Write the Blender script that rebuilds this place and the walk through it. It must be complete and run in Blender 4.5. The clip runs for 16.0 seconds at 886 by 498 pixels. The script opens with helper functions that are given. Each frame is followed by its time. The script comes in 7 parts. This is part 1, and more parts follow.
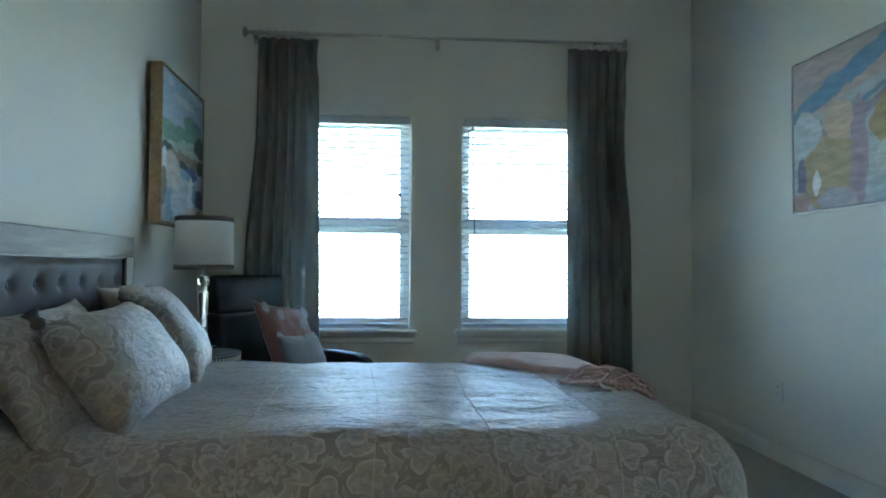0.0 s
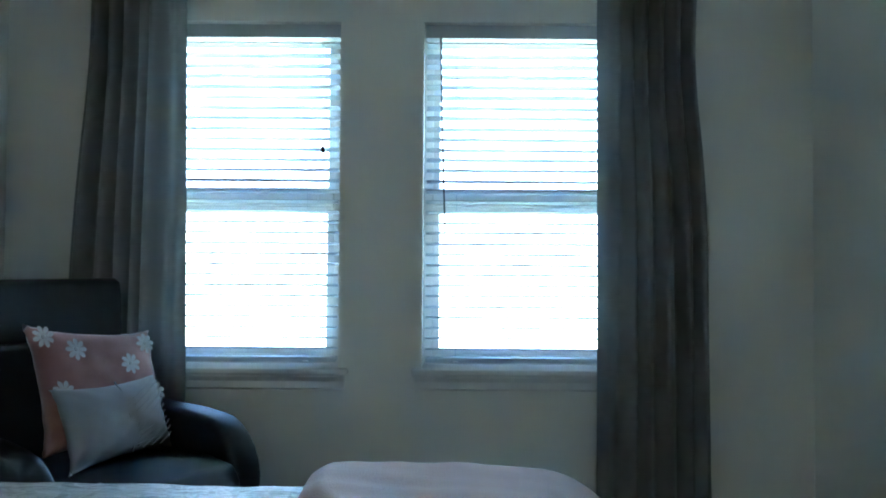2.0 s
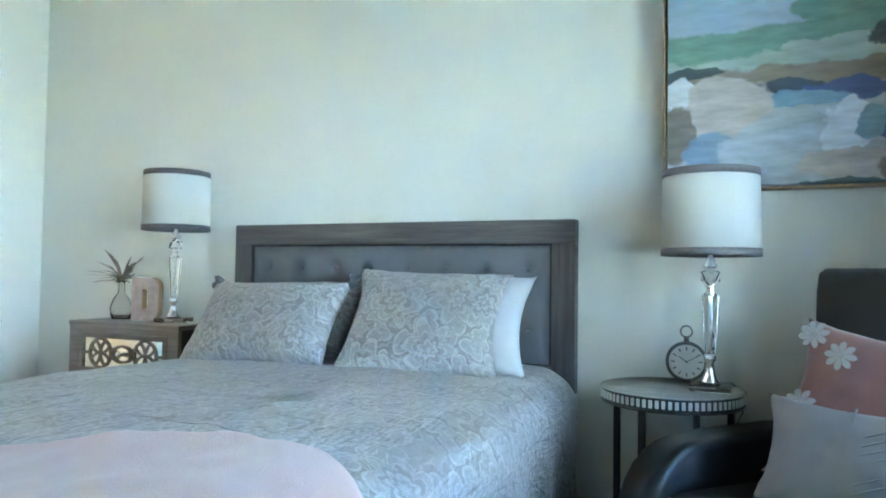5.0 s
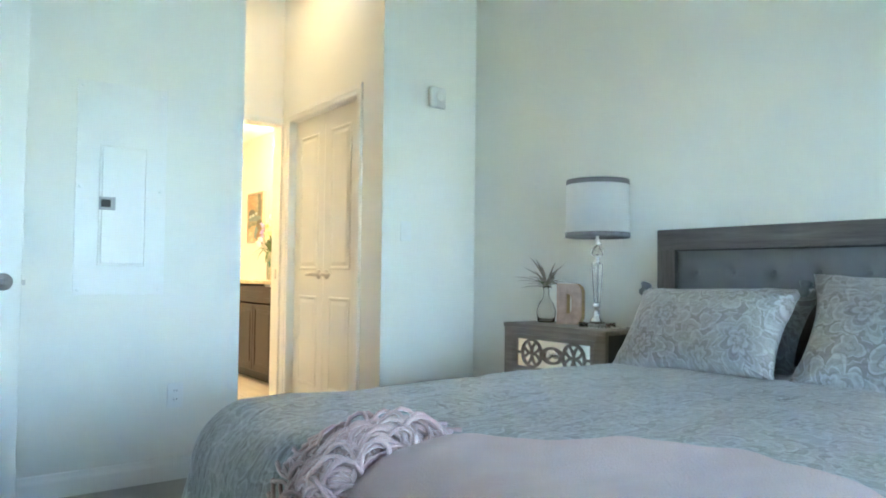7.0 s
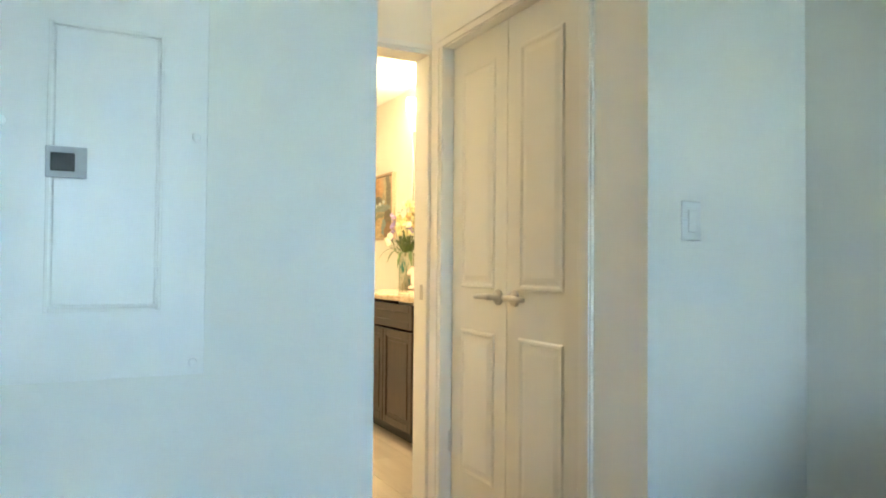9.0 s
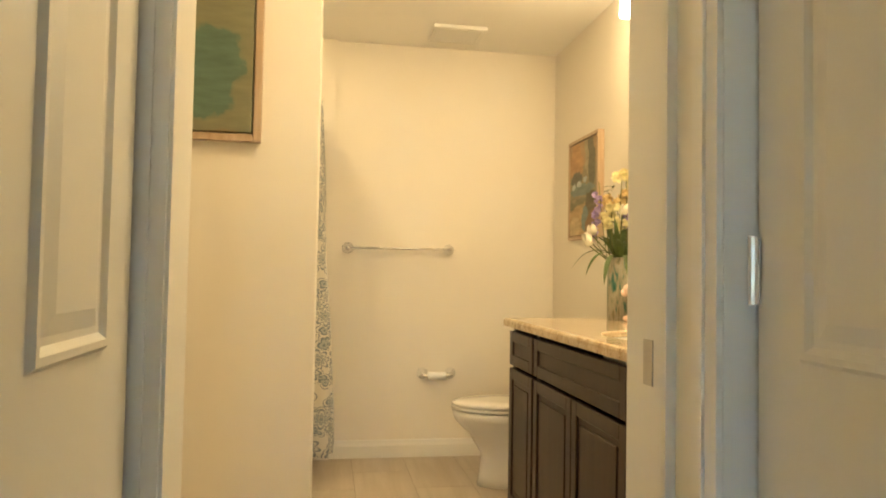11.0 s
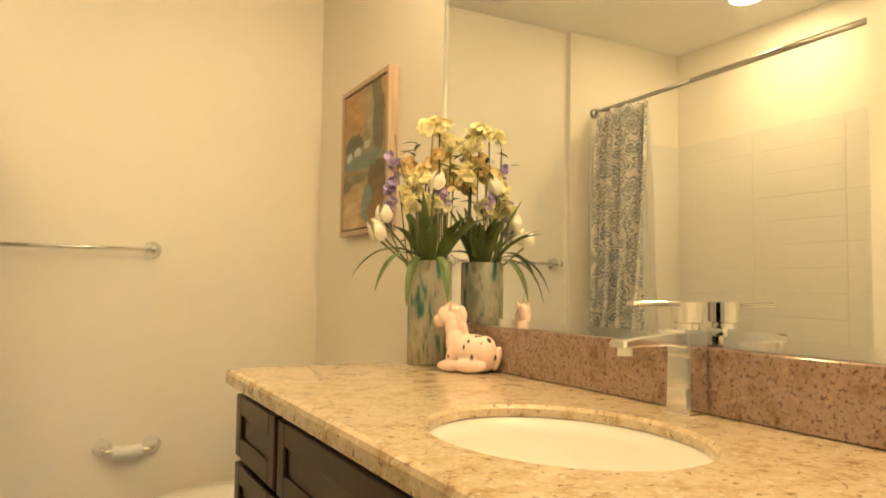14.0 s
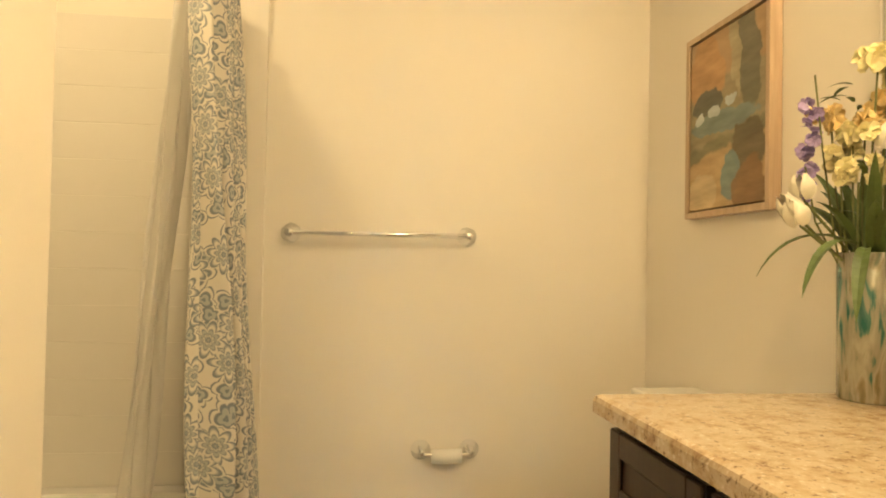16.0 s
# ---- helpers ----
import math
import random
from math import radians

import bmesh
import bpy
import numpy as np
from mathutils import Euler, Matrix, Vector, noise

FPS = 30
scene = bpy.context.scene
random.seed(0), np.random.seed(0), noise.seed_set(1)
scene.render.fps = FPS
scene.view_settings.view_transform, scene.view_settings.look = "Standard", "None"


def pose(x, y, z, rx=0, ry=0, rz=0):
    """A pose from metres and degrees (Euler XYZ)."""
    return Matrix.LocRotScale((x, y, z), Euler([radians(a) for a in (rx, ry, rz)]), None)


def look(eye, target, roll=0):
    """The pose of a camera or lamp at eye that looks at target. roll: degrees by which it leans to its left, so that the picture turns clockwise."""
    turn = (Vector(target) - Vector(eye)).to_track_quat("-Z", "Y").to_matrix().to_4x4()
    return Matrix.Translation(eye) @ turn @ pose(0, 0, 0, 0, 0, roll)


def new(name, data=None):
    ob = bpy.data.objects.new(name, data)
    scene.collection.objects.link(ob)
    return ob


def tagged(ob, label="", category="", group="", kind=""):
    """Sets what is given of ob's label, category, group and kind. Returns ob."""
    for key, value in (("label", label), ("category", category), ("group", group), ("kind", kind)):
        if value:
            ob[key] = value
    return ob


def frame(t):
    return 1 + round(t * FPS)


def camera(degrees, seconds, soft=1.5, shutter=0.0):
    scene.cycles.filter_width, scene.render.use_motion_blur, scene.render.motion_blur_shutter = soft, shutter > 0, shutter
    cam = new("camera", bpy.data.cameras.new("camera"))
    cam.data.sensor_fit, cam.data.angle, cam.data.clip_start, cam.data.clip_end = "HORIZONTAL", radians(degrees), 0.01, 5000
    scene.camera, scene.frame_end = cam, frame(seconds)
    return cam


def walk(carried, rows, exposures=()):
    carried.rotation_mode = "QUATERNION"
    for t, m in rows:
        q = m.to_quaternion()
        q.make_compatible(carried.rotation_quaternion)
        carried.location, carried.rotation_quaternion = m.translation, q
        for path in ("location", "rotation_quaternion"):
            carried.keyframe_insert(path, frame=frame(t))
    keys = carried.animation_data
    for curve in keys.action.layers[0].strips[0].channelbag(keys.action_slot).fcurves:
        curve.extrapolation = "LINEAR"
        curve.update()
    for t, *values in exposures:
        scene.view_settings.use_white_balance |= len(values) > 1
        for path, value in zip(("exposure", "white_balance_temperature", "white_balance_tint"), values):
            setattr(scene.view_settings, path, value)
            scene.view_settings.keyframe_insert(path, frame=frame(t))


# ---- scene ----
cam = camera(64.7, 16.0, 1.9)
PATH = [
    (0, (0.666, 0.584, 1.05), (0.856, 2.574, 1.102), 0.4),
    (0.5, (0.712, 0.978, 1.036), (0.91, 2.968, 1.081), 0.4),
    (1, (0.885, 1.482, 1.042), (1.106, 3.469, 1.082), 0.2),
    (1.5, (1.137, 1.978, 1.06), (1.355, 3.966, 1.093), 0.5),
    (2, (1.338, 2.389, 1.055), (1.332, 4.388, 1.102), 0.4),
    (2.5, (1.599, 2.744, 0.962), (1.024, 4.657, 1.067), 0.4),
    (3, (1.881, 3.144, 0.971), (0.693, 4.752, 1.037), 0.5),
    (3.5, (1.985, 3.545, 0.938), (0.36, 4.708, 1.014), 0.7),
    (4, (2.012, 3.964, 0.967), (0.097, 4.537, 1.038), 0.8),
    (4.5, (2.043, 4.266, 0.952), (0.05, 4.118, 1.03), 1.0),
    (5, (2.152, 4.496, 0.961), (0.321, 3.694, 1.034), 0.8),
    (5.2, (2.216, 4.561, 0.952), (0.487, 3.559, 1.031), 0.8),
    (7.3, (2.251, 4.128, 0.965), (1.106, 2.49, 1.035), 0.6),
    (7.5, (2.206, 3.991, 0.982), (1.098, 2.327, 1.048), 0.6),
    (8, (2.016, 3.529, 1.039), (1.012, 1.801, 1.096), 0.6),
    (8.5, (1.804, 2.974, 1.082), (0.866, 1.208, 1.134), 0.6),
    (9, (1.574, 2.384, 1.076), (0.661, 0.605, 1.125), 0.5),
    (9.5, (1.346, 1.873, 1.058), (0.483, 0.069, 1.105), 0.3),
    (10, (1.07, 1.349, 1.042), (0.293, -0.493, 1.098), 0.9),
    (10.1, (1.017, 1.265, 1.05), (0.306, -0.604, 1.103), 0.7),
    (10.2, (0.969, 1.189, 1.052), (0.329, -0.705, 1.108), 0.8),
    (12.3, (0.393, -0.553, 1.147), (0.175, -2.539, 1.227), 1.1),
    (12.5, (0.353, -0.65, 1.146), (0.048, -2.625, 1.231), 1.1),
    (13, (0.3, -0.795, 1.134), (-0.346, -2.685, 1.239), 1.0),
    (13.5, (0.268, -0.831, 1.119), (-0.61, -2.625, 1.232), 0.8),
    (14, (0.266, -0.782, 1.101), (-0.684, -2.538, 1.215), 0.8),
    (14.5, (0.303, -0.725, 1.097), (-0.632, -2.49, 1.201), 1.0),
    (15, (0.347, -0.725, 1.095), (-0.406, -2.575, 1.184), 1.1),
    (15.5, (0.386, -0.971, 1.103), (-0.134, -2.901, 1.177), 1.2),
    (16, (0.366, -1.263, 1.14), (0.11, -3.246, 1.182), 1.1),
]
EXPOSURES = [
    (0.0, 5.35, 5370, 4), (1.5, 5.37, 5300, 4), (2.0, 5.5, 5150, 4), (3.5, 5.4, 5050, 4), (4.3, 5.78, 5150, 4), (5.0, 6.73, 5450, 4), (7.3, 6.38, 5520, 4), (9.0, 5.98, 5670, 4), (9.5, 5.75, 5800, 4), (10.2, 5.25, 6050, 6), (12.3, 4.85, 6200, 6), (16.0, 4.9, 6200, 6),
]
walk(cam, [(t, look(eye, target, roll)) for t, eye, target, roll in PATH], EXPOSURES)

# ---- world and lights ----
world = bpy.data.worlds.new("daylight")
scene.world = world
world.use_nodes = True
wn = world.node_tree.nodes
sky = wn.new("ShaderNodeTexSky")
sky.sky_type = "NISHITA"
sky.sun_disc = False
sky.sun_elevation = radians(48)
sky.sun_rotation = radians(180)
wn["Background"].inputs["Strength"].default_value = 0.15
world.node_tree.links.new(sky.outputs["Color"], wn["Background"].inputs["Color"])
sun = new("sun", bpy.data.lights.new("sun", "SUN"))
sun.data.energy, sun.data.angle, sun.data.color = 5.0, radians(0.5), (1.0, 0.95, 0.88)
sun.matrix_world = look((0, -10, 11.1), (0, 0, 0))


def lamp(name, m, power, color, size, size_y=None):
    ob = new(name, bpy.data.lights.new(name, "AREA"))
    ob.data.energy, ob.data.color, ob.data.size = power, color, size
    if size_y:
        ob.data.shape, ob.data.size_y = "RECTANGLE", size_y
    else:
        ob.data.shape = "DISK"
    ob.matrix_world = m
    return ob


WARM = (1.0, 0.69, 0.33)
lamp("tub_downlight", pose(1.07, -2.9, 2.455), 0.293, WARM, 0.13)
lamp("hall_downlight", pose(0.60, 0.15, 2.985), 0.051, WARM, 0.13)
lamp("entry_downlight", pose(0.3, -1.15, 2.455), 0.403, WARM, 0.13)
for ly in (-2.35, -1.95, -1.55, -1.15):
    bulb = new("vanity_bulb", bpy.data.lights.new("vanity_bulb", "POINT"))
    bulb.data.energy, bulb.data.color, bulb.data.shadow_soft_size = 0.210, WARM, 0.05
    bulb.location = (-0.56, ly, 2.20)

# ---- building helpers ----
def link_mesh(name, bm, mat=None, smooth=False):
    me = bpy.data.meshes.new(name)
    bmesh.ops.recalc_face_normals(bm, faces=bm.faces)
    bm.to_mesh(me)
    bm.free()
    if smooth:
        for p in me.polygons:
            p.use_smooth = True
    for m in (mat if isinstance(mat, (list, tuple)) else [mat]):
        if m:
            me.materials.append(m)
    return me


def part(name, bm, material, parent=None, label="", smooth=False, m=None):
    ob = new(name, link_mesh(name, bm, material, smooth))
    ob.parent = parent
    if m is not None:
        ob.matrix_basis = m
    if label:
        ob["label"] = label
    return ob


def thing(name, m, label, category, group="", kind=""):
    """An Empty at the base of a thing; its parts are built in its own space."""
    ob = new(name)
    ob.empty_display_size = 0.1
    ob.matrix_basis = m
    return tagged(ob, label, category, group, kind)


def box(bm, x0, x1, y0, y1, z0, z1, bevel=0.0, seg=2):
    r = bmesh.ops.create_cube(bm, size=1.0, matrix=Matrix.LocRotScale(((x0 + x1) / 2, (y0 + y1) / 2, (z0 + z1) / 2), None, (abs(x1 - x0), abs(y1 - y0), abs(z1 - z0))))
    if bevel > 0:
        es = list({e for v in r["verts"] for e in v.link_edges})
        bmesh.ops.bevel(bm, geom=es, offset=bevel, segments=seg, profile=0.5, affect="EDGES")
    return bm


def cube(x0, x1, y0, y1, z0, z1, bevel=0.0, seg=2):
    return box(bmesh.new(), x0, x1, y0, y1, z0, z1, bevel, seg)


def tube(bm, pts, r, n=10, closed=False):
    """A round rod along points; r is one radius or one for each point."""
    pts = [Vector(p) for p in pts]
    rad = r if isinstance(r, (list, tuple)) else [r] * len(pts)
    rings = []
    for i, p in enumerate(pts):
        a = pts[i - 1] if i or closed else p
        b = pts[(i + 1) % len(pts)] if i < len(pts) - 1 or closed else p
        d = (b - a).normalized()
        side = d.cross(Vector((0, 0, 1)))
        if side.length < 1e-3:
            side = d.cross(Vector((0, 1, 0)))
        side.normalize()
        up = side.cross(d)
        rings.append([bm.verts.new(p + rad[i] * (math.cos(k * math.tau / n) * side + math.sin(k * math.tau / n) * up)) for k in range(n)])
    pairs = list(zip(rings, rings[1:])) + ([(rings[-1], rings[0])] if closed else [])
    for a, b in pairs:
        for k in range(n):
            bm.faces.new((a[k], a[(k + 1) % n], b[(k + 1) % n], b[k]))
    if not closed:
        bm.faces.new(rings[0])
        bm.faces.new(rings[-1][::-1])
    return bm


def lathe(bm, profile, n=24, centre=(0, 0, 0), axis="z"):
    """A turned shape from (radius, height) pairs."""
    rings = []
    cx, cy, cz = centre
    for r, h in profile:
        ring = []
        for k in range(n):
            a = k * math.tau / n
            u, v = r * math.cos(a), r * math.sin(a)
            co = (cx + u, cy + v, cz + h) if axis == "z" else ((cx + u, cy + h, cz + v) if axis == "y" else (cx + h, cy + u, cz + v))
            ring.append(bm.verts.new(co))
        rings.append(ring)
    for a, b in zip(rings, rings[1:]):
        for k in range(n):
            bm.faces.new((a[k], a[(k + 1) % n], b[(k + 1) % n], b[k]))
    if profile[0][0] > 1e-4:
        bm.faces.new(rings[0])
    if profile[-1][0] > 1e-4:
        bm.faces.new(rings[-1][::-1])
    bmesh.ops.remove_doubles(bm, verts=bm.verts, dist=1e-5)
    return bm


def prism(bm, outline, z0, z1, to=None):
    """Extrude a flat outline of (x, y) from z0 to z1; to maps (x, y, z) to a place."""
    f = to or (lambda x, y, z: (x, y, z))
    lo = [bm.verts.new(f(x, y, z0)) for x, y in outline]
    hi = [bm.verts.new(f(x, y, z1)) for x, y in outline]
    n = len(outline)
    bm.faces.new(lo[::-1])
    bm.faces.new(hi)
    for i in range(n):
        bm.faces.new((lo[i], lo[(i + 1) % n], hi[(i + 1) % n], hi[i]))
    return bm


def grid(bm, nu, nv, f):
    """A sheet of nu by nv cells; f(u, v) gives a place, u and v from 0 to 1."""
    vs = [[bm.verts.new(f(i / nu, j / nv)) for j in range(nv + 1)] for i in range(nu + 1)]
    for i in range(nu):
        for j in range(nv):
            bm.faces.new((vs[i][j], vs[i + 1][j], vs[i + 1][j + 1], vs[i][j + 1]))
    return vs


# ---- materials ----
def ramp_node(nt, fac, stops, interp="LINEAR"):
    r = nt.nodes.new("ShaderNodeValToRGB")
    r.color_ramp.interpolation = interp
    e = r.color_ramp.elements
    while len(e) < len(stops):
        e.new(0.5)
    for el, (p, c) in zip(e, stops):
        el.position = p
        el.color = (*c, 1) if len(c) == 3 else c
    nt.links.new(fac, r.inputs["Fac"])
    return r.outputs["Color"]


def tex(nt, kind, scale, vec=None, **kw):
    n = nt.nodes.new(kind)
    n.inputs["Scale"].default_value = scale
    for k, v in kw.items():
        if k in n.inputs:
            n.inputs[k].default_value = v
    if vec is not None:
        nt.links.new(vec, n.inputs["Vector"])
    return n


def coords(nt, scale=(1, 1, 1), warp=0.0, warp_scale=3.0):
    tc = nt.nodes.new("ShaderNodeTexCoord")
    mp = nt.nodes.new("ShaderNodeMapping")
    mp.inputs["Scale"].default_value = scale
    nt.links.new(tc.outputs["Object"], mp.inputs["Vector"])
    out = mp.outputs["Vector"]
    if warp:
        nz = tex(nt, "ShaderNodeTexNoise", warp_scale, out, Detail=3.0)
        ad = nt.nodes.new("ShaderNodeVectorMath")
        ad.operation = "MULTIPLY_ADD"
        ad.inputs[1].default_value = (warp, warp, warp)
        nt.links.new(nz.outputs["Color"], ad.inputs[0])
        nt.links.new(out, ad.inputs[2])
        out = ad.outputs[0]
    return out


def mix(nt, fac, a, b, mode="MIX"):
    n = nt.nodes.new("ShaderNodeMix")
    n.data_type, n.blend_type = "RGBA", mode
    for sock, val in (("Factor", fac), ("A", a), ("B", b)):
        s = [i for i in n.inputs if i.name == sock and (i.type == "RGBA" or sock == "Factor" and i.type == "VALUE")][0]
        if isinstance(val, (int, float)):
            s.default_value = val
        elif isinstance(val, tuple):
            s.default_value = (*val, 1)
        else:
            nt.links.new(val, s)
    return [o for o in n.outputs if o.type == "RGBA"][0]


def bump(nt, bsdf, height, strength, dist=0.002, prev=None):
    b = nt.nodes.new("ShaderNodeBump")
    b.inputs["Strength"].default_value = strength
    b.inputs["Distance"].default_value = dist
    nt.links.new(height, b.inputs["Height"])
    if prev is not None:
        nt.links.new(prev, b.inputs["Normal"])
    nt.links.new(b.outputs["Normal"], bsdf.inputs["Normal"])
    return b.outputs["Normal"]


def base(name):
    m = bpy.data.materials.new(name)
    m.use_nodes = True
    return m, m.node_tree, m.node_tree.nodes["Principled BSDF"]


def paint(name, col, rough=0.55, var=0.06, scale=3.0, grain=120.0, relief=0.15, metal=0.0, dist=0.001, sheen=0.0, stretch=(1, 1, 1)):
    """A surface of one colour, with broad unevenness, fine grain and relief."""
    m, nt, b = base(name)
    v = coords(nt, stretch)
    n1 = tex(nt, "ShaderNodeTexNoise", scale, v, Detail=4.0)
    n2 = tex(nt, "ShaderNodeTexNoise", grain, v, Detail=3.0)
    lo = tuple(max(0, c * (1 - var)) for c in col)
    hi = tuple(min(1, c * (1 + var)) for c in col)
    c1 = ramp_node(nt, n1.outputs["Fac"], [(0.3, lo), (0.7, hi)])
    c2 = mix(nt, 0.25, c1, ramp_node(nt, n2.outputs["Fac"], [(0.3, lo), (0.7, hi)]))
    nt.links.new(c2, b.inputs["Base Color"])
    b.inputs["Metallic"].default_value = metal
    rr = ramp_node(nt, n1.outputs["Fac"], [(0.3, (rough * 0.9,) * 3), (0.7, (min(1, rough * 1.1),) * 3)])
    nt.links.new(rr, b.inputs["Roughness"])
    if sheen:
        b.inputs["Sheen Weight"].default_value = sheen
    if relief:
        bump(nt, b, n2.outputs["Fac"], relief, dist)
    return m


def wood(name, dark, light, axis="x", scale=1.0, rough=0.5, relief=0.25):
    m, nt, b = base(name)
    st = {"x": (1.5, 22, 22), "y": (22, 1.5, 22), "z": (22, 22, 1.5)}[axis]
    v = coords(nt, tuple(s * scale for s in st), 0.6, 0.7)
    n = tex(nt, "ShaderNodeTexNoise", 2.2, v, Detail=8.0, Roughness=0.65)
    c = ramp_node(nt, n.outputs["Fac"], [(0.3, dark), (0.52, tuple((a + c) / 2 for a, c in zip(dark, light))), (0.72, light)])
    nt.links.new(c, b.inputs["Base Color"])
    b.inputs["Roughness"].default_value = rough
    bump(nt, b, n.outputs["Fac"], relief, 0.001)
    return m


def glass(name, col=(1, 1, 1), rough=0.0, ior=1.45):
    m, nt, b = base(name)
    b.inputs["Base Color"].default_value = (*col, 1)
    b.inputs["Transmission Weight"].default_value = 1.0
    b.inputs["Roughness"].default_value = rough
    b.inputs["IOR"].default_value = ior
    return m


def glow(name, col, strength):
    m, nt, b = base(name)
    b.inputs["Base Color"].default_value = (*col, 1)
    b.inputs["Emission Color"].default_value = (*col, 1)
    b.inputs["Emission Strength"].default_value = strength
    return m


WALL = paint("wall_paint", (0.79, 0.775, 0.715), 0.6, 0.02, 1.2, 260, 0.25, dist=0.0008)
BATH_WALL = paint("bath_wall_paint", (0.80, 0.76, 0.68), 0.5, 0.02, 1.2, 260, 0.2, dist=0.0008)
CEIL = paint("ceiling_paint", (0.86, 0.85, 0.82), 0.8, 0.02, 1.5, 90, 0.3)
TRIM = paint("trim_white", (0.78, 0.77, 0.73), 0.35, 0.02, 4, 200, 0.05)
DOORPAINT = paint("door_white", (0.76, 0.75, 0.70), 0.4, 0.02, 4, 220, 0.08)
CARPET = paint("carpet", (0.40, 0.36, 0.31), 0.95, 0.14, 5, 420, 1.0, dist=0.006, sheen=0.3)
CHROME = paint("chrome", (0.88, 0.89, 0.9), 0.08, 0.02, 6, 60, 0.0, metal=1.0)
NICKEL = paint("satin_nickel", (0.5, 0.49, 0.47), 0.3, 0.04, 6, 300, 0.05, metal=1.0)
HINGE = paint("brushed_hinge", (0.78, 0.77, 0.74), 0.42, 0.04, 6, 300, 0.05, metal=0.9)
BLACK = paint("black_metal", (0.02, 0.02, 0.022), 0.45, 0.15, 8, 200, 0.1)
PLASTIC = paint("white_plastic", (0.78, 0.78, 0.76), 0.35, 0.02, 5, 200, 0.03)
CURTAIN = paint("curtain_cloth", (0.22, 0.22, 0.21), 0.85, 0.12, 6, 500, 0.5, sheen=0.3, stretch=(1, 1, 0.25))
LEATHER = paint("charcoal_leather", (0.014, 0.018, 0.025), 0.46, 0.2, 7, 260, 0.35, dist=0.0012)
MIRROR = paint("mirror_silver", (0.9, 0.92, 0.9), 0.01, 0.0, 3, 10, 0.0, metal=1.0)
PANE = glass("window_glass")
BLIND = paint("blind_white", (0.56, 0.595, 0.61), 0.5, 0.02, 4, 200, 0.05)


def let_through(m, col, amount):
    """Thin plastic or cloth: part of the light that falls on one side comes out at the other."""
    nt = m.node_tree
    out = [n for n in nt.nodes if n.type == "OUTPUT_MATERIAL"][0]
    tr = nt.nodes.new("ShaderNodeBsdfTranslucent")
    tr.inputs["Color"].default_value = (*col, 1)
    mx = nt.nodes.new("ShaderNodeMixShader")
    mx.inputs[0].default_value = amount
    nt.links.new(nt.nodes["Principled BSDF"].outputs[0], mx.inputs[1])
    nt.links.new(tr.outputs[0], mx.inputs[2])
    nt.links.new(mx.outputs[0], out.inputs["Surface"])


let_through(CURTAIN, (0.42, 0.45, 0.45), 0.28)
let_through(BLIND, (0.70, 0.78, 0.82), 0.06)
SHADE_WHITE = paint("shade_linen", (0.86, 0.85, 0.83), 0.9, 0.02, 6, 600, 0.3)
let_through(SHADE_WHITE, (0.8, 0.79, 0.76), 0.25)
GREYBAND = paint("grey_satin_band", (0.16, 0.15, 0.155), 0.6, 0.06, 8, 400, 0.2)
CRYSTAL = glass("crystal", (0.97, 0.98, 0.98), 0.0, 1.5)
HEADWOOD = wood("grey_oak", (0.06, 0.053, 0.05), (0.145, 0.13, 0.12), "y", 1.0, 0.55)
HEADWOODZ = wood("grey_oak_upright", (0.06, 0.053, 0.05), (0.145, 0.13, 0.12), "z", 1.0, 0.55)
TUFT = paint("grey_linen", (0.14, 0.145, 0.155), 0.9, 0.1, 8, 500, 0.5, sheen=0.2)
ROSE = paint("rose_velvet", (0.27, 0.125, 0.11), 0.85, 0.16, 14, 300, 0.5, sheen=0.5)
THROW = paint("blush_fleece", (0.60, 0.42, 0.40), 0.95, 0.07, 9, 260, 0.8, dist=0.003, sheen=0.5)
PILLOWWHITE = paint("white_cotton", (0.56, 0.56, 0.57), 0.9, 0.04, 8, 500, 0.5)

# ---- the bedroom, the hall and the bathroom: floors, walls, ceilings ----
XW, XE, YN, YS = -0.50, 2.87, 5.30, 0.91
TOP, BTOP = 3.0, 2.47


def structure(name, bm, material, label, category="wall", smooth=False):
    return tagged(part(name, bm, material, None, smooth=smooth), label, category, kind="structure")


structure("floor_bedroom", cube(-0.7, 3.0, -0.54, 5.5, -0.1, 0.0), CARPET, "beige cut-pile carpet of the bedroom and hall", "floor")
structure("wall_west", cube(XW - 0.12, XW, YS - 0.12, YN + 0.2, 0, TOP), WALL, "off-white painted wall behind the bed")
structure("wall_east", cube(XE, XE + 0.12, YS - 0.12, YN + 0.2, 0, TOP), WALL, "off-white painted side wall")
# window wall with two openings
W1, W2, WZ0, WZ1 = (-0.01, 0.895), (1.245, 2.15), 0.625, 2.075
nb = bmesh.new()
for a, b, lo, hi in ((XW, W1[0], 0, TOP), (W1[1], W2[0], 0, TOP), (W2[1], XE, 0, TOP), (*W1, 0, WZ0), (*W2, 0, WZ0), (*W1, WZ1, TOP), (*W2, WZ1, TOP)):
    box(nb, a, b, YN, YN + 0.2, lo, hi)
structure("wall_north", nb, WALL, "off-white painted wall with two windows")
structure("ceiling_bedroom", cube(XW - 0.12, XE + 0.12, -0.48, YN + 0.2, TOP, TOP + 0.1), CEIL, "white painted ceiling", "ceiling")
HX0, HX1, HY = 0.175, 0.99, -0.48
structure("wall_south_alarm", cube(XW, HX0, YS - 0.12, YS, 0, TOP), WALL, "off-white wall end beside the closet")
structure("wall_south_panel", cube(HX1, XE, YS - 0.12, YS, 0, TOP), WALL, "off-white painted wall with the breaker panel")
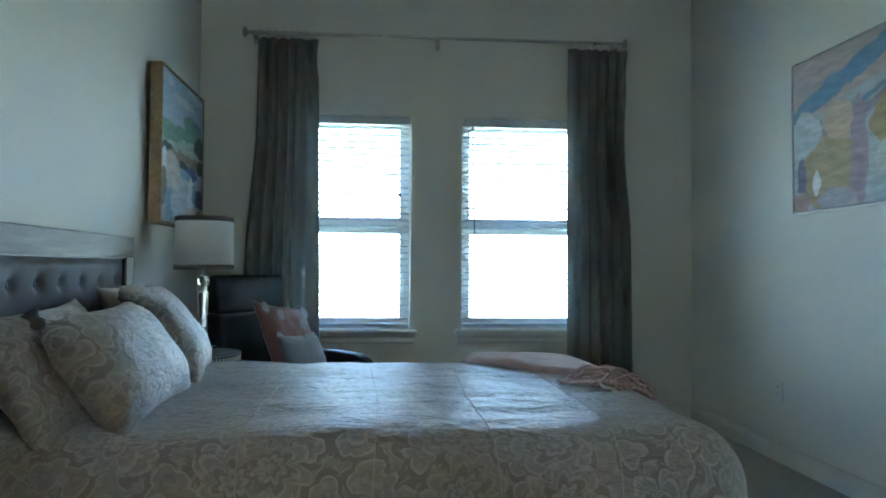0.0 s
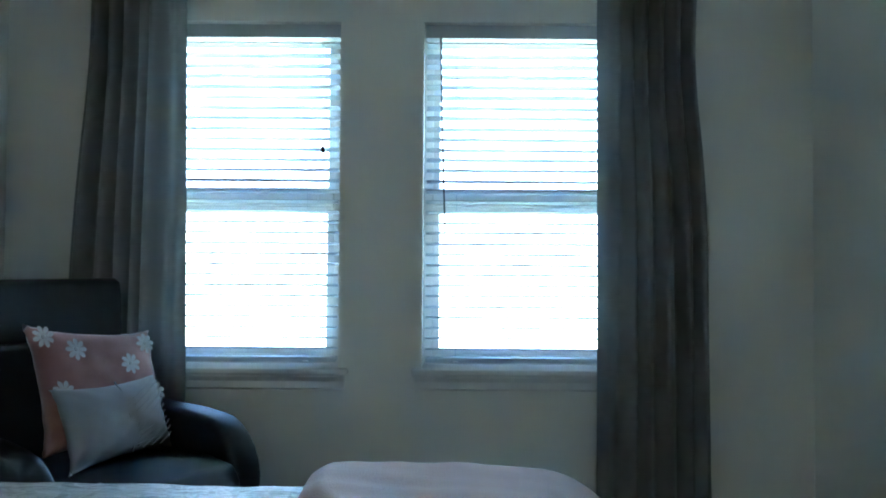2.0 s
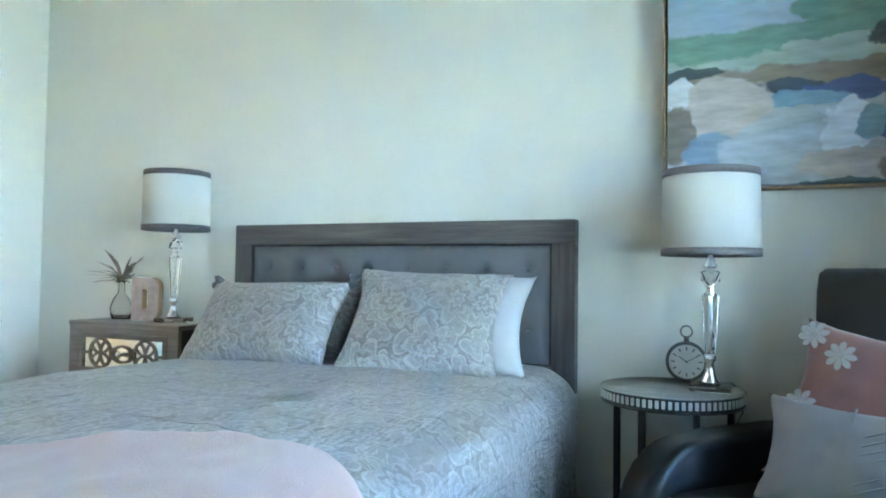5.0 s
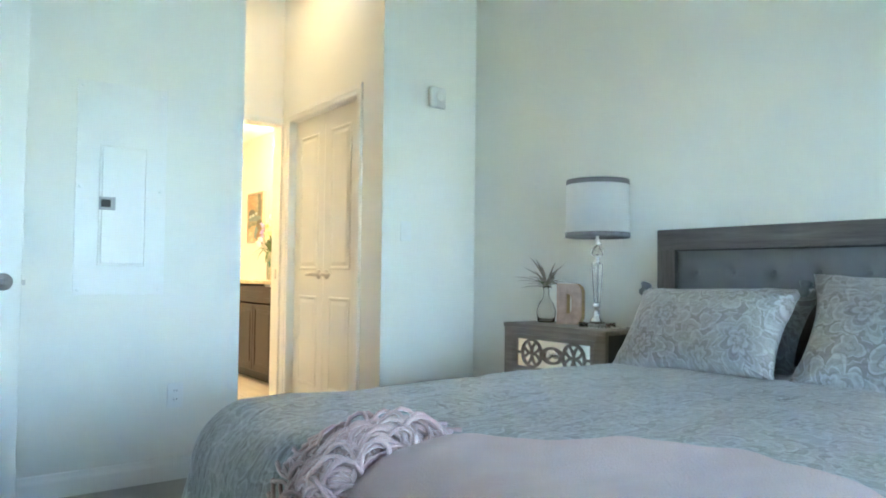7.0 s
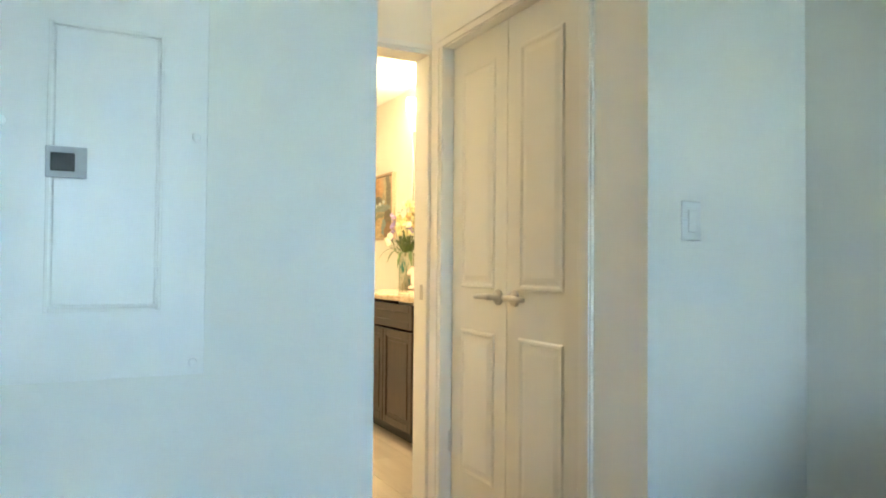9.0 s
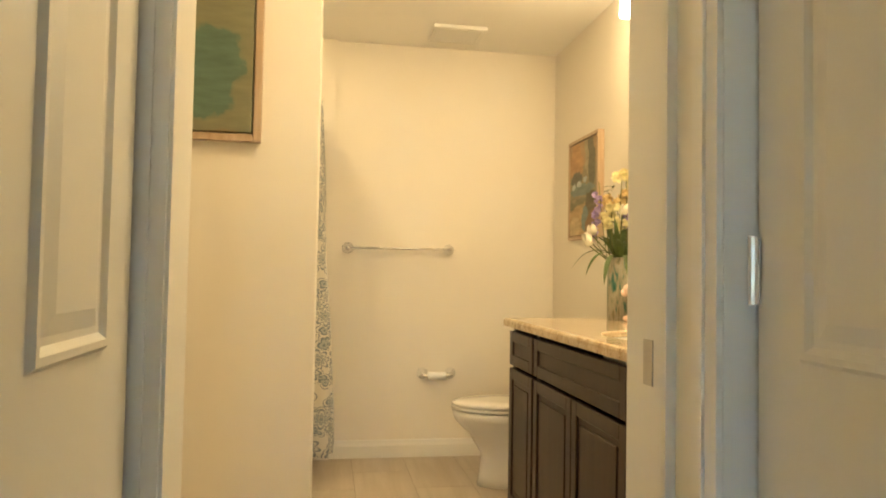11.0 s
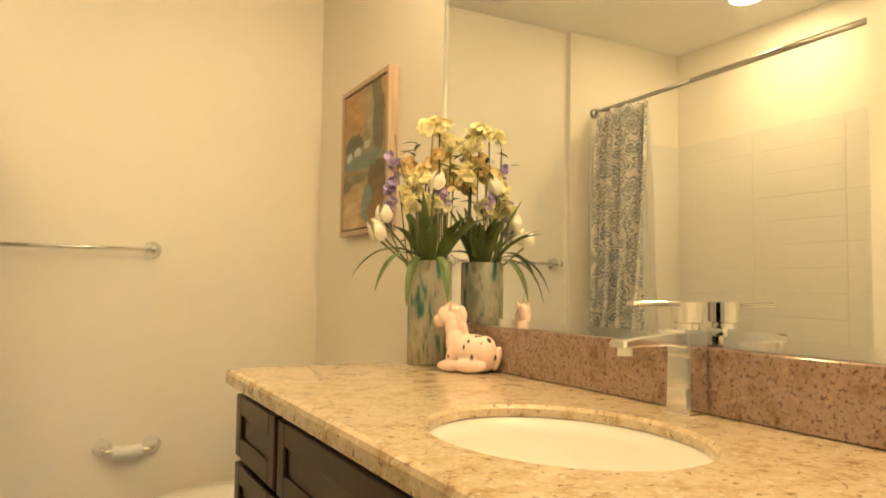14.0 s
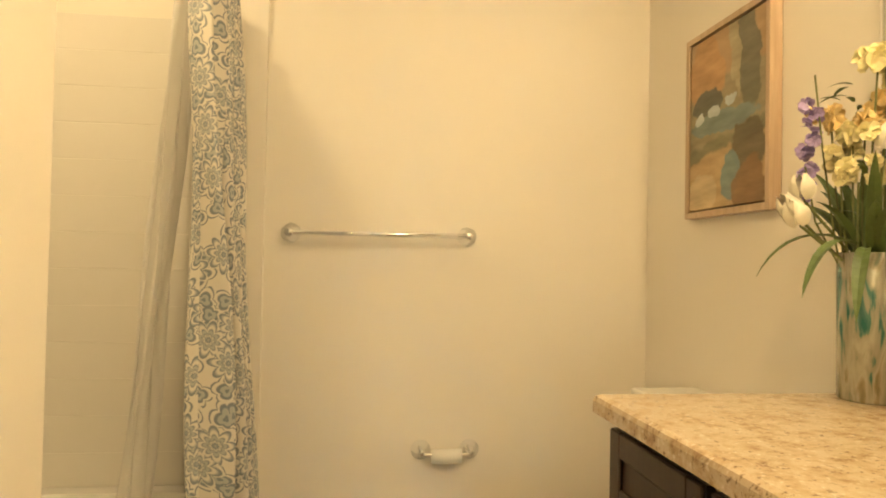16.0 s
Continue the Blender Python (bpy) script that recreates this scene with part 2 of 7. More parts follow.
structure("wall_hall_east", cube(HX1, HX1 + 0.12, HY, YS - 0.12, 0, TOP), WALL, "off-white painted hall wall")
CY0, CY1, CZ = -0.345, 0.56, 2.045
hb = bmesh.new()
for a, b, lo, hi in ((HY, CY0, 0, TOP), (CY1 + 0.046, YS - 0.12, 0, TOP), (CY0, CY1 + 0.046, CZ, TOP)):
    box(hb, HX0 - 0.12, HX0, a, b, lo, hi)
structure("wall_hall_west", hb, WALL, "off-white painted hall wall with closet doors")
structure("wall_closet_back", cube(-0.5, HX0 - 0.12, HY, YS - 0.12, 0, TOP), WALL, "plain closet filling behind the doors")
BX0, BX1, BZ = 0.177, 0.905, 2.06
BW, BS, BE, BA = -0.695, -3.69, 1.55, 1.45
bb = bmesh.new()
for a, b, lo, hi in ((BW - 0.12, BX0, 0, TOP), (BX1, BE + 0.12, 0, TOP), (BX0, BX1, BZ, TOP)):
    box(bb, a, b, HY - 0.12, HY, lo, hi)
structure("wall_bath_north", bb, BATH_WALL, "painted wall with the bathroom doorway")
structure("wall_bath_west", cube(BW - 0.12, BW, BS - 0.12, HY - 0.12, 0, BTOP), BATH_WALL, "cream painted wall behind the vanity")
structure("wall_bath_south", cube(BW, 0.664, BS - 0.12, BS, 0, BTOP), BATH_WALL, "cream painted end wall of the bathroom")
structure("wall_alcove_south", cube(0.664, BA, BS - 0.12, BS + 0.03, 0, BTOP), BATH_WALL, "cream painted wall at the end of the tub")
structure("wall_alcove_east", cube(BA, BE + 0.12, BS - 0.12, -2.15, 0, BTOP), BATH_WALL, "cream painted wall along the tub")
structure("wall_partition", cube(0.725, BE, -2.15, -1.80, 0, BTOP), BATH_WALL, "cream painted partition beside the tub")
structure("wall_bath_east", cube(BE, BE + 0.12, -2.15, HY - 0.12, 0, BTOP), BATH_WALL, "cream painted side wall of the bathroom")
structure("ceiling_bathroom", cube(BW - 0.12, BE + 0.12, BS - 0.12, HY - 0.12, BTOP, BTOP + 0.1), CEIL, "white painted bathroom ceiling", "ceiling")


def baseboard(x0, y0, x1, y1, nx, ny):
    """Along a wall from one point to another; (nx, ny) points into the room."""
    bm = bmesh.new()
    prof = [(0.0, 0.0), (0.014, 0.0), (0.014, 0.07), (0.009, 0.085), (0.006, 0.10), (0.0, 0.104)]
    a = [bm.verts.new((x0 + nx * d, y0 + ny * d, z)) for d, z in prof]
    b = [bm.verts.new((x1 + nx * d, y1 + ny * d, z)) for d, z in prof]
    for i in range(len(prof)):
        j = (i + 1) % len(prof)
        bm.faces.new((a[i], a[j], b[j], b[i]))
    bm.faces.new(a)
    bm.faces.new(b[::-1])
    return structure("baseboard", bm, TRIM, "white painted baseboard along the wall", "baseboard")


for args in ((XW, YS, XW, YN, 1, 0), (XE, YS, XE, YN, -1, 0), (XW + 0.014, YN, XE - 0.014, YN, 0, -1), (XW + 0.014, YS, HX0, YS, 0, 1), (HX1, YS, XE - 0.014, YS, 0, 1), (HX1, 0.24, HX1, YS, -1, 0), (HX0, 0.675, HX0, YS, 1, 0),
             (BW, BS, 0.664, BS, 0, 1), (BW, BS + 0.014, BW, -2.65, 1, 0), (0.74, -1.80, BE, -1.80, 0, 1)):
    baseboard(*args)

# ---- windows, blinds, curtains ----
def uv_grid(bm, nu, nv, f, uvf):
    """A sheet with a UV map in metres, so that printed cloth keeps its true size."""
    lay = bm.loops.layers.uv.verify()
    vs = grid(bm, nu, nv, f)
    where = {vs[i][j]: uvf(i / nu, j / nv) for i in range(nu + 1) for j in range(nv + 1)}
    for fc in bm.faces:
        for lp in fc.loops:
            if lp.vert in where:
                lp[lay].uv = where[lp.vert]
    return vs


def window(name, x0, x1):
    w = thing(name, pose(0, 0, 0), "white vinyl single-hung window with bright daylight behind", "window", kind="structure")
    y0, y1 = YN + 0.115, YN + 0.175
    fr = bmesh.new()
    for a, b, lo, hi in ((x0, x0 + 0.04, WZ0, WZ1), (x1 - 0.04, x1, WZ0, WZ1), (x0 + 0.04, x1 - 0.04, WZ0, WZ0 + 0.045), (x0 + 0.04, x1 - 0.04, WZ1 - 0.04, WZ1)):
        box(fr, a, b, y0, y1, lo, hi, 0.004)
    part("window_frame", fr, TRIM, w)
    zm = 1.335
    part("meeting_rail", cube(x0 + 0.04, x1 - 0.04, y0 - 0.012, y1 - 0.01, zm - 0.028, zm + 0.028, 0.005), TRIM, w)
    for lo, hi, yy in ((WZ0 + 0.045, zm - 0.028, y0 + 0.012), (zm + 0.028, WZ1 - 0.04, y0 + 0.034)):
        sash = bmesh.new()
        for a, b, c, d in ((x0 + 0.04, x0 + 0.07, lo, hi), (x1 - 0.07, x1 - 0.04, lo, hi), (x0 + 0.07, x1 - 0.07, lo, lo + 0.03), (x0 + 0.07, x1 - 0.07, hi - 0.02, hi)):
            box(sash, a, b, yy - 0.01, yy + 0.012, c, d, 0.003)
        part("sash", sash, TRIM, w)
        pane = part("pane", cube(x0 + 0.07, x1 - 0.07, yy - 0.002, yy + 0.002, lo + 0.03, hi - 0.02), PANE, w)
        pane.visible_shadow = False
    sill = bmesh.new()
    box(sill, x0 - 0.045, x1 + 0.045, YN - 0.045, YN, WZ0 - 0.022, WZ0 + 0.004, 0.006)
    box(sill, x0, x1, YN, YN + 0.115, WZ0 - 0.012, WZ0 + 0.004)
    part("window_sill", sill, TRIM, w)
    ap = bmesh.new()
    prof = [(0.0, 0.0), (0.022, 0.0), (0.022, -0.012), (0.012, -0.03), (0.012, -0.058), (0.0, -0.066)]
    va = [ap.verts.new((x0 - 0.03, YN - d, WZ0 - 0.022 + z)) for d, z in prof]
    vb = [ap.verts.new((x1 + 0.03, YN - d, WZ0 - 0.022 + z)) for d, z in prof]
    for i in range(6):
        ap.faces.new((va[i], va[(i + 1) % 6], vb[(i + 1) % 6], vb[i]))
    ap.faces.new(va)
    ap.faces.new(vb[::-1])
    part("sill_apron", ap, TRIM, w)


window("window_1", *W1)
window("window_2", *W2)


def blind(x0, x1, wand_x, cord_x):
    b = thing("window_blind", pose(0, 0, 0), "white horizontal slat blind lowered with open slats", "blind", "blinds in the two windows")
    y = YN + 0.06
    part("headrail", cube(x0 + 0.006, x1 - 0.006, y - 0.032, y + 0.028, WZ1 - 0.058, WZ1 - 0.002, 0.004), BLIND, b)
    me = None
    z = WZ1 - 0.085
    while z > WZ0 + 0.06:
        if me is None:
            bm = bmesh.new()
            n = 6
            up = [[bm.verts.new((xx, (k / n - 0.5) * 0.048, 0.004 * (1 - (2 * k / n - 1) ** 2) + s)) for k in range(n + 1)] for xx in (x0 + 0.012, x1 - 0.012) for s in (0.0, 0.003)]
            for k in range(n):
                bm.faces.new((up[1][k], up[1][k + 1], up[3][k + 1], up[3][k]))
                bm.faces.new((up[0][k], up[2][k], up[2][k + 1], up[0][k + 1]))
                bm.faces.new((up[0][k], up[0][k + 1], up[1][k + 1], up[1][k]))
                bm.faces.new((up[2][k], up[3][k], up[3][k + 1], up[2][k + 1]))
            bm.faces.new((up[0][0], up[1][0], up[3][0], up[2][0]))
            bm.faces.new((up[0][n], up[2][n], up[3][n], up[1][n]))
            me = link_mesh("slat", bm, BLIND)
        s = new("slat", me)
        s.parent = b
        s.matrix_basis = pose(0, y, z, -11 + random.uniform(-1.5, 1.5), random.uniform(-0.08, 0.08), 0)
        z -= 0.0445
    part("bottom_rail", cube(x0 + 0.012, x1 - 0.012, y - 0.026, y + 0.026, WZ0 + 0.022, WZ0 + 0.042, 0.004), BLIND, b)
    for cx in (x0 + 0.14, x1 - 0.14):
        for dy in (-0.025, 0.025):
            part("ladder_cord", tube(bmesh.new(), [(cx, y + dy, WZ0 + 0.03), (cx, y + dy, WZ1 - 0.05)], 0.0011, 5), BLIND, b)
        part("cord_button", cube(cx - 0.012, cx + 0.012, y - 0.034, y - 0.026, WZ0 + 0.02, WZ0 + 0.03, 0.003), PLASTIC, b)
    if wand_x:
        part("tilt_wand", tube(bmesh.new(), [(wand_x, y - 0.04, WZ1 - 0.06), (wand_x + 0.006, y - 0.042, 1.7), (wand_x + 0.022, y - 0.044, 1.19)], 0.0042, 6), BLACK, b, "dark slim tilt wand")
    if cord_x:
        part("lift_cord", tube(bmesh.new(), [(cord_x, y - 0.035, WZ1 - 0.06), (cord_x, y - 0.037, 1.55)], 0.0012, 5), BLIND, b)
        part("cord_tassel", lathe(bmesh.new(), [(0.0, 0.03), (0.006, 0.028), (0.011, 0.0), (0.0, -0.002)], 10, (cord_x, y - 0.037, 1.525)), BLACK, b, "dark bell-shaped cord tassel")


blind(W1[0], W1[1], None, W1[1] - 0.075)
blind(W2[0], W2[1], W2[0] + 0.07, None)

rod = thing("curtain_rod", pose(0, 0, 0), "brushed metal curtain rod on the wall above both windows", "curtain rod")
RY, RZ = 5.205, 2.575
part("pole", tube(bmesh.new(), [(-0.16, RY, RZ), (2.31, RY, RZ + 0.012)], 0.011, 12), NICKEL, rod)
for ex, s in ((-0.16, -1), (2.31, 1)):
    part("finial", lathe(bmesh.new(), [(0.0, 0.0), (0.013, 0.0), (0.013, 0.012), (0.008, 0.018), (0.026, 0.03), (0.032, 0.036), (0.032, 0.046), (0.02, 0.052), (0.0, 0.054)] if s > 0 else [(0.0, -0.054), (0.02, -0.052), (0.032, -0.046), (0.032, -0.036), (0.026, -0.03), (0.008, -0.018), (0.013, -0.012), (0.013, 0.0), (0.0, 0.0)], 16, (ex, RY, RZ + (0.012 if s > 0 else 0)), "x"), NICKEL, rod, smooth=True)
for bx in (-0.14, 1.07, 2.29):
    part("bracket", box(cube(bx - 0.008, bx + 0.008, RY, YN - 0.006, RZ - 0.022, RZ - 0.008), bx - 0.015, bx + 0.015, YN - 0.006, YN, RZ - 0.05, RZ + 0.03), NICKEL, rod)


def curtain(x0t, x1t, x0b, x1b, seed, flat):
    """A pinch-pleated panel that hangs from rings; flat: which end hangs smoother."""
    c = thing("curtain", pose(0, 0, 0), "dark grey pleated floor-length curtain hanging from rod rings", "curtain", "pair of curtains")
    rnd = random.Random(seed)
    ph = [rnd.uniform(0, 6.28) for _ in range(6)]

    def f(u, v):
        z = 0.015 + (RZ - 0.035 - 0.015) * v
        k = min(1.0, (1 - v) * 5)
        x = (x0b + (x1b - x0b) * u) * (1 - v) + (x0t + (x1t - x0t) * u) * v
        x += -0.012 * math.sin(math.pi * min(1, (1 - v) * 9)) * (1 if u > 0.9 else 0)
        uu = u if not flat else 1 - u
        # gathered a little above the sill, spreading towards the hem
        x += (-0.04 if flat else 0.02) * (u if flat else 1 - u) * math.exp(-((v - 0.74) / 0.16) ** 2)
        amp = (0.034 * (1 - 0.45 * max(0, (uu - 0.62) / 0.38))) * (0.55 + 0.45 * k)
        fr = 6.2 if uu < 0.65 else 3.8
        y = RY + 0.005 + amp * math.sin(fr * math.tau * uu + ph[0] + 0.8 * math.sin(2.2 * v + ph[1])) + 0.012 * math.sin(15 * uu + 3.0 * v + ph[2]) * (1 - v)
        x += 0.012 * math.sin(9 * uu + 2.5 * v + ph[3]) * (1 - v)
        return (x, y, z)

    bm = bmesh.new()
    uv_grid(bm, 110, 40, f, lambda u, v: (u * 0.9, v * 2.5))
    cl = part("cloth", bm, CURTAIN, c, smooth=True)
    so = cl.modifiers.new("thick", "SOLIDIFY")
    so.thickness = 0.004
    for k in range(8):
        xx = x0t + (x1t - x0t) * (k + 0.4) / 8
        part("ring", tube(bmesh.new(), [(xx, RY + 0.019 * math.cos(a), RZ + 0.004 + 0.019 * math.sin(a)) for a in [i * math.tau / 14 for i in range(14)]], 0.0022, 6, True), NICKEL, c)


curtain(-0.115, 0.275, -0.23, 0.30, 3, False)
curtain(1.955, 2.375, 1.940, 2.44, 8, True)


# ---- printed cloth, paintings ----
def uvnode(nt):
    n = nt.nodes.new("ShaderNodeTexCoord")
    return n.outputs["UV"]


def mnode(nt, op, a, b=0.0, c=None):
    n = nt.nodes.new("ShaderNodeMath")
    n.operation = op
    for i, v in enumerate((a, b) if c is None else (a, b, c)):
        if isinstance(v, (int, float)):
            n.inputs[i].default_value = v
        else:
            nt.links.new(v, n.inputs[i])
    return n.outputs[0]


def flower_fields(nt, vec, scale, petals, rnd=0.7):
    """Distance from the nearest flower's heart, in units of its size, and the petals' wave."""
    vo = tex(nt, "ShaderNodeTexVoronoi", scale, vec, Randomness=rnd)
    vo.voronoi_dimensions = "2D"
    sub = nt.nodes.new("ShaderNodeVectorMath")
    sub.operation = "SUBTRACT"
    nt.links.new(vec, sub.inputs[0])
    nt.links.new(vo.outputs["Position"], sub.inputs[1])
    sp = nt.nodes.new("ShaderNodeSeparateXYZ")
    nt.links.new(sub.outputs[0], sp.inputs[0])
    ang = mnode(nt, "ARCTAN2", sp.outputs["Y"], sp.outputs["X"])
    sc = nt.nodes.new("ShaderNodeSeparateColor")
    nt.links.new(vo.outputs["Color"], sc.inputs[0])
    ang = mnode(nt, "ADD", ang, mnode(nt, "MULTIPLY", sc.outputs[0], 6.28))
    wave = mnode(nt, "ABSOLUTE", mnode(nt, "SINE", mnode(nt, "MULTIPLY", ang, petals / 2)))
    rad = mnode(nt, "DIVIDE", vo.outputs["Distance"], mnode(nt, "MULTIPLY_ADD", wave, 0.45, 0.62))
    return rad, wave, sc


def bedding(name):
    """Faded floral print: pale rounded motifs with thin taupe outlines on a warm grey ground."""
    m, nt, b = base(name)
    uv = uvnode(nt)
    nz = tex(nt, "ShaderNodeTexNoise", 7.0, uv, Detail=2.0)
    ad = nt.nodes.new("ShaderNodeVectorMath")
    ad.operation = "MULTIPLY_ADD"
    ad.inputs[1].default_value = (0.085, 0.085, 0)
    nt.links.new(nz.outputs["Color"], ad.inputs[0])
    nt.links.new(uv, ad.inputs[2])
    ground, line, pale, cream = (0.25, 0.237, 0.226), (0.185, 0.172, 0.162), (0.47, 0.465, 0.465), (0.335, 0.325, 0.32)
    # large scalloped rosettes, and leaves scattered in the ground between them
    r2, w2, s2 = flower_fields(nt, ad.outputs[0], 10.0, 3, 1.0)
    c = ramp_node(nt, r2, [(0.0, pale), (0.05, cream), (0.12, cream), (0.14, line), (0.16, cream), (0.36, cream), (0.39, pale), (0.44, pale), (0.46, line), (0.49, ground), (0.66, ground), (0.69, pale), (0.74, cream), (1.0, cream)])
    rad, wave, sc = flower_fields(nt, ad.outputs[0], 4.6, 7, 0.9)
    heart = ramp_node(nt, rad, [(0.0, pale), (0.06, cream), (0.08, line), (0.10, cream), (0.16, pale), (0.19, line), (0.21, ground), (0.26, ground), (0.28, pale), (0.31, cream), (0.39, cream), (0.42, pale), (0.455, pale), (0.47, line), (0.49, ground)])
    inside = ramp_node(nt, rad, [(0.46, (0.85,) * 3), (0.49, (0, 0, 0))])
    c = mix(nt, inside, c, heart)
    n2 = tex(nt, "ShaderNodeTexNoise", 34.0, uv, Detail=2.0, Distortion=0.6)
    c = mix(nt, ramp_node(nt, n2.outputs["Fac"], [(0.44, (0, 0, 0)), (0.475, (0.55,) * 3), (0.51, (0, 0, 0))]), c, ground)
    c = mix(nt, ramp_node(nt, n2.outputs["Fac"], [(0.56, (0, 0, 0)), (0.66, (0.6,) * 3)]), c, pale)
    tone = tex(nt, "ShaderNodeTexNoise", 3.0, uv, Detail=3.0)
    c = mix(nt, ramp_node(nt, tone.outputs["Fac"], [(0.42, (0.0,) * 3), (0.72, (0.5,) * 3)]), c, (0.28, 0.27, 0.265))
    nt.links.new(c, b.inputs["Base Color"])
    b.inputs["Roughness"].default_value = 0.5
    b.inputs["Sheen Weight"].default_value = 0.3
    wr = tex(nt, "ShaderNodeTexNoise", 26.0, uv, Detail=5.0, Distortion=1.2)
    p = bump(nt, b, wr.outputs["Fac"], 0.6, 0.006)
    mp = nt.nodes.new("ShaderNodeMapping")
    mp.inputs["Scale"].default_value = (5.0, 17.0, 1.0)
    mp.inputs["Rotation"].default_value = (0, 0, 0.25)
    nt.links.new(uv, mp.inputs["Vector"])
    crease = tex(nt, "ShaderNodeTexNoise", 1.0, mp.outputs[0], Detail=4.0, Distortion=1.6)
    ridge = mnode(nt, "ABSOLUTE", mnode(nt, "SUBTRACT", crease.outputs["Fac"], 0.5))
    p = bump(nt, b, ridge, 0.7, 0.024, p)
    wv = tex(nt, "ShaderNodeTexNoise", 700.0, uv, Detail=2.0)
    bump(nt, b, wv.outputs["Fac"], 0.2, 0.001, p)
    return m


BEDDING = bedding("ornamental_bedding")
SEAM = paint("seam_thread", (0.46, 0.45, 0.45), 0.6, 0.1, 20, 400, 0.3)


def painting_mat(name, ground, layers, rough=0.7):
    """Layers of paint over a ground colour, in the canvas's own x and z. band: all under a wavy line; blob: an uneven patch."""
    m, nt, b = base(name)
    tc = nt.nodes.new("ShaderNodeTexCoord")
    sp = nt.nodes.new("ShaderNodeSeparateXYZ")
    nt.links.new(tc.outputs["Object"], sp.inputs[0])
    u, v = sp.outputs["X"], sp.outputs["Z"]
    # a loaded brush leaves ragged, dragged edges
    for sc_, am in ((5.0, 0.07), (22.0, 0.028)):
        wn_ = tex(nt, "ShaderNodeTexNoise", sc_, tc.outputs["Object"], Detail=4.0, Roughness=0.6)
        ws = nt.nodes.new("ShaderNodeSeparateColor")
        nt.links.new(wn_.outputs["Color"], ws.inputs[0])
        u = mnode(nt, "ADD", u, mnode(nt, "MULTIPLY", mnode(nt, "SUBTRACT", ws.outputs[0], 0.5), am * 1.6))
        v = mnode(nt, "ADD", v, mnode(nt, "MULTIPLY", mnode(nt, "SUBTRACT", ws.outputs[1], 0.5), am))
    strokes = nt.nodes.new("ShaderNodeMapping")
    strokes.inputs["Scale"].default_value = (9, 9, 34)
    strokes.inputs["Rotation"].default_value = (0, 0.5, 0)
    nt.links.new(tc.outputs["Object"], strokes.inputs["Vector"])
    st = tex(nt, "ShaderNodeTexNoise", 1.0, strokes.outputs[0], Detail=5.0)
    col = ramp_node(nt, st.outputs["Fac"], [(0.3, tuple(c * 0.88 for c in ground)), (0.7, tuple(min(1, c * 1.1) for c in ground))])
    for i, (kind, a, bb, c1, c2, amp, sc, tint) in enumerate(layers):
        n = tex(nt, "ShaderNodeTexNoise", sc, tc.outputs["Object"], Detail=3.0)
        n.noise_dimensions = "4D"
        n.inputs["W"].default_value = i * 3.7
        wob = mnode(nt, "MULTIPLY", mnode(nt, "SUBTRACT", n.outputs["Fac"], 0.5), amp)
        if kind == "band":
            d = mnode(nt, "SUBTRACT", mnode(nt, "ADD", mnode(nt, "MULTIPLY_ADD", u, bb, a), wob), v)
            if c1:
                d = mnode(nt, "MINIMUM", d, mnode(nt, "SUBTRACT", c1, d))
        else:
            du = mnode(nt, "DIVIDE", mnode(nt, "SUBTRACT", u, a), c1)
            dv = mnode(nt, "DIVIDE", mnode(nt, "SUBTRACT", v, bb), c2)
            d = mnode(nt, "ADD", mnode(nt, "SUBTRACT", 1.0, mnode(nt, "SQRT", mnode(nt, "ADD", mnode(nt, "MULTIPLY", du, du), mnode(nt, "MULTIPLY", dv, dv)))), mnode(nt, "MULTIPLY", wob, 15.0))
            d = mnode(nt, "MULTIPLY", d, 0.1)
        fac = ramp_node(nt, mnode(nt, "ADD", d, 0.5), [(0.498, (0, 0, 0)), (0.508, (0.93,) * 3)])
        shade = ramp_node(nt, st.outputs["Fac"], [(0.3, tuple(c * 0.78 for c in tint)), (0.7, tuple(min(1, c * 1.18) for c in tint))])
        col = mix(nt, fac, col, shade)
    nt.links.new(col, b.inputs["Base Color"])
    b.inputs["Roughness"].default_value = rough
    bump(nt, b, st.outputs["Fac"], 0.3, 0.001)
    return m


